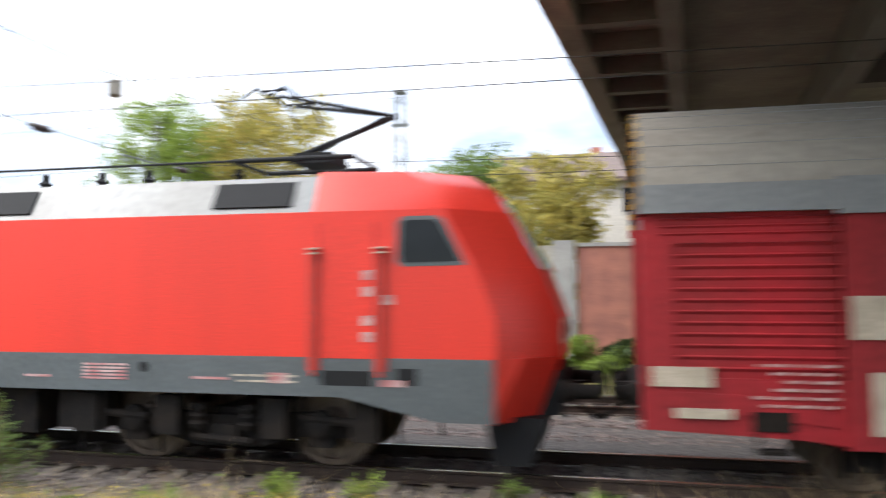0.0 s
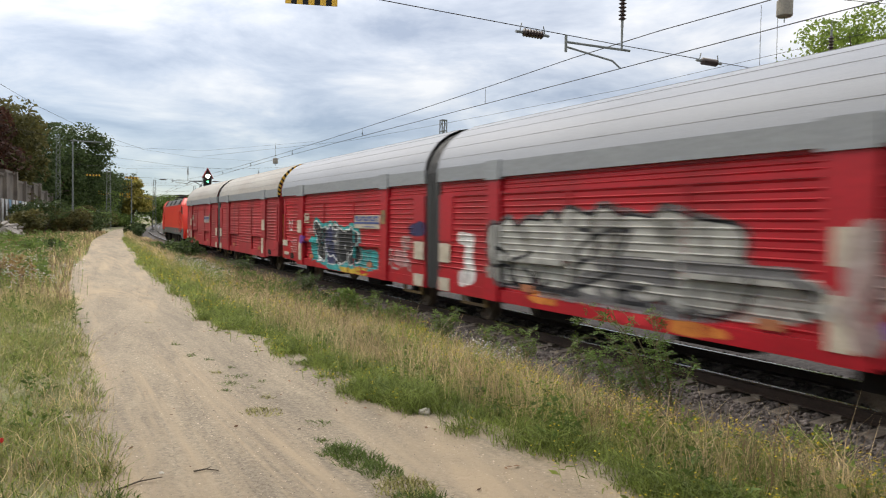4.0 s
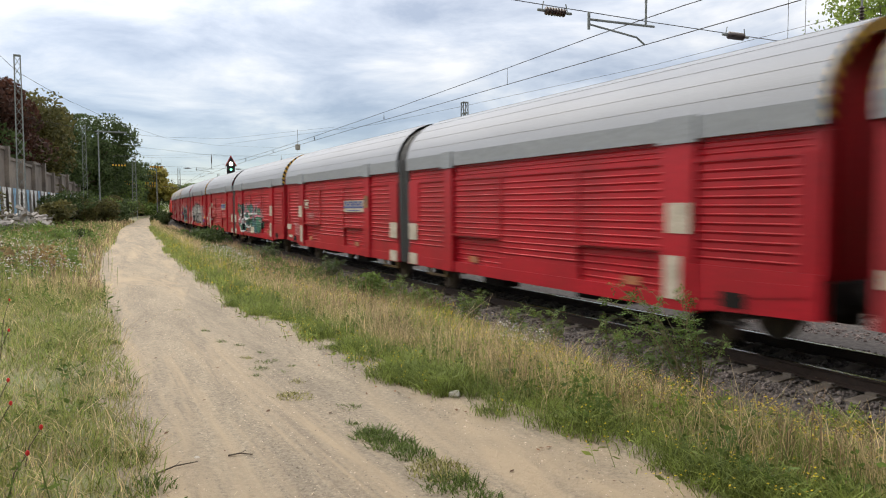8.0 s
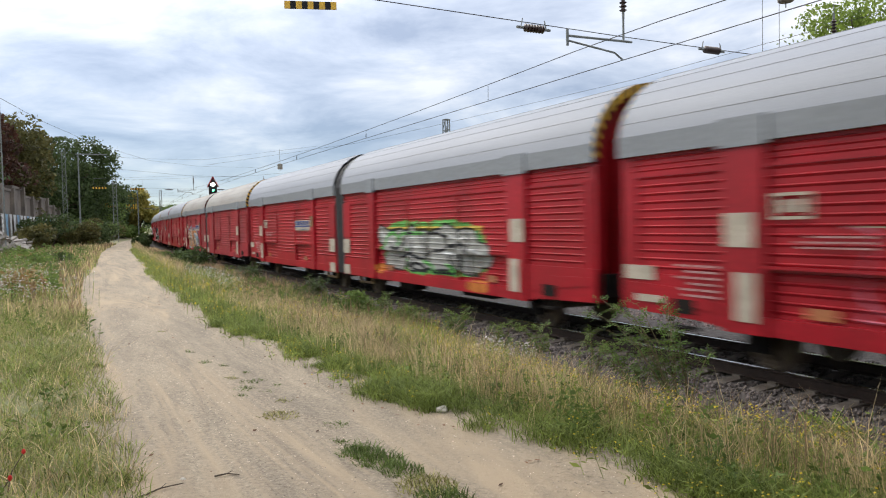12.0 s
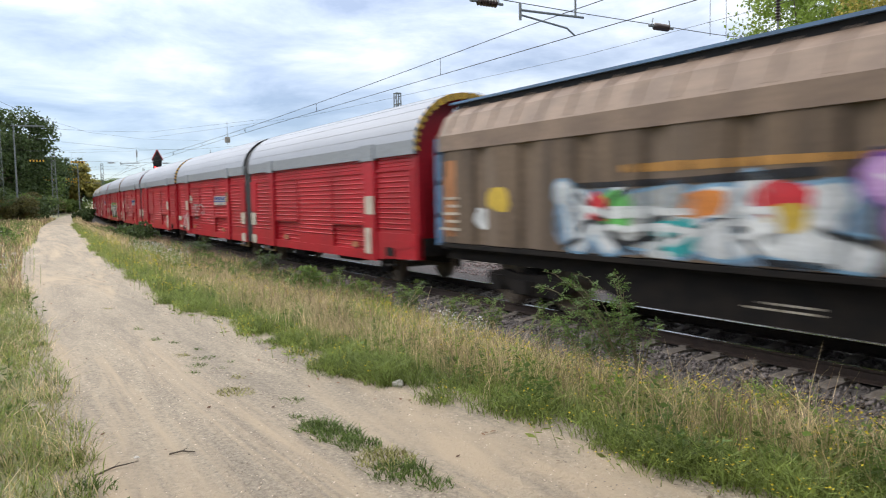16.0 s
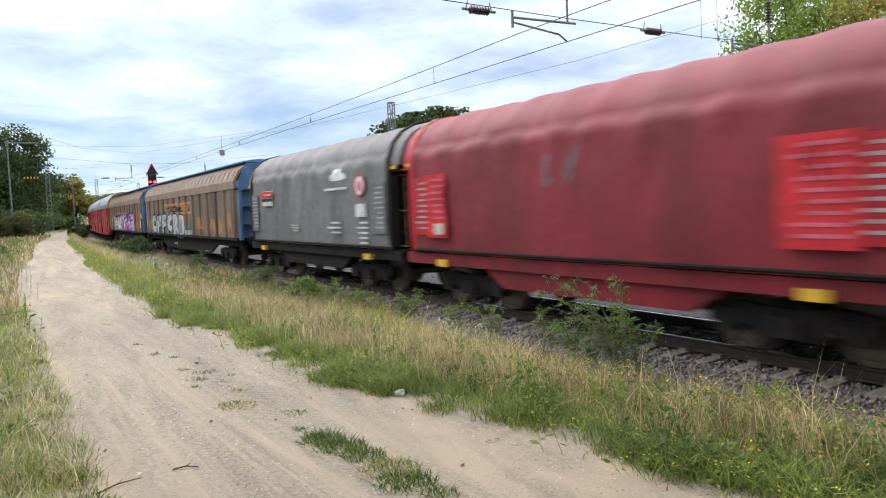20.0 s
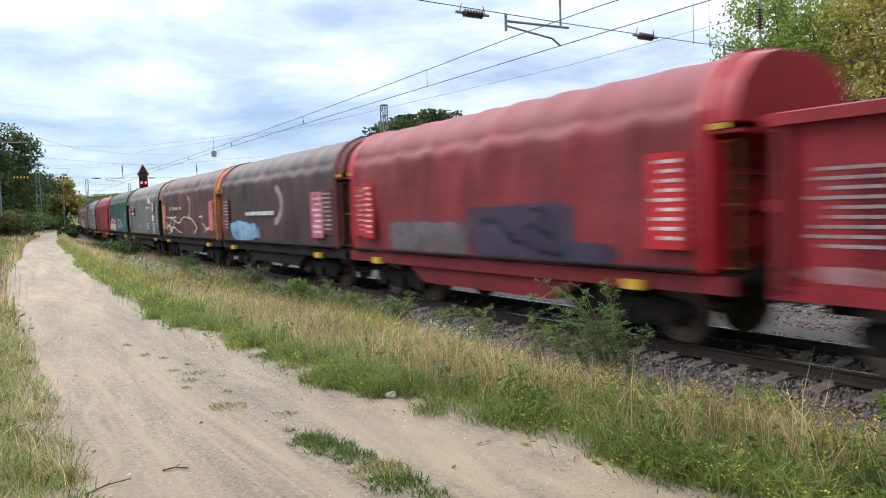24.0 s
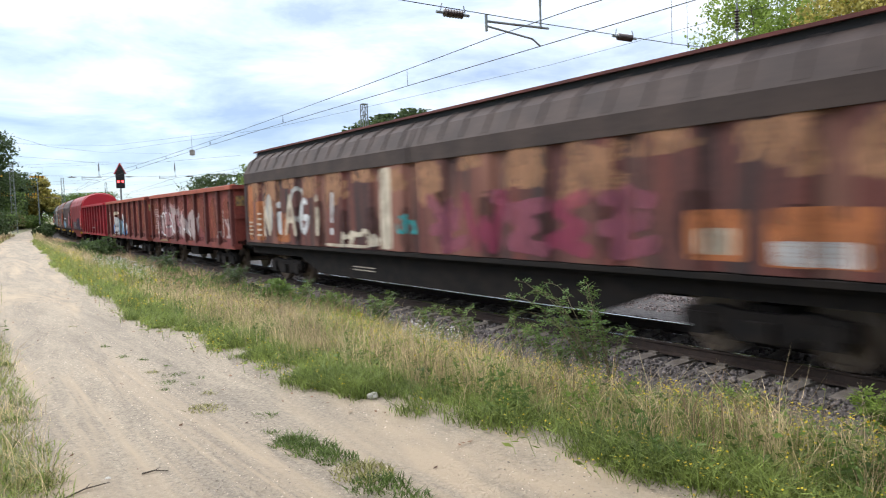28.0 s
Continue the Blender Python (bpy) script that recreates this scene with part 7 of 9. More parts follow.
def cross_span(s, left, right, near):
    z = 5.52
    a = [tuple(track(s, o, RAIL_Z + z + (0.02 * abs(o - 3)))[0]) for o in (left, -8, -4, 0, 4, 8, right)]
    wire("span_wire", a, 0.008, "dark cross span wire over the tracks")
    up = [tuple(track(s, o, RAIL_Z + 7.6 - 0.09 * (12 - abs(o - 2)) + (0.5 if near else 0))[0]) for o in (left, -8, -4, 0, 4, 8, right)]
    wire("head_span", up, 0.009, "dark head span wire over the tracks")
    for o in (-2.03, 2.29, 7.3):
        insulator((s, o, 5.53), "y", horns=near)
    for o in (0.0, 6.1):
        dz = 0 if o == 0 else -0.25
        t = thing("steady_arm", "bent tube holding the contact wire", "steady arm", "steady arms")
        t.matrix_basis = at_track(s, o, RAIL_Z)
        bm = bmesh.new()
        tube(bm, (0, 1.3, 5.48), (0, -0.2, 5.5), 0.022, seg=6)
        tube(bm, (0, 1.3, 5.60), (0, 1.3, 5.30), 0.026, seg=6)
        part("holding_tube", bm, M_STEEL, t)
        bm = bmesh.new()
        tube(bm, (0.02, 1.28, 5.40), (0.02, 0.2, 5.27), 0.018, seg=6)
        tube(bm, (0.02, 0.2, 5.27), (0.02, 0.0, 5.15 + dz), 0.018, seg=6)
        part("registration_arm", bm, M_STEEL, t)
        bm = bmesh.new()
        tube(bm, (0, 0, 5.5), (0, 0, 6.1), 0.02, seg=6)
        tube(bm, (0, 0, 6.1), (0, 0, 6.9), 0.01, seg=4)
        part("hanger", bm, M_STEEL, t)
        insulator((s, o, 6.3), "z", 0.5, False)


cross_span(11.0, -13, 14, True)
cross_span(68.0, -9, 12, False)
cross_span(130.0, -8, 12, False)
for o in (3.78, 4.3):
    wire("hanger_wire", [tuple(track(11.0, o, RAIL_Z + z)[0]) for z in (5.5, 6.9)], 0.006)
# tension weights on their wire
def weight(s, o, z, size):
    t = thing("tension_weight", "grey hanging weight in the overhead line", "weight", "tension weights")
    t.matrix_basis = at_track(s, o, RAIL_Z + z)
    bm = bmesh.new()
    lathe(bm, (0, 0, 0), "z", [(0, size * 0.4), (size * 0.08, size * 0.5), (size, size * 0.5), (size * 1.08, size * 0.4)], 14)
    part("block", bm, mat("weathered_weight", (0.26, 0.24, 0.20), 0.8, scale=4, fine=30), t, "", True)
    bm = bmesh.new()
    tube(bm, (0, 0, size), (0, 0, size + 0.9), 0.012, seg=5)
    tube(bm, (0, 0, -0.12), (0, 0, 0), 0.012, seg=5)
    part("rod", bm, M_STEEL, t)


weight(11.0, 4.51, 6.75, 0.34)
weight(44.0, 2.0, 5.55, 0.3)
# long feeder wires by the road masts
wire("feeder_wire", [tuple(from_eye(az, d, el)) for az, d, el in ((40.2, 44, 11.8), (37.2, 48, 8.9), (34.6, 58, 7.4), (31.5, 72, 6.0), (28.0, 90, 4.9), (24.6, 112, 4.5), (20, 140, 4.4))], 0.012)
wire("feeder_wire", [tuple(from_eye(az, d, el)) for az, d, el in ((38, 60, 6.2), (32.5, 75, 5.2), (28, 88, 5.0), (24, 100, 5.0), (16, 90, 6.0))], 0.012)
wire("feeder_wire", [tuple(from_eye(az, d, el)) for az, d, el in ((24, 70, 4.6), (13, 56, 6.2), (6.14, 45, 7.6), (-8, 34, 10.2), (-24, 27, 13.0), (-39.66, 21.5, 15.6))], 0.008)

# striped boards hung on wires over the road
def striped_board(az, d, el, width, rows=1):
    p = from_eye(az, d, el)
    t = thing("striped_board", "yellow and black striped warning board hung on wires", "warning board", "striped boards")
    t.matrix_basis = pose(p.x, p.y, p.z, 0, 0, az)
    n = 9
    for r in range(rows):
        for k in range(n):
            x = -width / 2 + width * k / n
            boxes("field", [(x, x + width / n, -0.02, 0.02, -0.12 - r * 0.45, 0.14 - r * 0.45)], M_BLACK if k % 2 else M_YELLOW, t)
    for s in (-1, 1):
        bm = bmesh.new()
        tube(bm, (s * width * 0.4, 0, 0.1), (s * width * 0.4, 0, 1.3), 0.01, seg=4)
        part("hanger", bm, M_STEEL, t)
    bm = bmesh.new()
    tube(bm, (-width * 0.4, 0, 1.3), (width * 0.4, 0, 1.3), 0.014, seg=5)
    part("yoke", bm, M_STEEL, t)
    wire("board_wire", [tuple(p + Vector((-14 * math.cos(radians(az)), -14 * math.sin(radians(az)), 1.9))), tuple(p + Vector((0, 0, 1.3))), tuple(p + Vector((14 * math.cos(radians(az)), 14 * math.sin(radians(az)), 1.9)))], 0.009)


striped_board(16.1, 26, 16.05, 1.75)
striped_board(31.25, 115, 2.95, 1.75)
striped_board(28.8, 115, 2.87, 1.75)
striped_board(30.6, 132, 1.85, 1.5, 2)
striped_board(29.24, 132, 1.72, 1.5, 2)

# ---- light signal behind the track ----
def signal():
    t = thing("railway_signal", "black light signal with a pointed hood on a grey post", "railway signal")
    t.matrix_basis = at_track(80, 3.2, RAIL_Z - 0.3, 180)
    z = 7.4
    bm = bmesh.new()
    tube(bm, (0, 0, 0), (0, 0, z - 1.9), 0.09)
    part("post", bm, M_STEEL, t)
    box_x = 0.14
    bm = bmesh.new()
    slab(bm, [(-0.4, z - 2.1), (-0.4, z - 0.7), (0.4, z - 0.7), (0.4, z - 2.1)], -0.12, 0.12)
    head = part("signal_head", bm, M_BLACK, t, "black signal screen")
    head.matrix_basis = pose(0, 0, 0, 0, 0, 90)
    bm = bmesh.new()
    slab(bm, [(-0.55, z - 0.7), (0.0, z + 0.35), (0.55, z - 0.7)], -0.12, 0.12)
    rim = bmesh.new()
    for a_, b_ in (((-0.56, z - 0.7), (0, z + 0.37)), ((0, z + 0.37), (0.56, z - 0.7))):
        tube(rim, (0.12, a_[0], a_[1]), (0.12, b_[0], b_[1]), 0.045, seg=6)
    part("hood_rim", rim, M_RED_OLD, t, "faded red edge of the hood")
    hood = part("hood", bm, M_BLACK, t, "pointed black hood")
    hood.matrix_basis = pose(0, 0, 0, 0, 0, 90)
    lamps = {"white_lamp": (0, z - 0.45, 0.2, (1.0, 0.88, 0.66), 40), "green_lamp": (0, z - 1.05, 0.11, (0.1, 1.0, 0.45), 6), "red_lamp": (-0.2, z - 1.45, 0.11, (1.0, 0.03, 0.03), 9), "red_lamp.001": (0.2, z - 1.45, 0.11, (1.0, 0.03, 0.03), 9)}
    for name, (y, zz, r, col, power) in lamps.items():
        bm = bmesh.new()
        lathe(bm, (0, 0, 0), "x", [(0, r), (0.03, r * 0.9), (0.05, 0.0)], 14)
        ob = part(name.split(".")[0], bm, mat(name.replace(".", "_") + "_glow", col, 0.3, emit=power, bump=0), t, name.split("_")[0] + " signal lamp")
        ob.matrix_basis = pose(0.125, y, zz)
    # shutters: small black plates that slide over the lamps that are out
    def shutter(y0, y1, z0, z1, covered, open_at):
        bm = bmesh.new()
        box(bm, 0, 0.02, y0, y1, z0, z1)
        ob = part("shutter", bm, M_BLACK, t, "black sliding shutter")
        SHUTTERS.append((ob, covered, open_at))
    shutter(-0.26, 0.26, z - 0.68, z - 0.2, (0.2, 0, 0), (0.2, 0, -1.36))
    shutter(-0.16, 0.16, z - 1.19, z - 0.92, (0.19, 0, 0), (0.19, 0, -0.86))
    shutter(-0.36, 0.36, z - 1.6, z - 1.3, (0.21, 0, 0), (0.21, 0, -0.42))


signal()
shut, SHUTTERS = SHUTTERS, []
for k, (ob, covered, open_at) in enumerate(shut):
    # green to 13.4 s, red from then on
    first, last = (open_at, covered) if k < 2 else (covered, open_at)
    SHUTTERS.append((ob, [(0.0, pose(*first)), (13.2, pose(*first)), (13.6, pose(*last)), (28.0, pose(*last))]))

# ---- walls and houses ----
def wall_run(name, a, b, height, thick, m, label, base=-1.0):
    a, b = Vector(a), Vector(b)
    d = b - a
    t = tagged(new(name), label, "wall", kind="structure")
    t.matrix_basis = pose(a.x, a.y, 0, 0, 0, math.degrees(math.atan2(d.y, d.x)))
    return t, d.length


# stepped concrete wall beyond the road, white arches sprayed on its foot
wl_a, wl_b = from_eye(39.6, 58), from_eye(34.2, 106)
wt, ln = wall_run("wall_west", wl_a, wl_b, 5, 0.6, M_CONCRETE, "stepped old concrete retaining wall with white sprayed arches")
n = 9
for k in range(n):
    x0, x1 = ln * k / n, ln * (k + 1) / n
    top = 5.3 - 0.12 * k + (0.5 if k % 3 == 0 else 0)
    boxes("wall_panel", [(x0, x1 - 0.02, -0.6, 0.0, -0.5, top)], M_CONCRETE, wt)
    boxes("coping", [(x0 - 0.05, x1 - 0.6, -0.7, 0.06, top, top + 0.22)], M_CONCRETE, wt)
    boxes("buttress", [(x1 - 0.7, x1 - 0.05, -0.9, 0.02, -0.5, top + 0.3)], M_CONCRETE, wt)
    for j in range(3):
        xa = x0 + (x1 - x0) * j / 3 + 0.3
        bm = bmesh.new()
        w2 = (x1 - x0) / 3 * 0.55
        slab(bm, [(xa, 0.3), (xa + w2 * 0.3, 1.4), (xa + w2 * 0.2, 2.6), (xa - 0.1, 3.1), (xa + w2 * 1.25, 3.1), (xa + w2, 2.4), (xa + w2 * 1.15, 1.2), (xa + w2 * 0.9, 0.3)], -0.92, -0.91)
        part("white_spray_arch", bm, P_WHITE if j else P_LBLUE, wt)
# wall and garden houses across the tracks
wt, ln = wall_run("wall_east", track(6.5, 14)[0], track(1.15, 14)[0], 4, 0.5, M_CONCRETE, "grey concrete retaining wall across the tracks")
boxes("wall_body", [(0, ln - 0.03, 0, 0.5, -1.2, 3.35)], M_WALL, wt)
boxes("pillar", [(ln - 0.7, ln - 0.04, -0.14, -0.004, -1.2, 3.5)], M_POLE, wt)
wt, ln = wall_run("wall_east_2", track(1.1, 14)[0], track(-9, 14)[0], 4, 0.5, M_BRICK, "red brick garden wall across the tracks")
boxes("wall_body", [(0, ln, 0, 0.4, -1.2, 3.3)], M_BRICK, wt)
boxes("coping", [(0, ln, -0.05, 0.45, 3.3, 3.42)], M_POLE, wt)


def house(az, d, width, depth, eave, ridge, base, turn, wall_m, label, hipped=False):
    p = from_eye(az, d)
    t = thing("house", label, "house", "houses on the slope")
    t.matrix_basis = pose(p.x, p.y, base, 0, 0, turn)
    w, dp = width / 2, depth / 2
    e, r = eave - base, ridge - base
    bm = bmesh.new()
    slab(bm, [(-w, -3), (w, -3), (w, e), (0, r), (-w, e)], -dp, dp)
    part("wall", bm, wall_m, t)
    for s in (1, -1):
        bm = bmesh.new()
        slab(bm, [(0, r + 0.22), (s * (w + 0.5), e - 0.1), (s * (w + 0.5), e - 0.3), (0, r + 0.0)], -dp - 0.4, dp + 0.4)
        part("roof", bm, M_TILE, t, "brown tiled roof slope")
    ch = boxes("chimney", [(w * 0.3, w * 0.3 + 0.6, -0.4, 0.2, r - 1.0, r + 0.8)], M_BRICK, t)
    for x in (-w * 0.5, w * 0.35):
        for z in (e - 2.0,):
            wn_ = boxes("window", [(x - 0.6, x + 0.6, -dp - 0.05, -dp + 0.1, z, z + 1.3)], M_PLASTER, t, "white window frame")
            for px in (-0.52, 0.04):
                boxes("pane", [(x + px, x + px + 0.48, -dp - 0.065, -dp - 0.045, z + 0.08, z + 1.22)], M_GLASS, wn_)
        wn_ = boxes("window", [(-w - 0.05, -w + 0.1, x - 0.5, x + 0.5, e - 1.8, e - 0.5)], M_PLASTER, t, "white window frame")
        boxes("pane", [(-w - 0.065, -w - 0.045, x - 0.42, x + 0.42, e - 1.72, e - 0.58)], M_GLASS, wn_)
    return t


house(-17.2, 78, 6.4, 8, 7.4, 10.0, 3.0, 65, M_PLASTER, "pale house with a brown tiled gable roof")
house(-20.8, 68, 5.6, 7, 7.4, 9.3, 3.0, 20, M_PINK, "pale pink house with a brown gable roof")
house(-31.0, 60, 8, 9, 8.0, 11.0, 4.0, 15, M_PINK, "pink plastered house with a brown gable roof")
house(-54.8, 40, 9, 9, 7.4, 9.2, 3.0, 30, M_PLASTER, "white house with a grey mansard roof")


# ---- plants ----
def leafy(name, base, other, vary=0.35, rough=0.6, through_light=0.4):
    m = mat(name, base, rough, other=other, scale=1.3, amount=0.8, fine=9, bump=0, vary=vary, spec=0.25)
    nt = m.node_tree
    bs = nt.nodes["Principled BSDF"]
    thin = nt.nodes.new("ShaderNodeBsdfTranslucent")
    nt.links.new(bs.inputs["Base Color"].links[0].from_socket, thin.inputs["Color"])
    mixed = nt.nodes.new("ShaderNodeMixShader")
    mixed.inputs[0].default_value = through_light
    nt.links.new(bs.outputs[0], mixed.inputs[1])
    nt.links.new(thin.outputs[0], mixed.inputs[2])
    nt.links.new(mixed.outputs[0], nt.nodes["Material Output"].inputs["Surface"])
    return m


L_GREEN = leafy("green_leaves", (0.15, 0.21, 0.05), (0.09, 0.14, 0.035))
L_DARK = leafy("dark_green_leaves", (0.08, 0.112, 0.038), (0.042, 0.066, 0.024))
L_LIGHT = leafy("light_green_leaves", (0.24, 0.32, 0.06), (0.16, 0.23, 0.045))
L_YELLOW = leafy("yellowing_leaves", (0.42, 0.34, 0.08), (0.26, 0.25, 0.07))
L_BRIAR = leafy("briar_leaves", (0.15, 0.22, 0.055), (0.075, 0.125, 0.035))
L_OLIVE = leafy("olive_autumn_leaves", (0.125, 0.11, 0.035), (0.06, 0.065, 0.025))
L_RUSSET = leafy("dark_russet_leaves", (0.085, 0.034, 0.022), (0.045, 0.025, 0.018))
L_BROWN = leafy("brown_autumn_leaves", (0.28, 0.18, 0.075), (0.17, 0.12, 0.06))
G_GREEN = leafy("green_grass", (0.235, 0.285, 0.07), (0.14, 0.18, 0.046), 0.55)
G_TUFT = leafy("dark_tuft_grass", (0.15, 0.205, 0.052), (0.085, 0.125, 0.034), 0.5)
G_OLIVE = leafy("olive_grass", (0.36, 0.335, 0.125), (0.22, 0.215, 0.078), 0.55)
G_TAN = leafy("dry_grass", (0.64, 0.50, 0.29), (0.40, 0.30, 0.165), 0.55)
G_BROWN = leafy("withered_stalks", (0.30, 0.20, 0.125), (0.19, 0.125, 0.08))
F_YELLOW = leafy("yellow_petals", (0.66, 0.50, 0.03), (0.50, 0.37, 0.03), 0.2)
F_WHITE = leafy("white_petals", (0.62, 0.58, 0.56), (0.5, 0.46, 0.45), 0.15)
F_RED = leafy("red_rose_hips", (0.55, 0.03, 0.02), (0.4, 0.02, 0.02), 0.15, 0.35, 0.0)
M_SHOOT = mat("green_brown_shoot", (0.16, 0.14, 0.06), 0.8, other=(0.10, 0.07, 0.04), scale=6, amount=0.6, fine=30, bump=0.1)
RNG = np.random.default_rng(3)


def fast_mesh(name, verts, sizes, material):
    """A mesh from an array of corners; each face takes the next `sizes` corners."""
    me = bpy.data.meshes.new(name)
    n = len(verts)
    me.vertices.add(n)
    me.vertices.foreach_set("co", np.asarray(verts, np.float32).ravel())
    count = n // sizes
    me.loops.add(n)
    me.loops.foreach_set("vertex_index", np.arange(n, dtype=np.int32))
    me.polygons.add(count)
    me.polygons.foreach_set("loop_start", np.arange(0, n, sizes, dtype=np.int32))
    me.update(calc_edges=True)
    me.materials.append(material)
    return me


def leaf_cloud(centres, radii, count, size, flat=0.75, rng=RNG):
    """Leaf quads spread through balls; heavier towards their skins."""
    k = rng.integers(0, len(centres), count)
    d = rng.normal(size=(count, 3))
    d /= np.linalg.norm(d, axis=1)[:, None]
    r = radii[k][:, None] * rng.uniform(0.45, 1.08, (count, 1)) ** 0.6
    p = centres[k] + d * r * np.array([1, 1, flat])
    u = rng.normal(size=(count, 3))
    u /= np.linalg.norm(u, axis=1)[:, None]
    v = np.cross(u, rng.normal(size=(count, 3)))
    v /= np.linalg.norm(v, axis=1)[:, None]
    s = size * rng.uniform(0.55, 1.3, (count, 1))
    return np.stack([p - u * s, p - v * s * 0.55, p + u * s, p + v * s * 0.55], 1).reshape(-1, 3)


def tree(az, d, top, width, leaves, label, seed, count=2600, size=0.3, gap=0.62, base=None, name="tree"):
    rng = np.random.default_rng(seed)
    p = stand(az, d)
    t = thing(name, label, "tree", "trees")
    t.matrix_basis = pose(p.x, p.y, p.z)
    hgt = top - p.z
    bm = bmesh.new()
    r0 = max(0.12, hgt * 0.022)
    fork = Vector((rng.uniform(-0.3, 0.3), rng.uniform(-0.3, 0.3), hgt * 0.42))
    tube(bm, (0, 0, -0.4), fork, r0, r0 * 0.65, 8)
    cs, rs = [], []
    n = 19
    for k in range(n):
        a = rng.uniform(0, 6.28)
        z = hgt * rng.uniform(0.34, 0.9)
        w = width / 2 * (0.95 - 0.75 * abs(z / hgt - 0.5) ** 1.3) * rng.uniform(0.45, 1.0)
        c = Vector((math.cos(a) * w, math.sin(a) * w, z))
        start = fork * rng.uniform(0.7, 1.0)
        midp = start.lerp(c, 0.55) + Vector((0, 0, -0.04 * hgt))
        tube(bm, start, midp, r0 * 0.4, r0 * 0.25, 5)
        tube(bm, midp, c, r0 * 0.25, r0 * 0.07, 5)
        cs.append(c)
        rs.append(width * rng.uniform(0.17, 0.27))
    cs.append(Vector((0, 0, hgt * 0.9)))
    rs.append(width * 0.2)
    part("trunk", bm, M_BARK, t, "grey-brown trunk with limbs")
    c2, r2 = [], []
    for c, r in zip(cs, rs):
        for k in range(11):
            d3 = rng.normal(size=3)
            d3 /= np.linalg.norm(d3)
            c2.append(np.array(c) + d3 * r * 0.75)
            r2.append(r * rng.uniform(0.3, gap))
    cloud = leaf_cloud(np.array(c2), np.array(r2), count, size, 0.8, rng)
    cloud[:, 2] = np.clip(cloud[:, 2], 0.3, hgt * 1.02)
    part("crown", fast_mesh("crown", cloud, 4, leaves), leaves, t)
    return t


# trees beyond the road and the wall
for az, d, el, width, m, label, cnt in (
    (39.8, 78, 8.8, 10, L_RUSSET, "tree with dark russet autumn leaves behind the wall", 3200),
    (38.0, 90, 7.4, 11, L_OLIVE, "olive-yellow autumn tree behind the wall", 3200),
    (36.5, 104, 6.8, 10, L_DARK, "dark green tree behind the wall", 2600),
    (33.9, 132, 6.2, 16, L_DARK, "broad green tree beside the road", 5200),
    (32.2, 146, 4.6, 9, L_DARK, "dark green tree beside the road", 2600),
    (34.6, 134, 4.2, 11, L_DARK, "dark green tree beside the road", 2400),
    (31.2, 150, 3.1, 12, L_DARK, "dark green tree beside the road", 3000),
    (29.9, 156, 2.6, 11, L_DARK, "dark green tree beside the road", 2600),
    (32.4, 142, 2.4, 11, L_GREEN, "green tree beside the road", 2600),
    (28.7, 150, 2.75, 6, L_YELLOW, "yellow-leaved tree at the end of the road", 2000),
    (27.4, 180, 1.6, 9, L_GREEN, "green tree at the end of the road", 2000),
    (42.8, 74, 9.5, 11, L_DARK, "dark green tree behind the wall", 2600),
    (25.6, 200, 1.7, 14, L_GREEN, "distant green tree by the line", 1800),
    # across the tracks
    (3.3, 76, 7.0, 9.5, L_DARK, "dense dark green tree across the tracks", 5200),
    (0.4, 80, 6.3, 8, L_BROWN, "half-bare brown tree across the tracks", 1200),
    (-1.2, 82, 5.3, 8, L_DARK, "dark green tree across the tracks", 2600),
    (6.6, 84, 5.2, 6, L_GREEN, "green tree across the tracks", 1600),
    (-4.0, 90, 4.4, 7, L_LIGHT, "light green tree across the tracks", 1500),
    (-7.2, 90, 4.3, 7, L_GREEN, "green tree across the tracks", 1500),
    (-23.4, 46, 14.4, 8.5, L_LIGHT, "tall light green tree on the slope", 5200),
    (-29.2, 44, 15.2, 8.5, L_YELLOW, "tall tree with thinning yellow leaves on the slope", 3000),
    (-18.2, 60, 9.2, 2.6, L_GREEN, "thin young tree with few leaves", 160),
    (-20.8, 62, 7.6, 2.6, L_DARK, "small dark conifer in a garden", 900),
    (-45.4, 34, 11.0, 7, L_GREEN, "green tree across the tracks", 2600),
    (-50.6, 28, 10.6, 5, L_YELLOW, "yellow-green tree across the tracks", 2200),
    (-36.0, 40, 8.5, 7, L_DARK, "dark green tree across the tracks", 2200),
    (12.0, 110, 3.4, 12, L_GREEN, "green tree across the tracks", 1800),
    (16.0, 130, 2.8, 14, L_DARK, "dark green tree across the tracks", 1800),
):
    tree(az, d, 1.65 + d * math.tan(radians(el)), width, m, label, int(az * 10) % 997 + 11, cnt * (4 if d < 70 else 5), 0.12 if d < 70 else 0.24)


def bush(s, o, width, height, leaves, label, seed, count=900, size=0.16, name="bush"):
    rng = np.random.default_rng(seed)
    p, _ = track(s, o, ground_z(s, o))
    t = thing(name, label, "bush", "bushes")
    t.matrix_basis = pose(p.x, p.y, p.z)
    bm = bmesh.new()
    cs, rs = [], []
    for k in range(9):
        a, w = rng.uniform(0, 6.28), width / 2 * rng.uniform(0.1, 0.8)
        c = Vector((math.cos(a) * w, math.sin(a) * w, height * rng.uniform(0.3, 0.8)))
        tube(bm, (c.x * 0.15, c.y * 0.15, -0.1), c, 0.03, 0.01, 4)
        cs.append(np.array(c))
        rs.append(width * rng.uniform(0.14, 0.26))
    part("stem", bm, M_BARK, t)
    cloud = leaf_cloud(np.array(cs), np.array(rs), count, size, 0.8, rng)
    cloud[:, 2] = np.clip(cloud[:, 2], 0.02, height * 1.1)
    part("foliage", fast_mesh("foliage", cloud, 4, leaves), leaves, t)


rb = random.Random(8)
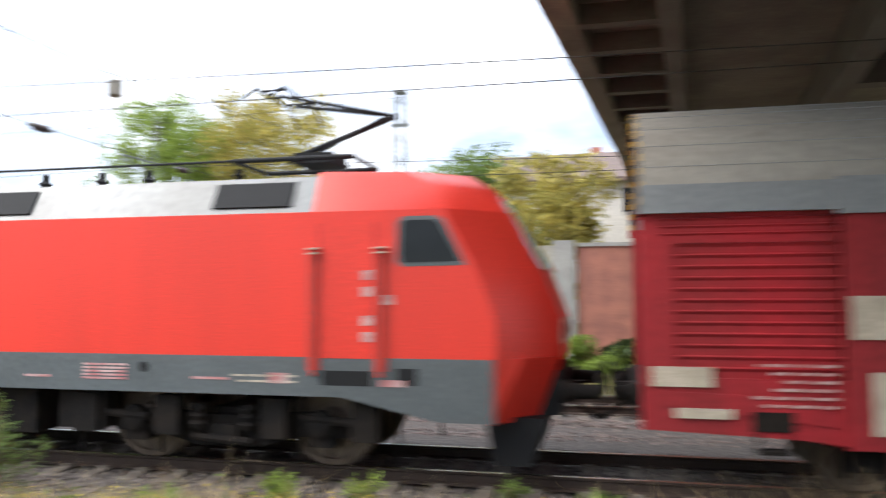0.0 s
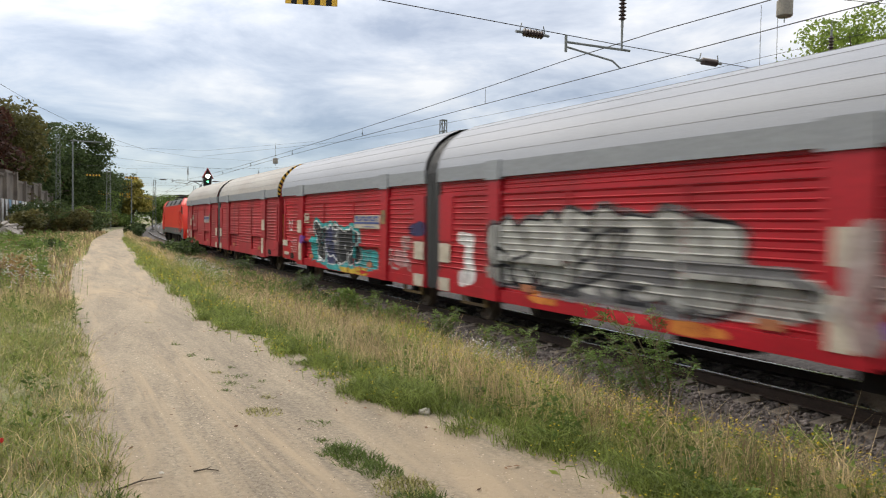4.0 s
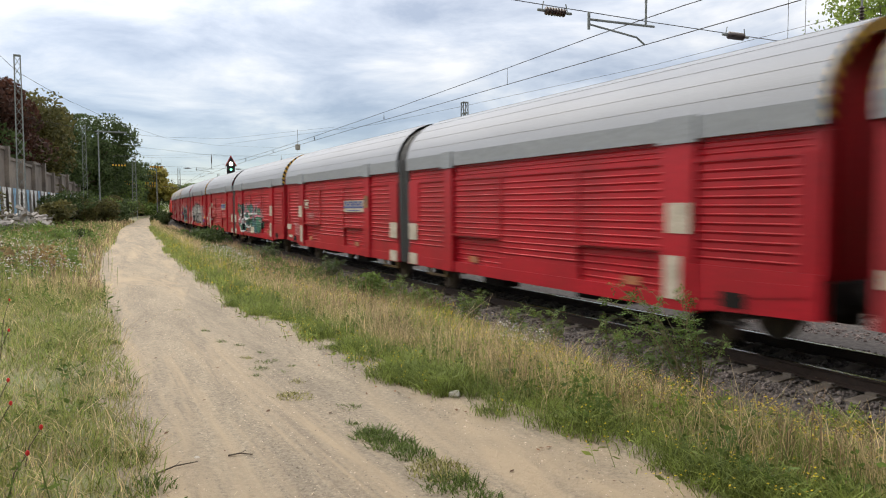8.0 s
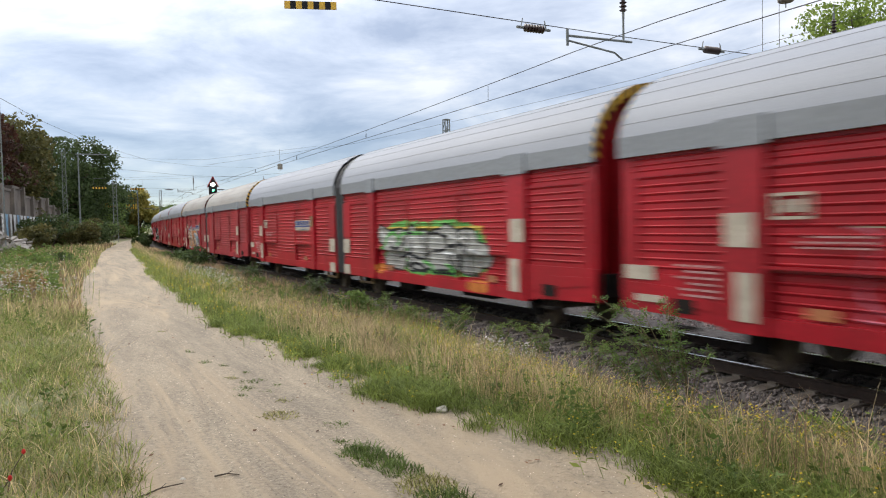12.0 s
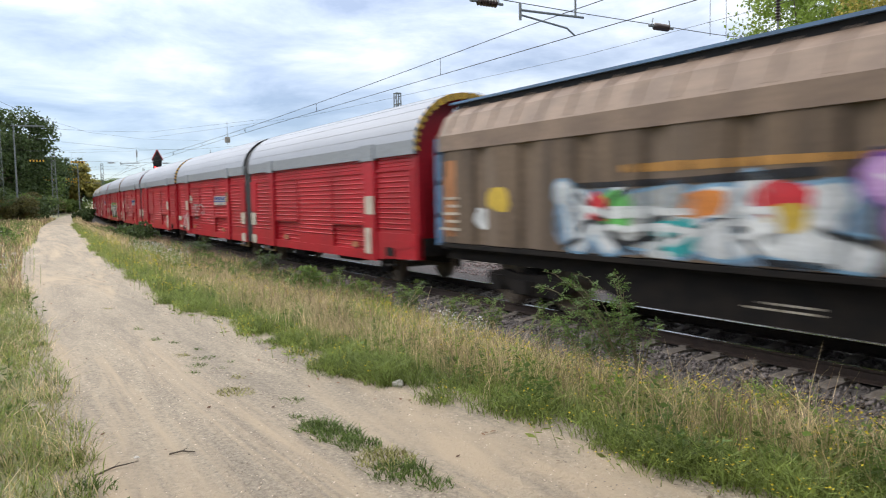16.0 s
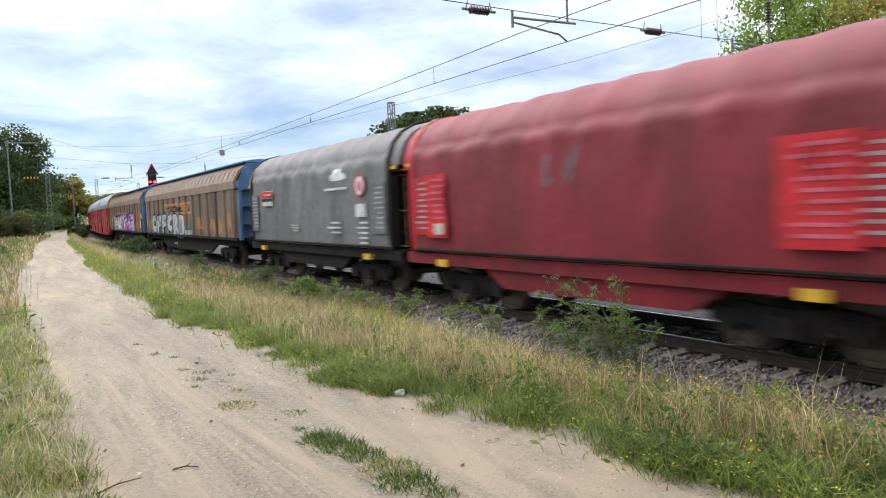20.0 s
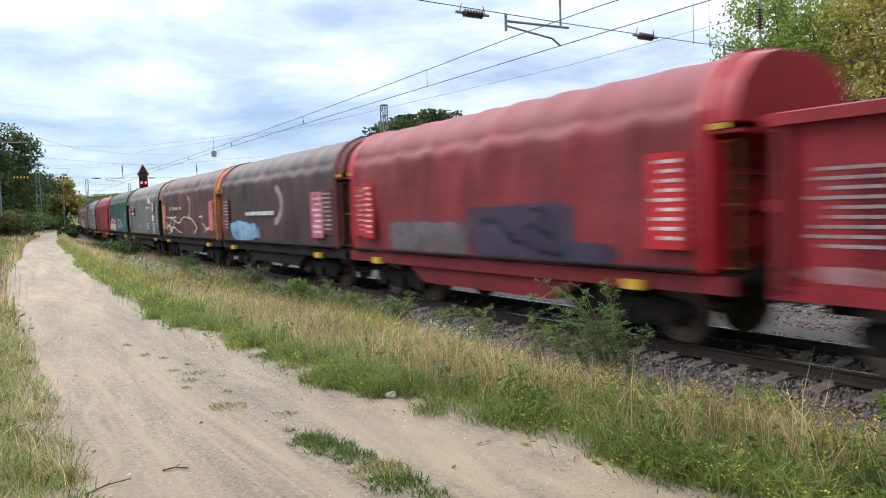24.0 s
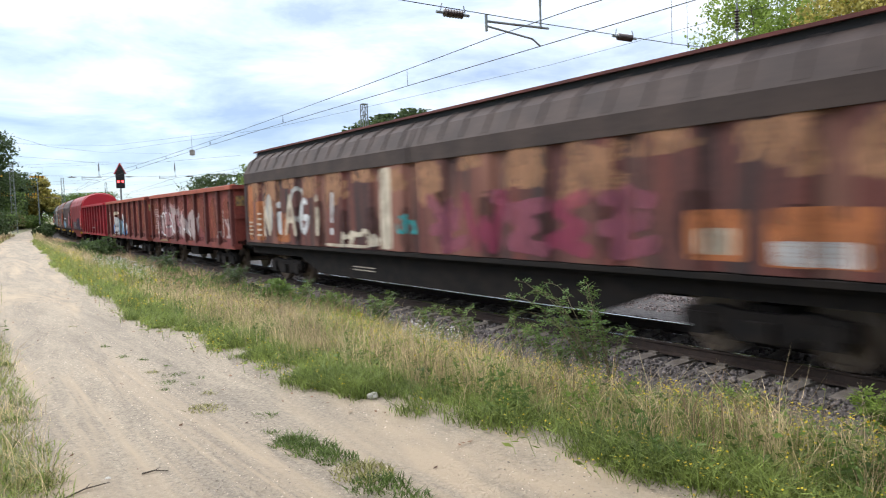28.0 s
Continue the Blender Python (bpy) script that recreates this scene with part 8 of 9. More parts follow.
# hedge-like growth left of the road, at its end, and across the tracks
for k in range(34):
    s = rb.uniform(48, 150)
    bush(s, along(ROAD_L, s) - rb.uniform(1.5, 12), rb.uniform(3, 6), rb.uniform(1.6, 3.6), rb.choice([L_GREEN, L_DARK, L_DARK, L_OLIVE]), "dense green bush beside the dirt road", 200 + k, 2200, 0.15)
for k in range(8):
    s = rb.uniform(78, 130)
    bush(s, along(ROAD_R, s) + rb.uniform(0.5, 1.4) if s > 95 else -3.6, rb.uniform(1.6, 2.4), rb.uniform(1.2, 2.0), rb.choice([L_GREEN, L_DARK]), "green bush between the road and the track", 260 + k, 1200, 0.14)
for k in range(46):
    s = rb.uniform(-12, 120)
    bush(s, rb.uniform(11.5, 19) if s > 8 else rb.uniform(10.8, 13.0), rb.uniform(2.5, 5) if s > 8 else 2.0, rb.uniform(1.5, 3.2) if s > 8 else rb.uniform(0.6, 1.3), rb.choice([L_GREEN, L_DARK, L_LIGHT, L_GREEN]), "green bush across the tracks", 300 + k, 1500, 0.13)
for k in range(40):
    s = rb.uniform(19, 60)
    bush(s, along(ROAD_L, s) - rb.uniform(1.2, 11), rb.uniform(0.9, 2.2), rb.uniform(0.35, 0.85), rb.choice([L_GREEN, L_DARK, L_BROWN, L_OLIVE]), "low tangled bush in the weeds beside the dirt road", 500 + k, 600, 0.06)
for k in range(16):
    s = rb.uniform(16, 60)
    bush(s, -2.6 - rb.uniform(0, 0.8), rb.uniform(0.8, 1.6), rb.uniform(0.5, 0.95), rb.choice([L_GREEN, L_DARK]), "low dark green bush beside the track", 560 + k, 500, 0.07)
for k in range(22):
    s = rb.uniform(128, 185)
    bush(s, rb.uniform(-16, -3.2), rb.uniform(3.5, 6), rb.uniform(1.8, 3.4), rb.choice([L_GREEN, L_DARK, L_GREEN]), "dense green bush at the end of the dirt road", 620 + k, 1500, 0.2)
for k, (s, o, w_, h_) in enumerate(((0.9, 12.6, 1.8, 1.3), (-0.4, 12.2, 2.0, 1.0), (0.3, 11.3, 1.6, 0.8), (2.2, 12.0, 1.6, 1.0))):
    bush(s, o, w_, h_, L_LIGHT, "bright green bush at the foot of the wall", 700 + k, 1600, 0.07)
bush(43, -3.4, 2.6, 1.3, L_DARK, "low dark green bush beside the track", 400, 900, 0.12)

# ---- grass: joined blades ----
def blades(name, spots, heights, widths, lean, material, label, category="grass"):
    """spots: rows of (s, o). Each blade is a bent strip of two faces."""
    n = len(spots)
    rng = RNG
    x, y = track_at(spots[:, 0], spots[:, 1])
    base = np.stack([x, y, ground_at(spots[:, 0], spots[:, 1]) - 0.02], 1)
    a = rng.uniform(0, 2 * np.pi, n)
    side = np.stack([np.cos(a), np.sin(a), np.zeros(n)], 1) * np.broadcast_to(widths, n)[:, None] / 2
    b = rng.uniform(0, 2 * np.pi, n)
    off = np.stack([np.cos(b), np.sin(b), np.zeros(n)], 1) * (heights * lean * rng.uniform(0.15, 1.0, n))[:, None]
    up = np.stack([np.zeros(n), np.zeros(n), heights], 1)
    mid = base + up * 0.6 + off * 0.3
    tip = base + up * rng.uniform(0.82, 1.0, (n, 1)) + off
    verts = np.stack([base - side * 0.7, base + side * 0.7, mid + side, mid - side, mid - side, mid + side, tip + side * 0.12, tip - side * 0.12], 1).reshape(-1, 3)
    return tagged(new(name, fast_mesh(name, verts, 4, material)), label, category, kind="stuff")


LATTICE = np.random.default_rng(77).random((64, 64, 32))


def patchy(s, o, f, seed):
    """Smooth random patches, 0 to 1, over many places at once."""
    u, v = s * f * 1.6 + 200, o * f * 1.6 + 200
    i, j = np.floor(u).astype(int), np.floor(v).astype(int)
    u, v = u - i, v - j
    u, v = u * u * (3 - 2 * u), v * v * (3 - 2 * v)
    g = LATTICE[:, :, int(seed) % 32]
    i, j, i1, j1 = i % 64, j % 64, (i + 1) % 64, (j + 1) % 64
    return (g[i, j] * (1 - u) + g[i1, j] * u) * (1 - v) + (g[i, j1] * (1 - u) + g[i1, j1] * u) * v


def fade(t):
    t = np.clip(t, 0, 1)
    return t * t * (3 - 2 * t)


def line(table, s):
    return np.interp(s, [a for a, _ in table], [b for _, b in table])


def scatter(count, s_range, o_of, keep, power=1.0):
    out, have = [], 0
    while have < count:
        s = s_range[0] + (s_range[1] - s_range[0]) * RNG.random(count * 2) ** power
        lo, hi = o_of(s)
        o = lo + (hi - lo) * RNG.random(count * 2)
        k = RNG.random(count * 2) < keep(s, o)
        out.append(np.stack([s[k], o[k]], 1))
        have += int(k.sum())
    return np.concatenate(out)[:count]


VERGE_END = ((-20, -2.7), (-2, -3.0), (3, -3.3), (7, -3.1), (10, -2.7), (14, -2.4), (20, -2.1), (60, -1.9), (140, -1.9))


def verge(s):
    return line(ROAD_R, s) - 0.34, line(VERGE_END, s)


def v_of(s, o):
    lo, hi = verge(s)
    return (o - lo) / (hi - lo)


def far_scale(pts):
    return 1 + np.clip((pts[:, 0] - 12) / 18, 0, 3.0)


def tops(p, low, high, f, seed):
    """Blade heights that swell and sink in patches."""
    return RNG.uniform(low, high, len(p)) * (0.55 + 0.75 * patchy(p[:, 0], p[:, 1], f, seed))


def clumps(centres, each, r):
    """Blades in tufts round the centres: their places, and a height factor that each tuft shares."""
    n = len(centres)
    size = np.repeat(RNG.uniform(0.55, 1.35, n), each)
    off = RNG.normal(0, 1, (n * each, 2))
    dist = np.linalg.norm(off, axis=1)
    return np.repeat(centres, each, 0) + off * r * size[:, None], size * np.clip(1.15 - 0.25 * dist, 0.4, 1.1)


# short green grass at the road's edge, then taller stalks, thinning out into the ballast
p, f = clumps(scatter(5200, (-5, 15), verge, lambda s, o: fade((0.42 - v_of(s, o)) / 0.26) * fade((v_of(s, o) - 0.05 + 0.13 * (patchy(s, o, 1.6, 18) - 0.5) + 0.07 * (patchy(s, o, 4.1, 19) - 0.5)) / 0.05) * (0.04 + patchy(s, o, 1.3, 1) ** 2.4)), 20, 0.055)
blades("green_verge_grass", p, f * RNG.uniform(0.06, 0.22, len(p)), RNG.uniform(0.004, 0.009, len(p)), 1.5, G_GREEN, "short green grass along the edge of the dirt road")
p, f = clumps(scatter(4200, (-5, 15), verge, lambda s, o: fade((v_of(s, o) - 0.1) / 0.3) * fade((0.99 - v_of(s, o)) / 0.3) * (0.08 + patchy(s, o, 1.0, 3) ** 1.5)), 11, 0.05)
blades("mixed_verge_grass", p, f * RNG.uniform(0.16, 0.42, len(p)), RNG.uniform(0.003, 0.006, len(p)), 1.1, G_OLIVE, "olive green weeds beside the track")
p, f = clumps(scatter(3000, (-5, 15), verge, lambda s, o: fade((v_of(s, o) - 0.25) / 0.3) * fade((1.0 - v_of(s, o)) / 0.3) * patchy(s, o, 0.9, 16) ** 2), 12, 0.06)
blades("green_verge_weeds", p, f * RNG.uniform(0.2, 0.45, len(p)), RNG.uniform(0.004, 0.007, len(p)), 1.0, G_GREEN, "green weeds among the dry stalks beside the track")
p, f = clumps(scatter(6400, (-5, 15), verge, lambda s, o: fade((v_of(s, o) - 0.1) / 0.25) * fade((1.0 - v_of(s, o)) / 0.25) * (0.08 + patchy(s, o, 0.7, 4) ** 1.8)), 8, 0.07)
blades("dry_verge_grass", p, f * RNG.uniform(0.3, 0.66, len(p)) * (1.1 - 0.4 * np.clip(v_of(p[:, 0], p[:, 1]), 0, 1)), RNG.uniform(0.0028, 0.005, len(p)), 0.85, G_TAN, "tall dry grass stalks beside the track")
p = scatter(5200, (-5, 15), verge, lambda s, o: fade((v_of(s, o) - 0.15) / 0.3) * fade((1.0 - v_of(s, o)) / 0.2) * patchy(s, o, 0.8, 14) ** 2)
blades("brown_stalks", p, tops(p, 0.35, 0.7, 0.6, 8), RNG.uniform(0.003, 0.006, len(p)), 0.4, G_BROWN, "withered brown stalks beside the track")
p = scatter(24000, (14, 65), verge, lambda s, o: fade((v_of(s, o) - 0.03 + 0.1 * (patchy(s, o, 1.0, 18) - 0.5)) / 0.06) * fade((0.5 - v_of(s, o)) / 0.4) * (0.3 + 0.7 * patchy(s, o, 0.6, 1)), 1.6)
blades("green_far_grass", p, tops(p, 0.08, 0.26, 0.5, 2), 0.008 * far_scale(p), 1.3, G_GREEN, "green grass along the far dirt road")
p = scatter(16000, (14, 90), verge, lambda s, o: fade(v_of(s, o) / 0.3) * fade((1.0 - v_of(s, o)) / 0.2) * (0.3 + patchy(s, o, 0.5, 9)), 1.6)
blades("olive_far_grass", p, tops(p, 0.18, 0.42, 0.5, 5), 0.008 * far_scale(p), 0.6, G_OLIVE, "olive weeds along the track")
p = scatter(19000, (14, 90), verge, lambda s, o: fade((v_of(s, o) - 0.1) / 0.3) * fade((1.0 - v_of(s, o)) / 0.2) * (0.15 + patchy(s, o, 0.5, 4)), 1.6)
blades("dry_far_grass", p, tops(p, 0.3, 0.62, 0.5, 7), 0.006 * far_scale(p), 0.45, G_TAN, "tall dry grass along the track")
p = scatter(8000, (14, 75), verge, lambda s, o: fade((v_of(s, o) - 0.2) / 0.3) * patchy(s, o, 0.4, 14) ** 1.5, 1.6)
blades("brown_far_stalks", p, tops(p, 0.35, 0.75, 0.5, 8), 0.006 * far_scale(p), 0.3, G_BROWN, "withered brown stalks along the track")


def left_side(s):
    return line(ROAD_L, s) - 6.5, line(ROAD_L, s) + 0.2


def near_road(s, o):
    return fade((o - line(ROAD_L, s) + 6.5) / 6)


p, f = clumps(scatter(4200, (0.5, 16), left_side, lambda s, o: (0.1 + 0.9 * patchy(s, o, 0.9, 2) ** 1.4) * (0.2 + 0.8 * near_road(s, o))), 12, 0.06)
blades("green_meadow_grass", p, f * RNG.uniform(0.07, 0.21, len(p)), RNG.uniform(0.004, 0.009, len(p)), 1.4, G_GREEN, "green grass beside the dirt road")
p = scatter(20000, (0.5, 17), left_side, lambda s, o: (0.2 + patchy(s, o, 0.7, 11)) * (0.3 + 0.7 * near_road(s, o)))
blades("olive_meadow_grass", p, tops(p, 0.08, 0.26, 0.9, 5), RNG.uniform(0.003, 0.007, len(p)), 1.3, G_OLIVE, "olive green grass beside the dirt road")
p, f = clumps(scatter(2200, (0.5, 18), left_side, lambda s, o: 0.06 + patchy(s, o, 0.7, 6) ** 1.7), 8, 0.08)
blades("dry_meadow_grass", p, f * RNG.uniform(0.12, 0.34, len(p)), RNG.uniform(0.003, 0.006, len(p)), 1.3, G_TAN, "dry bent grass beside the dirt road")
p = scatter(36000, (15, 90), lambda s: (line(ROAD_L, s) - 12, line(ROAD_L, s) + 0.1), lambda s, o: 0.25 + 0.75 * patchy(s, o, 0.4, 6), 1.4)
k = (RNG.random(len(p)) + patchy(p[:, 0], p[:, 1], 0.35, 12)) / 2
for name, pick, low, high, wide, m, label in (
    ("green_far_meadow", k < 0.38, 0.12, 0.35, 0.012, G_GREEN, "green grass beside the far dirt road"),
    ("olive_far_meadow", (k >= 0.38) & (k < 0.55), 0.2, 0.5, 0.011, G_OLIVE, "olive weeds beside the far dirt road"),
    ("dry_far_meadow", (k >= 0.55) & (k < 0.68), 0.3, 0.65, 0.009, G_TAN, "dry weeds beside the far dirt road"),
    ("brown_far_meadow", k >= 0.68, 0.3, 0.75, 0.009, G_BROWN, "withered weeds beside the far dirt road"),
):
    q = p[pick]
    blades(name, q, tops(q, low, high, 0.4, 9), wide * far_scale(q), 0.5, m, label)
p = scatter(16000, (-10, 70), lambda s: (0 * s + 8.9, 0 * s + 16), lambda s, o: 0.3 + 0.7 * patchy(s, o, 0.4, 3))
blades("far_side_grass", p, tops(p, 0.2, 0.6, 0.4, 2), RNG.uniform(0.02, 0.05, len(p)), 0.5, G_OLIVE, "weeds across the tracks")


# ---- flowers ----
def blossoms(name, pts, heights, size, petals, label, stem=True):
    n = len(pts)
    x, y = track_at(pts[:, 0], pts[:, 1])
    base = np.stack([x, y, ground_at(pts[:, 0], pts[:, 1])], 1)
    top = base + np.stack([RNG.normal(0, 0.04, n), RNG.normal(0, 0.04, n), heights], 1)
    quads = []
    for k in range(5):
        a = RNG.uniform(0, 6.28, n)
        tilt = RNG.uniform(-0.5, 0.9, n)
        c = top + RNG.normal(0, 0.028, (n, 3))
        u = np.stack([np.cos(a), np.sin(a), tilt], 1) * size
        v = np.stack([-np.sin(a), np.cos(a), np.zeros(n)], 1) * size
        quads.append(np.stack([c - u, c - v, c + u, c + v], 1))
    tagged(new(name, fast_mesh(name, np.concatenate(quads).reshape(-1, 3), 4, petals)), label, "flowers", kind="stuff")
    if stem:
        side = np.tile(np.array([[0.002, 0.002, 0]]), (n, 1))
        v = [np.stack([base - side, base + side, top + side, top - side], 1)]
        for k in range(5):
            # small leaves up the stem
            c = base + (top - base) * RNG.uniform(0.25, 0.9, (n, 1))
            d = RNG.normal(0, 1, (n, 3)) * np.array([0.035, 0.035, 0.012]) + np.array([0, 0, 0.015])
            w = RNG.normal(0, 0.006, (n, 3))
            v.append(np.stack([c, c + d * 0.5 + w, c + d, c + d * 0.5 - w], 1))
        tagged(new(name + "_stems", fast_mesh(name + "_stems", np.concatenate(v).reshape(-1, 3), 4, G_GREEN)), "thin leafy green flower stems", "stems", kind="stuff")


def leafy_weeds(name, pts, heights, each, size, material, label):
    """Thin stems with many small leaves, joined."""
    n = len(pts)
    x, y = track_at(pts[:, 0], pts[:, 1])
    base = np.stack([x, y, ground_at(pts[:, 0], pts[:, 1])], 1)
    top = base + np.stack([RNG.normal(0, 0.07, n), RNG.normal(0, 0.07, n), heights], 1)
    side = np.tile(np.array([[0.002, 0.002, 0]]), (n, 1))
    v = [np.stack([base - side, base + side, top + side, top - side], 1)]
    for k in range(each):
        c = base + (top - base) * RNG.uniform(0.15, 1.0, (n, 1))
        d = RNG.normal(0, 1, (n, 3)) * np.array([1, 1, 0.45]) * size + np.array([0, 0, 0.3 * size])
        w = RNG.normal(0, size * 0.3, (n, 3))
        v.append(np.stack([c, c + d * 0.5 + w, c + d, c + d * 0.5 - w], 1))
    tagged(new(name, fast_mesh(name, np.concatenate(v).reshape(-1, 3), 4, material)), label, "weeds", kind="stuff")


p, f = clumps(scatter(420, (-4, 15), verge, lambda s, o: fade((v_of(s, o) - 0.15) / 0.25) * fade((1.02 - v_of(s, o)) / 0.15) * (0.1 + patchy(s, o, 0.9, 27) ** 2)), 7, 0.09)
leafy_weeds("leafy_verge_weeds", p, f * RNG.uniform(0.2, 0.48, len(p)), 15, 0.022, L_LIGHT, "leafy yellow-green weeds in the verge")
p, f = clumps(scatter(480, (-4, 15), verge, lambda s, o: fade((v_of(s, o) - 0.1) / 0.2) * fade((1.0 - v_of(s, o)) / 0.2) * (0.1 + patchy(s, o, 0.9, 29) ** 2)), 6, 0.08)
leafy_weeds("leafy_green_weeds", p, f * RNG.uniform(0.15, 0.4, len(p)), 14, 0.028, L_GREEN, "leafy green weeds in the verge")
p, f = clumps(scatter(160, (1, 15), left_side, lambda s, o: 0.1 + patchy(s, o, 0.7, 27) ** 2), 6, 0.1)
leafy_weeds("leafy_meadow_weeds", p, f * RNG.uniform(0.12, 0.35, len(p)), 12, 0.03, L_GREEN, "leafy green weeds in the grass by the dirt road")
p = scatter(1500, (14, 60), verge, lambda s, o: fade((v_of(s, o) - 0.2) / 0.3) * (0.1 + patchy(s, o, 0.5, 27) ** 2), 1.4)
leafy_weeds("leafy_far_weeds", p, RNG.uniform(0.25, 0.6, len(p)), 12, 0.06, L_GREEN, "leafy green weeds along the track")
p = scatter(2200, (17, 60), lambda s: (line(ROAD_L, s) - 11, line(ROAD_L, s) - 0.3), lambda s, o: 0.1 + patchy(s, o, 0.4, 28) ** 2, 1.2)
leafy_weeds("leafy_far_meadow_weeds", p, RNG.uniform(0.3, 0.8, len(p)), 14, 0.07, L_GREEN, "tall leafy weeds in the field by the dirt road")
p = scatter(1900, (-6, 14), verge, lambda s, o: fade((v_of(s, o) - 0.2) / 0.3) * fade((1.05 - v_of(s, o)) / 0.15) * patchy(s, o, 0.8, 21) ** 3)
blossoms("yellow_flowers", p, RNG.uniform(0.22, 0.5, len(p)), 0.0095, F_YELLOW, "small yellow flowers in the verge")
p = scatter(260, (-2, 13), verge, lambda s, o: fade((0.35 - v_of(s, o)) / 0.2) * patchy(s, o, 0.8, 23) ** 2)
blossoms("yellow_low_flowers", p, RNG.uniform(0.08, 0.2, len(p)), 0.008, F_YELLOW, "low yellow flowers at the road's edge")
p = scatter(900, (12, 45), verge, lambda s, o: patchy(s, o, 0.6, 25) ** 2, 1.3)
blossoms("yellow_far_flowers", p, RNG.uniform(0.2, 0.45, len(p)), 0.016, F_YELLOW, "small yellow flowers along the far verge")
spots = []
for s, o, n, r in ((23.5, -5.7, 150, 0.6), (19.4, -5.85, 100, 0.4), (9.3, -3.75, 60, 0.28), (9.0, -4.2, 50, 0.25), (26.5, -5.0, 60, 0.5)):
    spots += [(s + RNG.normal(0, r), o + RNG.normal(0, r * 0.5)) for _ in range(n)]
blossoms("white_asters", np.array(spots), RNG.uniform(0.3, 0.66, len(spots)), 0.012, F_WHITE, "clumps of white asters beside the track")
spots = []
for s, o, n, r in ((24.4, -11.4, 130, 1.2), (21.6, -10.6, 110, 0.8), (28, -12.5, 100, 1.5), (33, -11.5, 90, 1.8), (17.5, -10.4, 120, 0.9), (19.5, -12.2, 140, 1.3), (15.0, -11.2, 80, 0.9)):
    spots += [(s + RNG.normal(0, r), o + RNG.normal(0, r * 0.7)) for _ in range(n)]
blossoms("white_field_asters", np.array(spots), RNG.uniform(0.3, 0.66, len(spots)), 0.016, F_WHITE, "clumps of white asters in the field by the dirt road")


# ---- single plants near the track ----
def bramble(s, o, height, reach, count, seed, leaves, size=0.05, label="arching green bramble shoots beside the track", swing=3.14, lean=0.0):
    rng = np.random.default_rng(seed)
    p, h = track(s, o, ground_z(s, o))
    t = thing("bramble", label, "shrub", "brambles")
    t.matrix_basis = pose(p.x, p.y, p.z - 0.03, 0, 0, 90 + math.degrees(h))
    bm = bmesh.new()
    quads = []
    for k in range(count):
        a = lean + rng.uniform(-swing, swing)
        tip = np.array([math.cos(a) * reach * rng.uniform(0.3, 1.0), math.sin(a) * reach * rng.uniform(0.2, 0.6), height * rng.uniform(0.55, 1.0)])
        arch = np.array([tip[0] * 0.45, tip[1] * 0.45, tip[2] * 1.12])
        pts = []
        for i in range(9):
            u = i / 8
            q = 2 * u * (1 - u) * arch + u * u * tip
            q = q + rng.normal(0, 0.012, 3)
            pts.append(Vector(q))
        for i in range(8):
            tube(bm, pts[i], pts[i + 1], 0.007 * (1 - i / 11), 0.007 * (1 - (i + 1) / 11), 4)
            if i < 1:
                continue
            # leaves of five small leaflets on a thin stalk
            for j in range(3):
                c = np.array(pts[i].lerp(pts[i + 1], rng.random()))
                u3 = rng.normal(size=3) * np.array([1, 1, 0.45])
                u3 /= np.linalg.norm(u3)
                v3 = np.cross(u3, np.array([0, 0, 1.0]) + rng.normal(0, 0.35, 3))
                v3 /= np.linalg.norm(v3)
                for a3, b3 in ((1.0, 0.9), (1.0, -0.9), (2.1, 0.9), (2.1, -0.9), (3.2, 0.0)):
                    z = size * rng.uniform(0.7, 1.15) * 0.62
                    d3 = u3 * 0.75 + v3 * b3 * 0.8
                    d3 /= np.linalg.norm(d3)
                    w3 = np.cross(d3, np.cross(u3, v3))
                    b0 = c + u3 * a3 * size * 0.75 + v3 * b3 * size * 0.12
                    quads.append(np.stack([b0, b0 + d3 * z - w3 * z * 0.5, b0 + d3 * z * 2, b0 + d3 * z + w3 * z * 0.5]))
    part("stem", bm, M_SHOOT, t)
    part("foliage", fast_mesh("foliage", np.concatenate(quads), 4, leaves), leaves, t)


bramble(6.7, -2.95, 1.38, 1.7, 17, 1, L_BRIAR, 0.042, swing=0.9)
bramble(6.55, -2.9, 1.3, 0.5, 7, 2, L_BRIAR, 0.042)
bramble(7.6, -2.9, 0.75, 0.9, 16, 18, L_BRIAR, 0.042)
bramble(8.4, -2.9, 0.85, 0.5, 8, 3, L_GREEN, 0.036)
bramble(9.9, -2.85, 0.8, 0.5, 10, 4, L_GREEN, 0.04)
bramble(10.9, -2.85, 0.75, 0.5, 9, 14, L_GREEN, 0.04)
bramble(12.7, -2.8, 0.82, 0.6, 12, 5, L_GREEN, 0.045)
bramble(15.0, -2.7, 0.7, 0.6, 10, 16, L_GREEN, 0.05)
bramble(17.0, -2.7, 0.82, 0.8, 12, 6, L_GREEN, 0.05)
bramble(22.0, -2.8, 0.9, 1.0, 14, 7, L_DARK, 0.06)
bramble(30.0, -2.7, 1.0, 1.2, 16, 8, L_DARK, 0.07)
bramble(3.8, -2.05, 0.42, 0.25, 8, 9, L_LIGHT, 0.05, "yellow-green weed growing in the ballast")
bramble(2.9, -1.9, 0.42, 0.22, 8, 10, L_LIGHT, 0.05, "green weed growing in the ballast")
bramble(1.2, -1.75, 0.4, 0.3, 8, 11, L_GREEN, 0.05, "green weed growing in the ballast")
bramble(0.2, -1.8, 0.35, 0.3, 8, 12, L_GREEN, 0.05, "green weed growing in the ballast")
bramble(-2.2, -1.7, 0.3, 0.3, 8, 17, L_GREEN, 0.05, "green weed growing in the ballast")
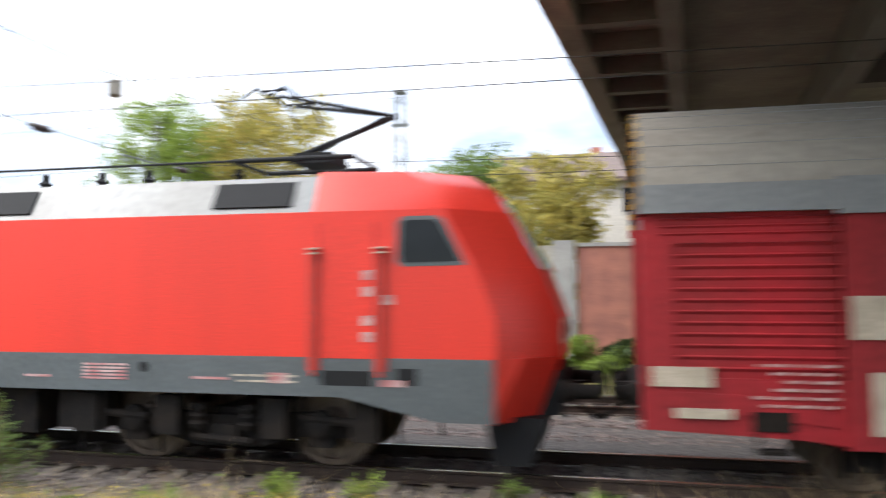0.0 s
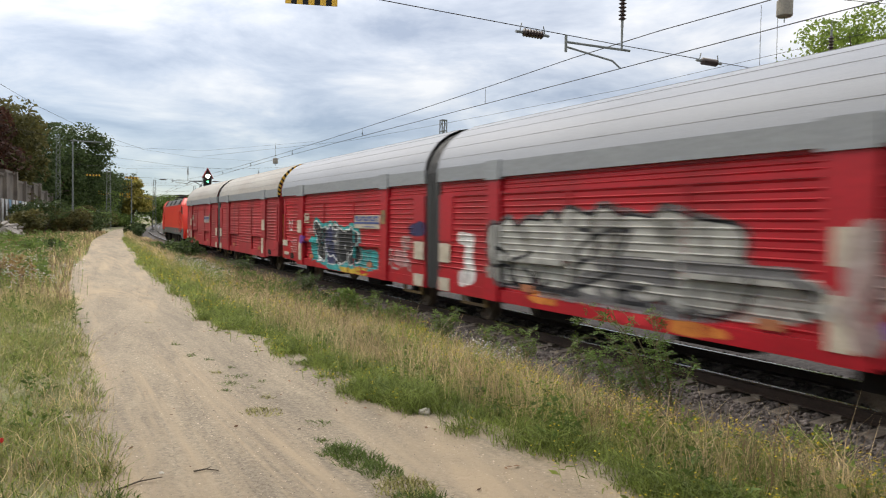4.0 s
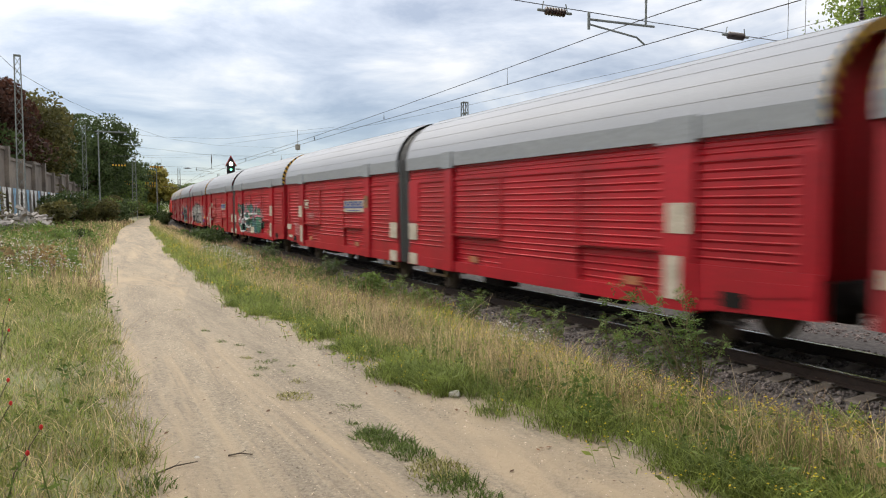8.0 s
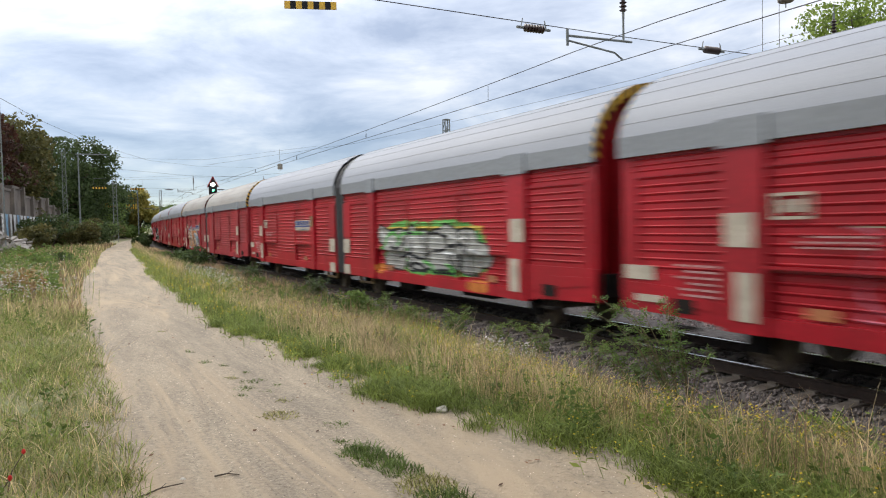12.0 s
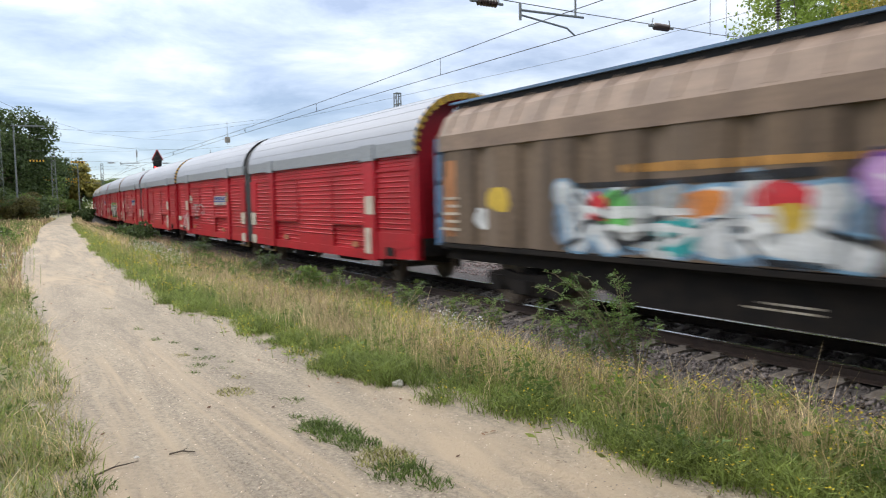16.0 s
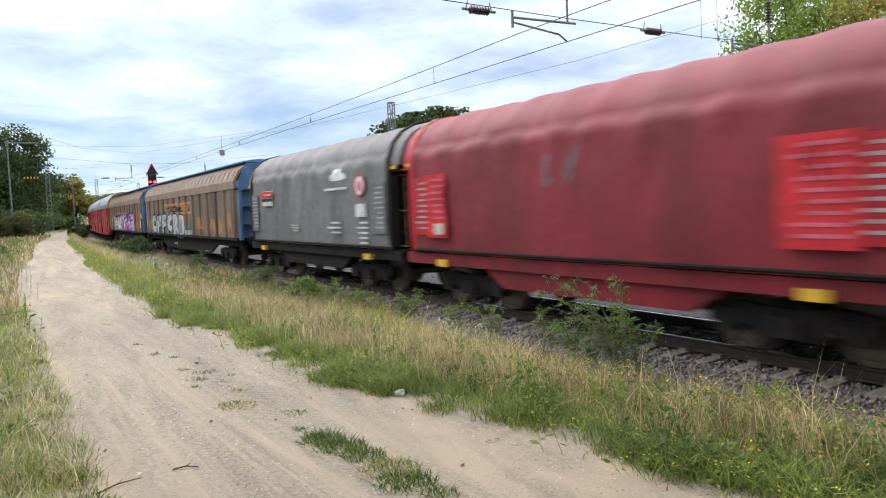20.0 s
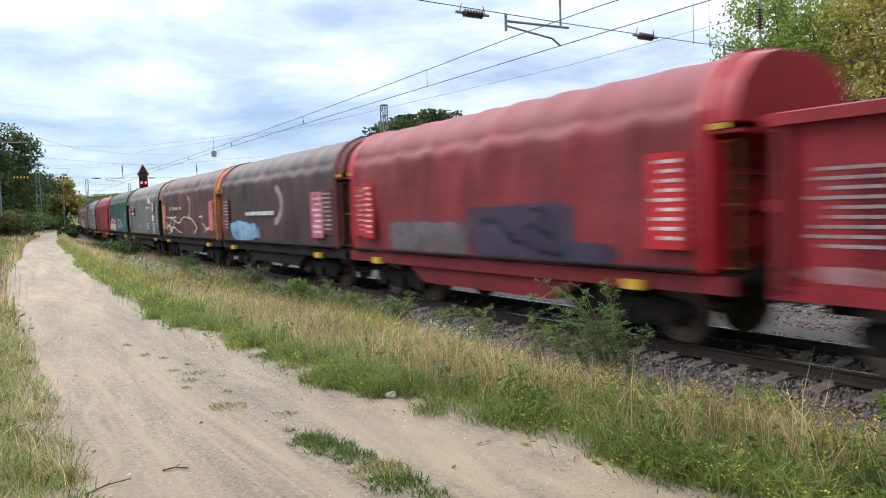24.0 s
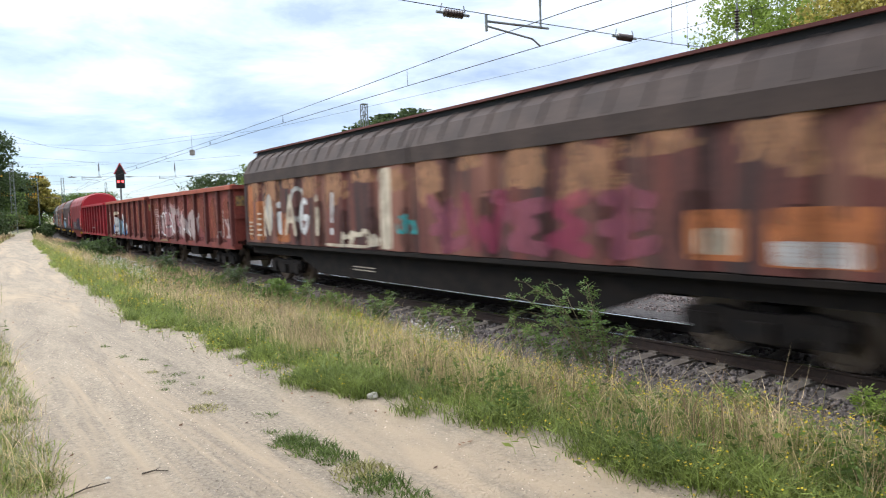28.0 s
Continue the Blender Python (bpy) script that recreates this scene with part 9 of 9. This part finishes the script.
bramble(5.2, -2.2, 0.25, 0.5, 9, 13, L_LIGHT, 0.045, "low creeping weed on the ballast")


def tussock(s, o, r, height, count, material, label, seed):
    rng = np.random.default_rng(seed)
    p, _ = track(s, o, ground_z(s, o))
    n = count
    a, q = rng.uniform(0, 6.28, n), r * np.sqrt(rng.random(n))
    base = np.stack([np.cos(a) * q, np.sin(a) * q, np.zeros(n) - 0.01], 1)
    hgt = height * rng.uniform(0.4, 1.0, n) * (1.15 - q / r * 0.6)
    b = rng.uniform(0, 6.28, n)
    off = np.stack([np.cos(b), np.sin(b), np.zeros(n)], 1) * (hgt * 1.5 * rng.uniform(0.2, 1, n))[:, None]
    tip = base + off
    tip[:, 2] += hgt
    mid = base + off * 0.3
    mid[:, 2] += hgt * 0.6
    c = rng.uniform(0, 6.28, n)
    side = np.stack([np.cos(c), np.sin(c), np.zeros(n)], 1) * 0.004
    v = np.stack([base - side, base + side, mid + side, mid - side, mid - side, mid + side, tip + side * 0.1, tip - side * 0.1], 1).reshape(-1, 3)
    ob = tagged(new("grass_tuft", fast_mesh("grass_tuft", v, 4, material)), label, "grass tuft", kind="stuff")
    ob.matrix_basis = pose(p.x, p.y, p.z)


TUFTS = ((6.3, -7.93, 0.22, 0.12, 420), (5.81, -7.61, 0.16, 0.09, 260), (4.95, -7.71, 0.2, 0.17, 700), (4.7, -7.66, 0.22, 0.17, 700), (4.45, -7.62, 0.2, 0.14, 600), (4.1, -7.6, 0.26, 0.16, 800), (3.85, -7.62, 0.24, 0.16, 700), (3.6, -7.55, 0.16, 0.12, 350),
         (7.6, -7.95, 0.14, 0.05, 120), (7.95, -7.85, 0.12, 0.05, 100), (8.2, -7.98, 0.1, 0.05, 80), (7.4, -7.8, 0.1, 0.04, 70), (9.3, -8.05, 0.08, 0.06, 60), (10.2, -8.1, 0.06, 0.07, 50), (5.3, -7.75, 0.08, 0.05, 70), (12.5, -8.2, 0.07, 0.05, 50), (7.7, -7.6, 0.08, 0.05, 70), (8.05, -7.7, 0.09, 0.05, 80), (7.3, -8.05, 0.08, 0.05, 70), (8.5, -7.75, 0.07, 0.05, 60), (6.9, -7.75, 0.08, 0.06, 70), (9.0, -7.9, 0.07, 0.05, 50), (5.2, -7.45, 0.07, 0.04, 60), (6.76, -6.72, 0.25, 0.18, 600), (8.3, -6.9, 0.2, 0.16, 400), (5.2, -9.3, 0.2, 0.15, 400), (4.6, -9.25, 0.22, 0.16, 400), (7.0, -9.3, 0.16, 0.1, 250), (9.8, -9.3, 0.14, 0.1, 200))
for k, (s, o, r, hgt, n) in enumerate(TUFTS):
    small = r < 0.15
    tussock(s, o, r * (1.0 if small else 0.8), hgt * (1.1 if small else 0.72), n if small else int(n * 0.42), G_TUFT if k % 5 else G_OLIVE, "green grass tuft growing in the dirt road", 500 + k)

# rose hip twigs by the eye's left
for k, (s, o, z) in enumerate(((9.7, -10.4, 0.55), (8.2, -10.3, 0.4), (6.1, -10.15, 0.35), (5.6, -10.1, 0.3), (5.0, -9.9, 0.28), (4.6, -9.95, 0.25))):
    p, _ = track(s, o, ground_z(s, o))
    t = thing("rose_hip_twig", "thin twig with red rose hips in the grass", "twig", "rose hip twigs")
    t.matrix_basis = pose(p.x, p.y, p.z)
    bm = bmesh.new()
    tube(bm, (0, 0, -0.02), (0.03, 0.02, z * 0.6), 0.004, seg=4)
    tube(bm, (0.03, 0.02, z * 0.6), (0.09, 0.05, z), 0.003, seg=4)
    part("stem", bm, M_BARK, t)
    bm = bmesh.new()
    lathe(bm, (0.09, 0.05, z), "z", [(-0.012, 0.004), (0.0, 0.012), (0.012, 0.011), (0.02, 0.004)], 8)
    part("hip", bm, F_RED, t, "red rose hip", True)

# ---- stones ----
def stones(name, spots, size, material, label, lift=0.0):
    n = len(spots)
    unit = np.array([(1, 0, 0), (-1, 0, 0), (0, 1, 0), (0, -1, 0), (0, 0, 1), (0, 0, -1)], float)
    tri = np.array([(0, 2, 4), (2, 1, 4), (1, 3, 4), (3, 0, 4), (2, 0, 5), (1, 2, 5), (3, 1, 5), (0, 3, 5)])
    scale = size * RNG.uniform(0.55, 1.3, (n, 1, 1)) * RNG.uniform(0.6, 1.25, (n, 6, 1))
    q = RNG.normal(size=(n, 3, 3))
    q, _ = np.linalg.qr(q)
    v = np.einsum("kc,ncd->nkd", unit, q) * scale + np.asarray(spots)[:, None, :]
    verts = v[:, tri, :].reshape(n, -1, 3)
    me = bpy.data.meshes.new(name)
    allv = v.reshape(-1, 3)
    faces = (tri[None] + 6 * np.arange(n)[:, None, None]).reshape(-1, 3)
    me.vertices.add(len(allv))
    me.vertices.foreach_set("co", allv.astype(np.float32).ravel())
    me.loops.add(faces.size)
    me.loops.foreach_set("vertex_index", faces.astype(np.int32).ravel())
    me.polygons.add(len(faces))
    me.polygons.foreach_set("loop_start", np.arange(0, faces.size, 3, dtype=np.int32))
    me.update(calc_edges=True)
    me.materials.append(material)
    return tagged(new(name, me), label, "stones", kind="stuff")


def ballast_spots(count, s_range, o_range, shift=0.0, power=1.0):
    out, have = [], 0
    while have < count:
        s = s_range[0] + (s_range[1] - s_range[0]) * RNG.random(count) ** power
        o = RNG.uniform(*o_range, count)
        ok = np.abs(np.abs(o) - 0.7535) > 0.08
        ok &= (np.abs(o) > 1.32) | (np.abs((s + 14) % 0.6 - 0.3) < 0.17)
        ok &= (o > -2.8) | (RNG.random(count) < fade((o + 3.75) / 0.8))
        s, o = s[ok], o[ok]
        bed_top = np.where(np.abs(o) < 1.75, -0.72, -0.72 - (np.abs(o) - 1.75) * 0.18)
        x, y = track_at(s, o + shift)
        z = np.maximum(bed_top, ground_at(s, o + shift)) + RNG.uniform(-0.012, 0.028, len(s))
        out.append(np.stack([x, y, z], 1))
        have += len(s)
    return np.concatenate(out)[:count]


stones("ballast", ballast_spots(30000, (-7, 17), (-3.7, 2.0)), 0.036, M_BALLAST, "grey-brown ballast stones of the railway track")
stones("far_ballast", ballast_spots(12000, (17, 60), (-3.2, 1.5), 0.0, 1.5), 0.05, M_BALLAST, "grey-brown ballast stones of the far track")
stones("second_ballast", ballast_spots(20000, (-8, 22), (-3.2, 2.6), 6.1), 0.042, mat("reddish_ballast", (0.20, 0.155, 0.142), 0.9, other=(0.11, 0.082, 0.073), scale=4, amount=0.7, fine=25, bump=0.2, vary=0.4), "reddish ballast stones of the second track")
sp = []
for _ in range(14000):
    s = 1.5 + 16 * RNG.random() ** 1.5
    o = RNG.uniform(along(ROAD_L, s) + 0.05, along(ROAD_R, s) - 0.05)
    p, _ = track(s, o, ground_z(s, o) + 0.009)
    sp.append(tuple(p))
stones("road_grit", sp, 0.0075, mat("road_pebbles", (0.46, 0.37, 0.28), 0.9, other=(0.30, 0.24, 0.185), scale=9, vary=0.6), "small pebbles and grit on the dirt road")
leaf_p = scatter(260, (2, 20), lambda s: (line(ROAD_L, s) + 0.1, line(ROAD_R, s) + 0.15), lambda s, o: 0.12 + 0.88 * fade((o - line(ROAD_R, s) + 0.75) / 0.6))
lx, ly = track_at(leaf_p[:, 0], leaf_p[:, 1])
lc = np.stack([lx, ly, ground_at(leaf_p[:, 0], leaf_p[:, 1]) + 0.022], 1)
la = RNG.uniform(0, 6.28, len(lc))
lu = np.stack([np.cos(la), np.sin(la), RNG.uniform(-0.3, 0.3, len(lc))], 1) * RNG.uniform(0.012, 0.03, (len(lc), 1))
lv = np.stack([-np.sin(la), np.cos(la), RNG.uniform(-0.4, 0.4, len(lc))], 1) * RNG.uniform(0.007, 0.016, (len(lc), 1))
tagged(new("dead_leaves", fast_mesh("dead_leaves", np.stack([lc - lu, lc - lv, lc + lu, lc + lv], 1).reshape(-1, 3), 4, leafy("dead_leaf_brown", (0.20, 0.10, 0.05), (0.11, 0.06, 0.035), 0.5, 0.8, 0.1))), "brown dead leaves lying along the edge of the dirt road", "leaves", kind="stuff")
sp = []
for _ in range(900):
    q = from_eye(RNG.uniform(35.5, 40.5), RNG.uniform(46, 62))
    sp.append((q.x, q.y, 0.5 + abs(RNG.normal(0, 0.32))))
bm = bmesh.new()
for q in sp[::4]:
    m = pose(*q, *RNG.uniform(-35, 35, 2), RNG.uniform(0, 360))
    a, b, c = RNG.uniform(0.08, 0.32), RNG.uniform(0.07, 0.24), RNG.uniform(0.04, 0.1)
    n0 = len(bm.verts)
    box(bm, -a, a, -b, b, -c, c)
    bm.verts.ensure_lookup_table()
    for v in bm.verts[n0:]:
        v.co = m @ (v.co * RNG.uniform(0.8, 1.15))
tagged(new("rubble_heap", mesh_of("rubble_heap", bm, mat("pale_rubble", (0.30, 0.27, 0.24), 0.9, other=(0.15, 0.135, 0.12), scale=3, vary=0.5))), "heap of broken concrete rubble at the foot of the wall", "rubble", kind="stuff")
# the pale stone by the road edge, and two sticks
for s, o, r in ((5.68, -6.68, 0.055), (4.9, -6.0, 0.03), (5.1, -8.9, 0.02)):
    p, _ = track(s, o, ground_z(s, o) + r * 0.5)
    bm = bmesh.new()
    bmesh.ops.create_icosphere(bm, subdivisions=2, radius=r)
    for v in bm.verts:
        v.co *= 1 + 0.3 * noise.noise(v.co * 30)
        v.co.z *= 0.7
    ob = tagged(new("stone", mesh_of("stone", bm, mat("pale_lime_stone", (0.55, 0.50, 0.43), 0.9, scale=20, fine=60, bump=0.3))), "pale rough stone lying on the dirt road", "stone", "loose stones")
    ob.matrix_basis = pose(*p)
for s, o, ln_, turn in ((5.01, -8.63, 0.16, 20), (4.9, -9.05, 0.3, 60), (4.4, -6.35, 0.2, 100)):
    p, _ = track(s, o, ground_z(s, o) + 0.02)
    bm = bmesh.new()
    tube(bm, (-ln_ / 2, 0, 0), (0, 0.01, 0.008), 0.006, 0.005, 6)
    tube(bm, (0, 0.01, 0.008), (ln_ / 2, -0.01, 0.0), 0.005, 0.003, 6)
    tube(bm, (0, 0.01, 0.008), (ln_ * 0.2, 0.05, 0.012), 0.003, 0.002, 5)
    ob = tagged(new("stick", mesh_of("stick", bm, M_BARK)), "small broken twig lying on the dirt road", "stick", "sticks")
    ob.matrix_basis = pose(p.x, p.y, p.z, 0, 0, turn)


# ---- what moves: the whole train, by the way of the first coupling along the track ----
RUN = (0.09, 14.08, 28.11, 42.19, 56.33, 70.52, 84.76, 99.03, 113.32, 127.64, 142.02, 156.49, 171.07, 185.69, 200.32, 214.91, 229.48, 244.15, 259.01, 274.11, 289.43, 304.93, 320.56, 336.4, 352.28, 368.05, 383.8, 399.12, 414.12)


def way(t):
    i = min(int(t), 27)
    u = t - i
    a, b = RUN[i], RUN[i + 1]
    da = (b - RUN[i - 1]) / 2 if i else b - a
    db = (RUN[i + 2] - a) / 2 if i < 27 else b - a
    return a + u * da + u * u * (3 * (b - a) - 2 * da - db) + u ** 3 * (da + db - 2 * (b - a))


def motions():
    times = [i * 1.0 for i in range(29)]
    for ob, offset in VEHICLES:
        walk(ob, [(t, at_track(way(t) + offset, 0, RAIL_Z)) for t in times])
    for axle, offset, radius in AXLES:
        # the wheel turns while it is near enough to be seen turning
        turn = 0.0
        rows = [(0.0, axle.matrix_basis.copy())]
        base = axle.matrix_basis.copy()
        on = [k for k in range(0, 841) if -8 < way(k / 30) + offset < 24]
        if on:
            start = way(on[0] / 30)
            rows = [(0.0, base)] if on[0] > 0 else []
            for k in on:
                turn = (way(k / 30) - start) / radius
                rows.append((k / 30, base @ Matrix.Rotation(turn, 4, "Y")))
            if on[-1] < 840:
                last = rows[-1][1]
                rows += [((on[-1] + 1) / 30, last), (28.0, last)]
            if on[0] > 0:
                rows.insert(1, ((on[0] - 1) / 30, base))
            walk(axle, rows)
    for ob, rows in SHUTTERS:
        walk(ob, rows)


motions()
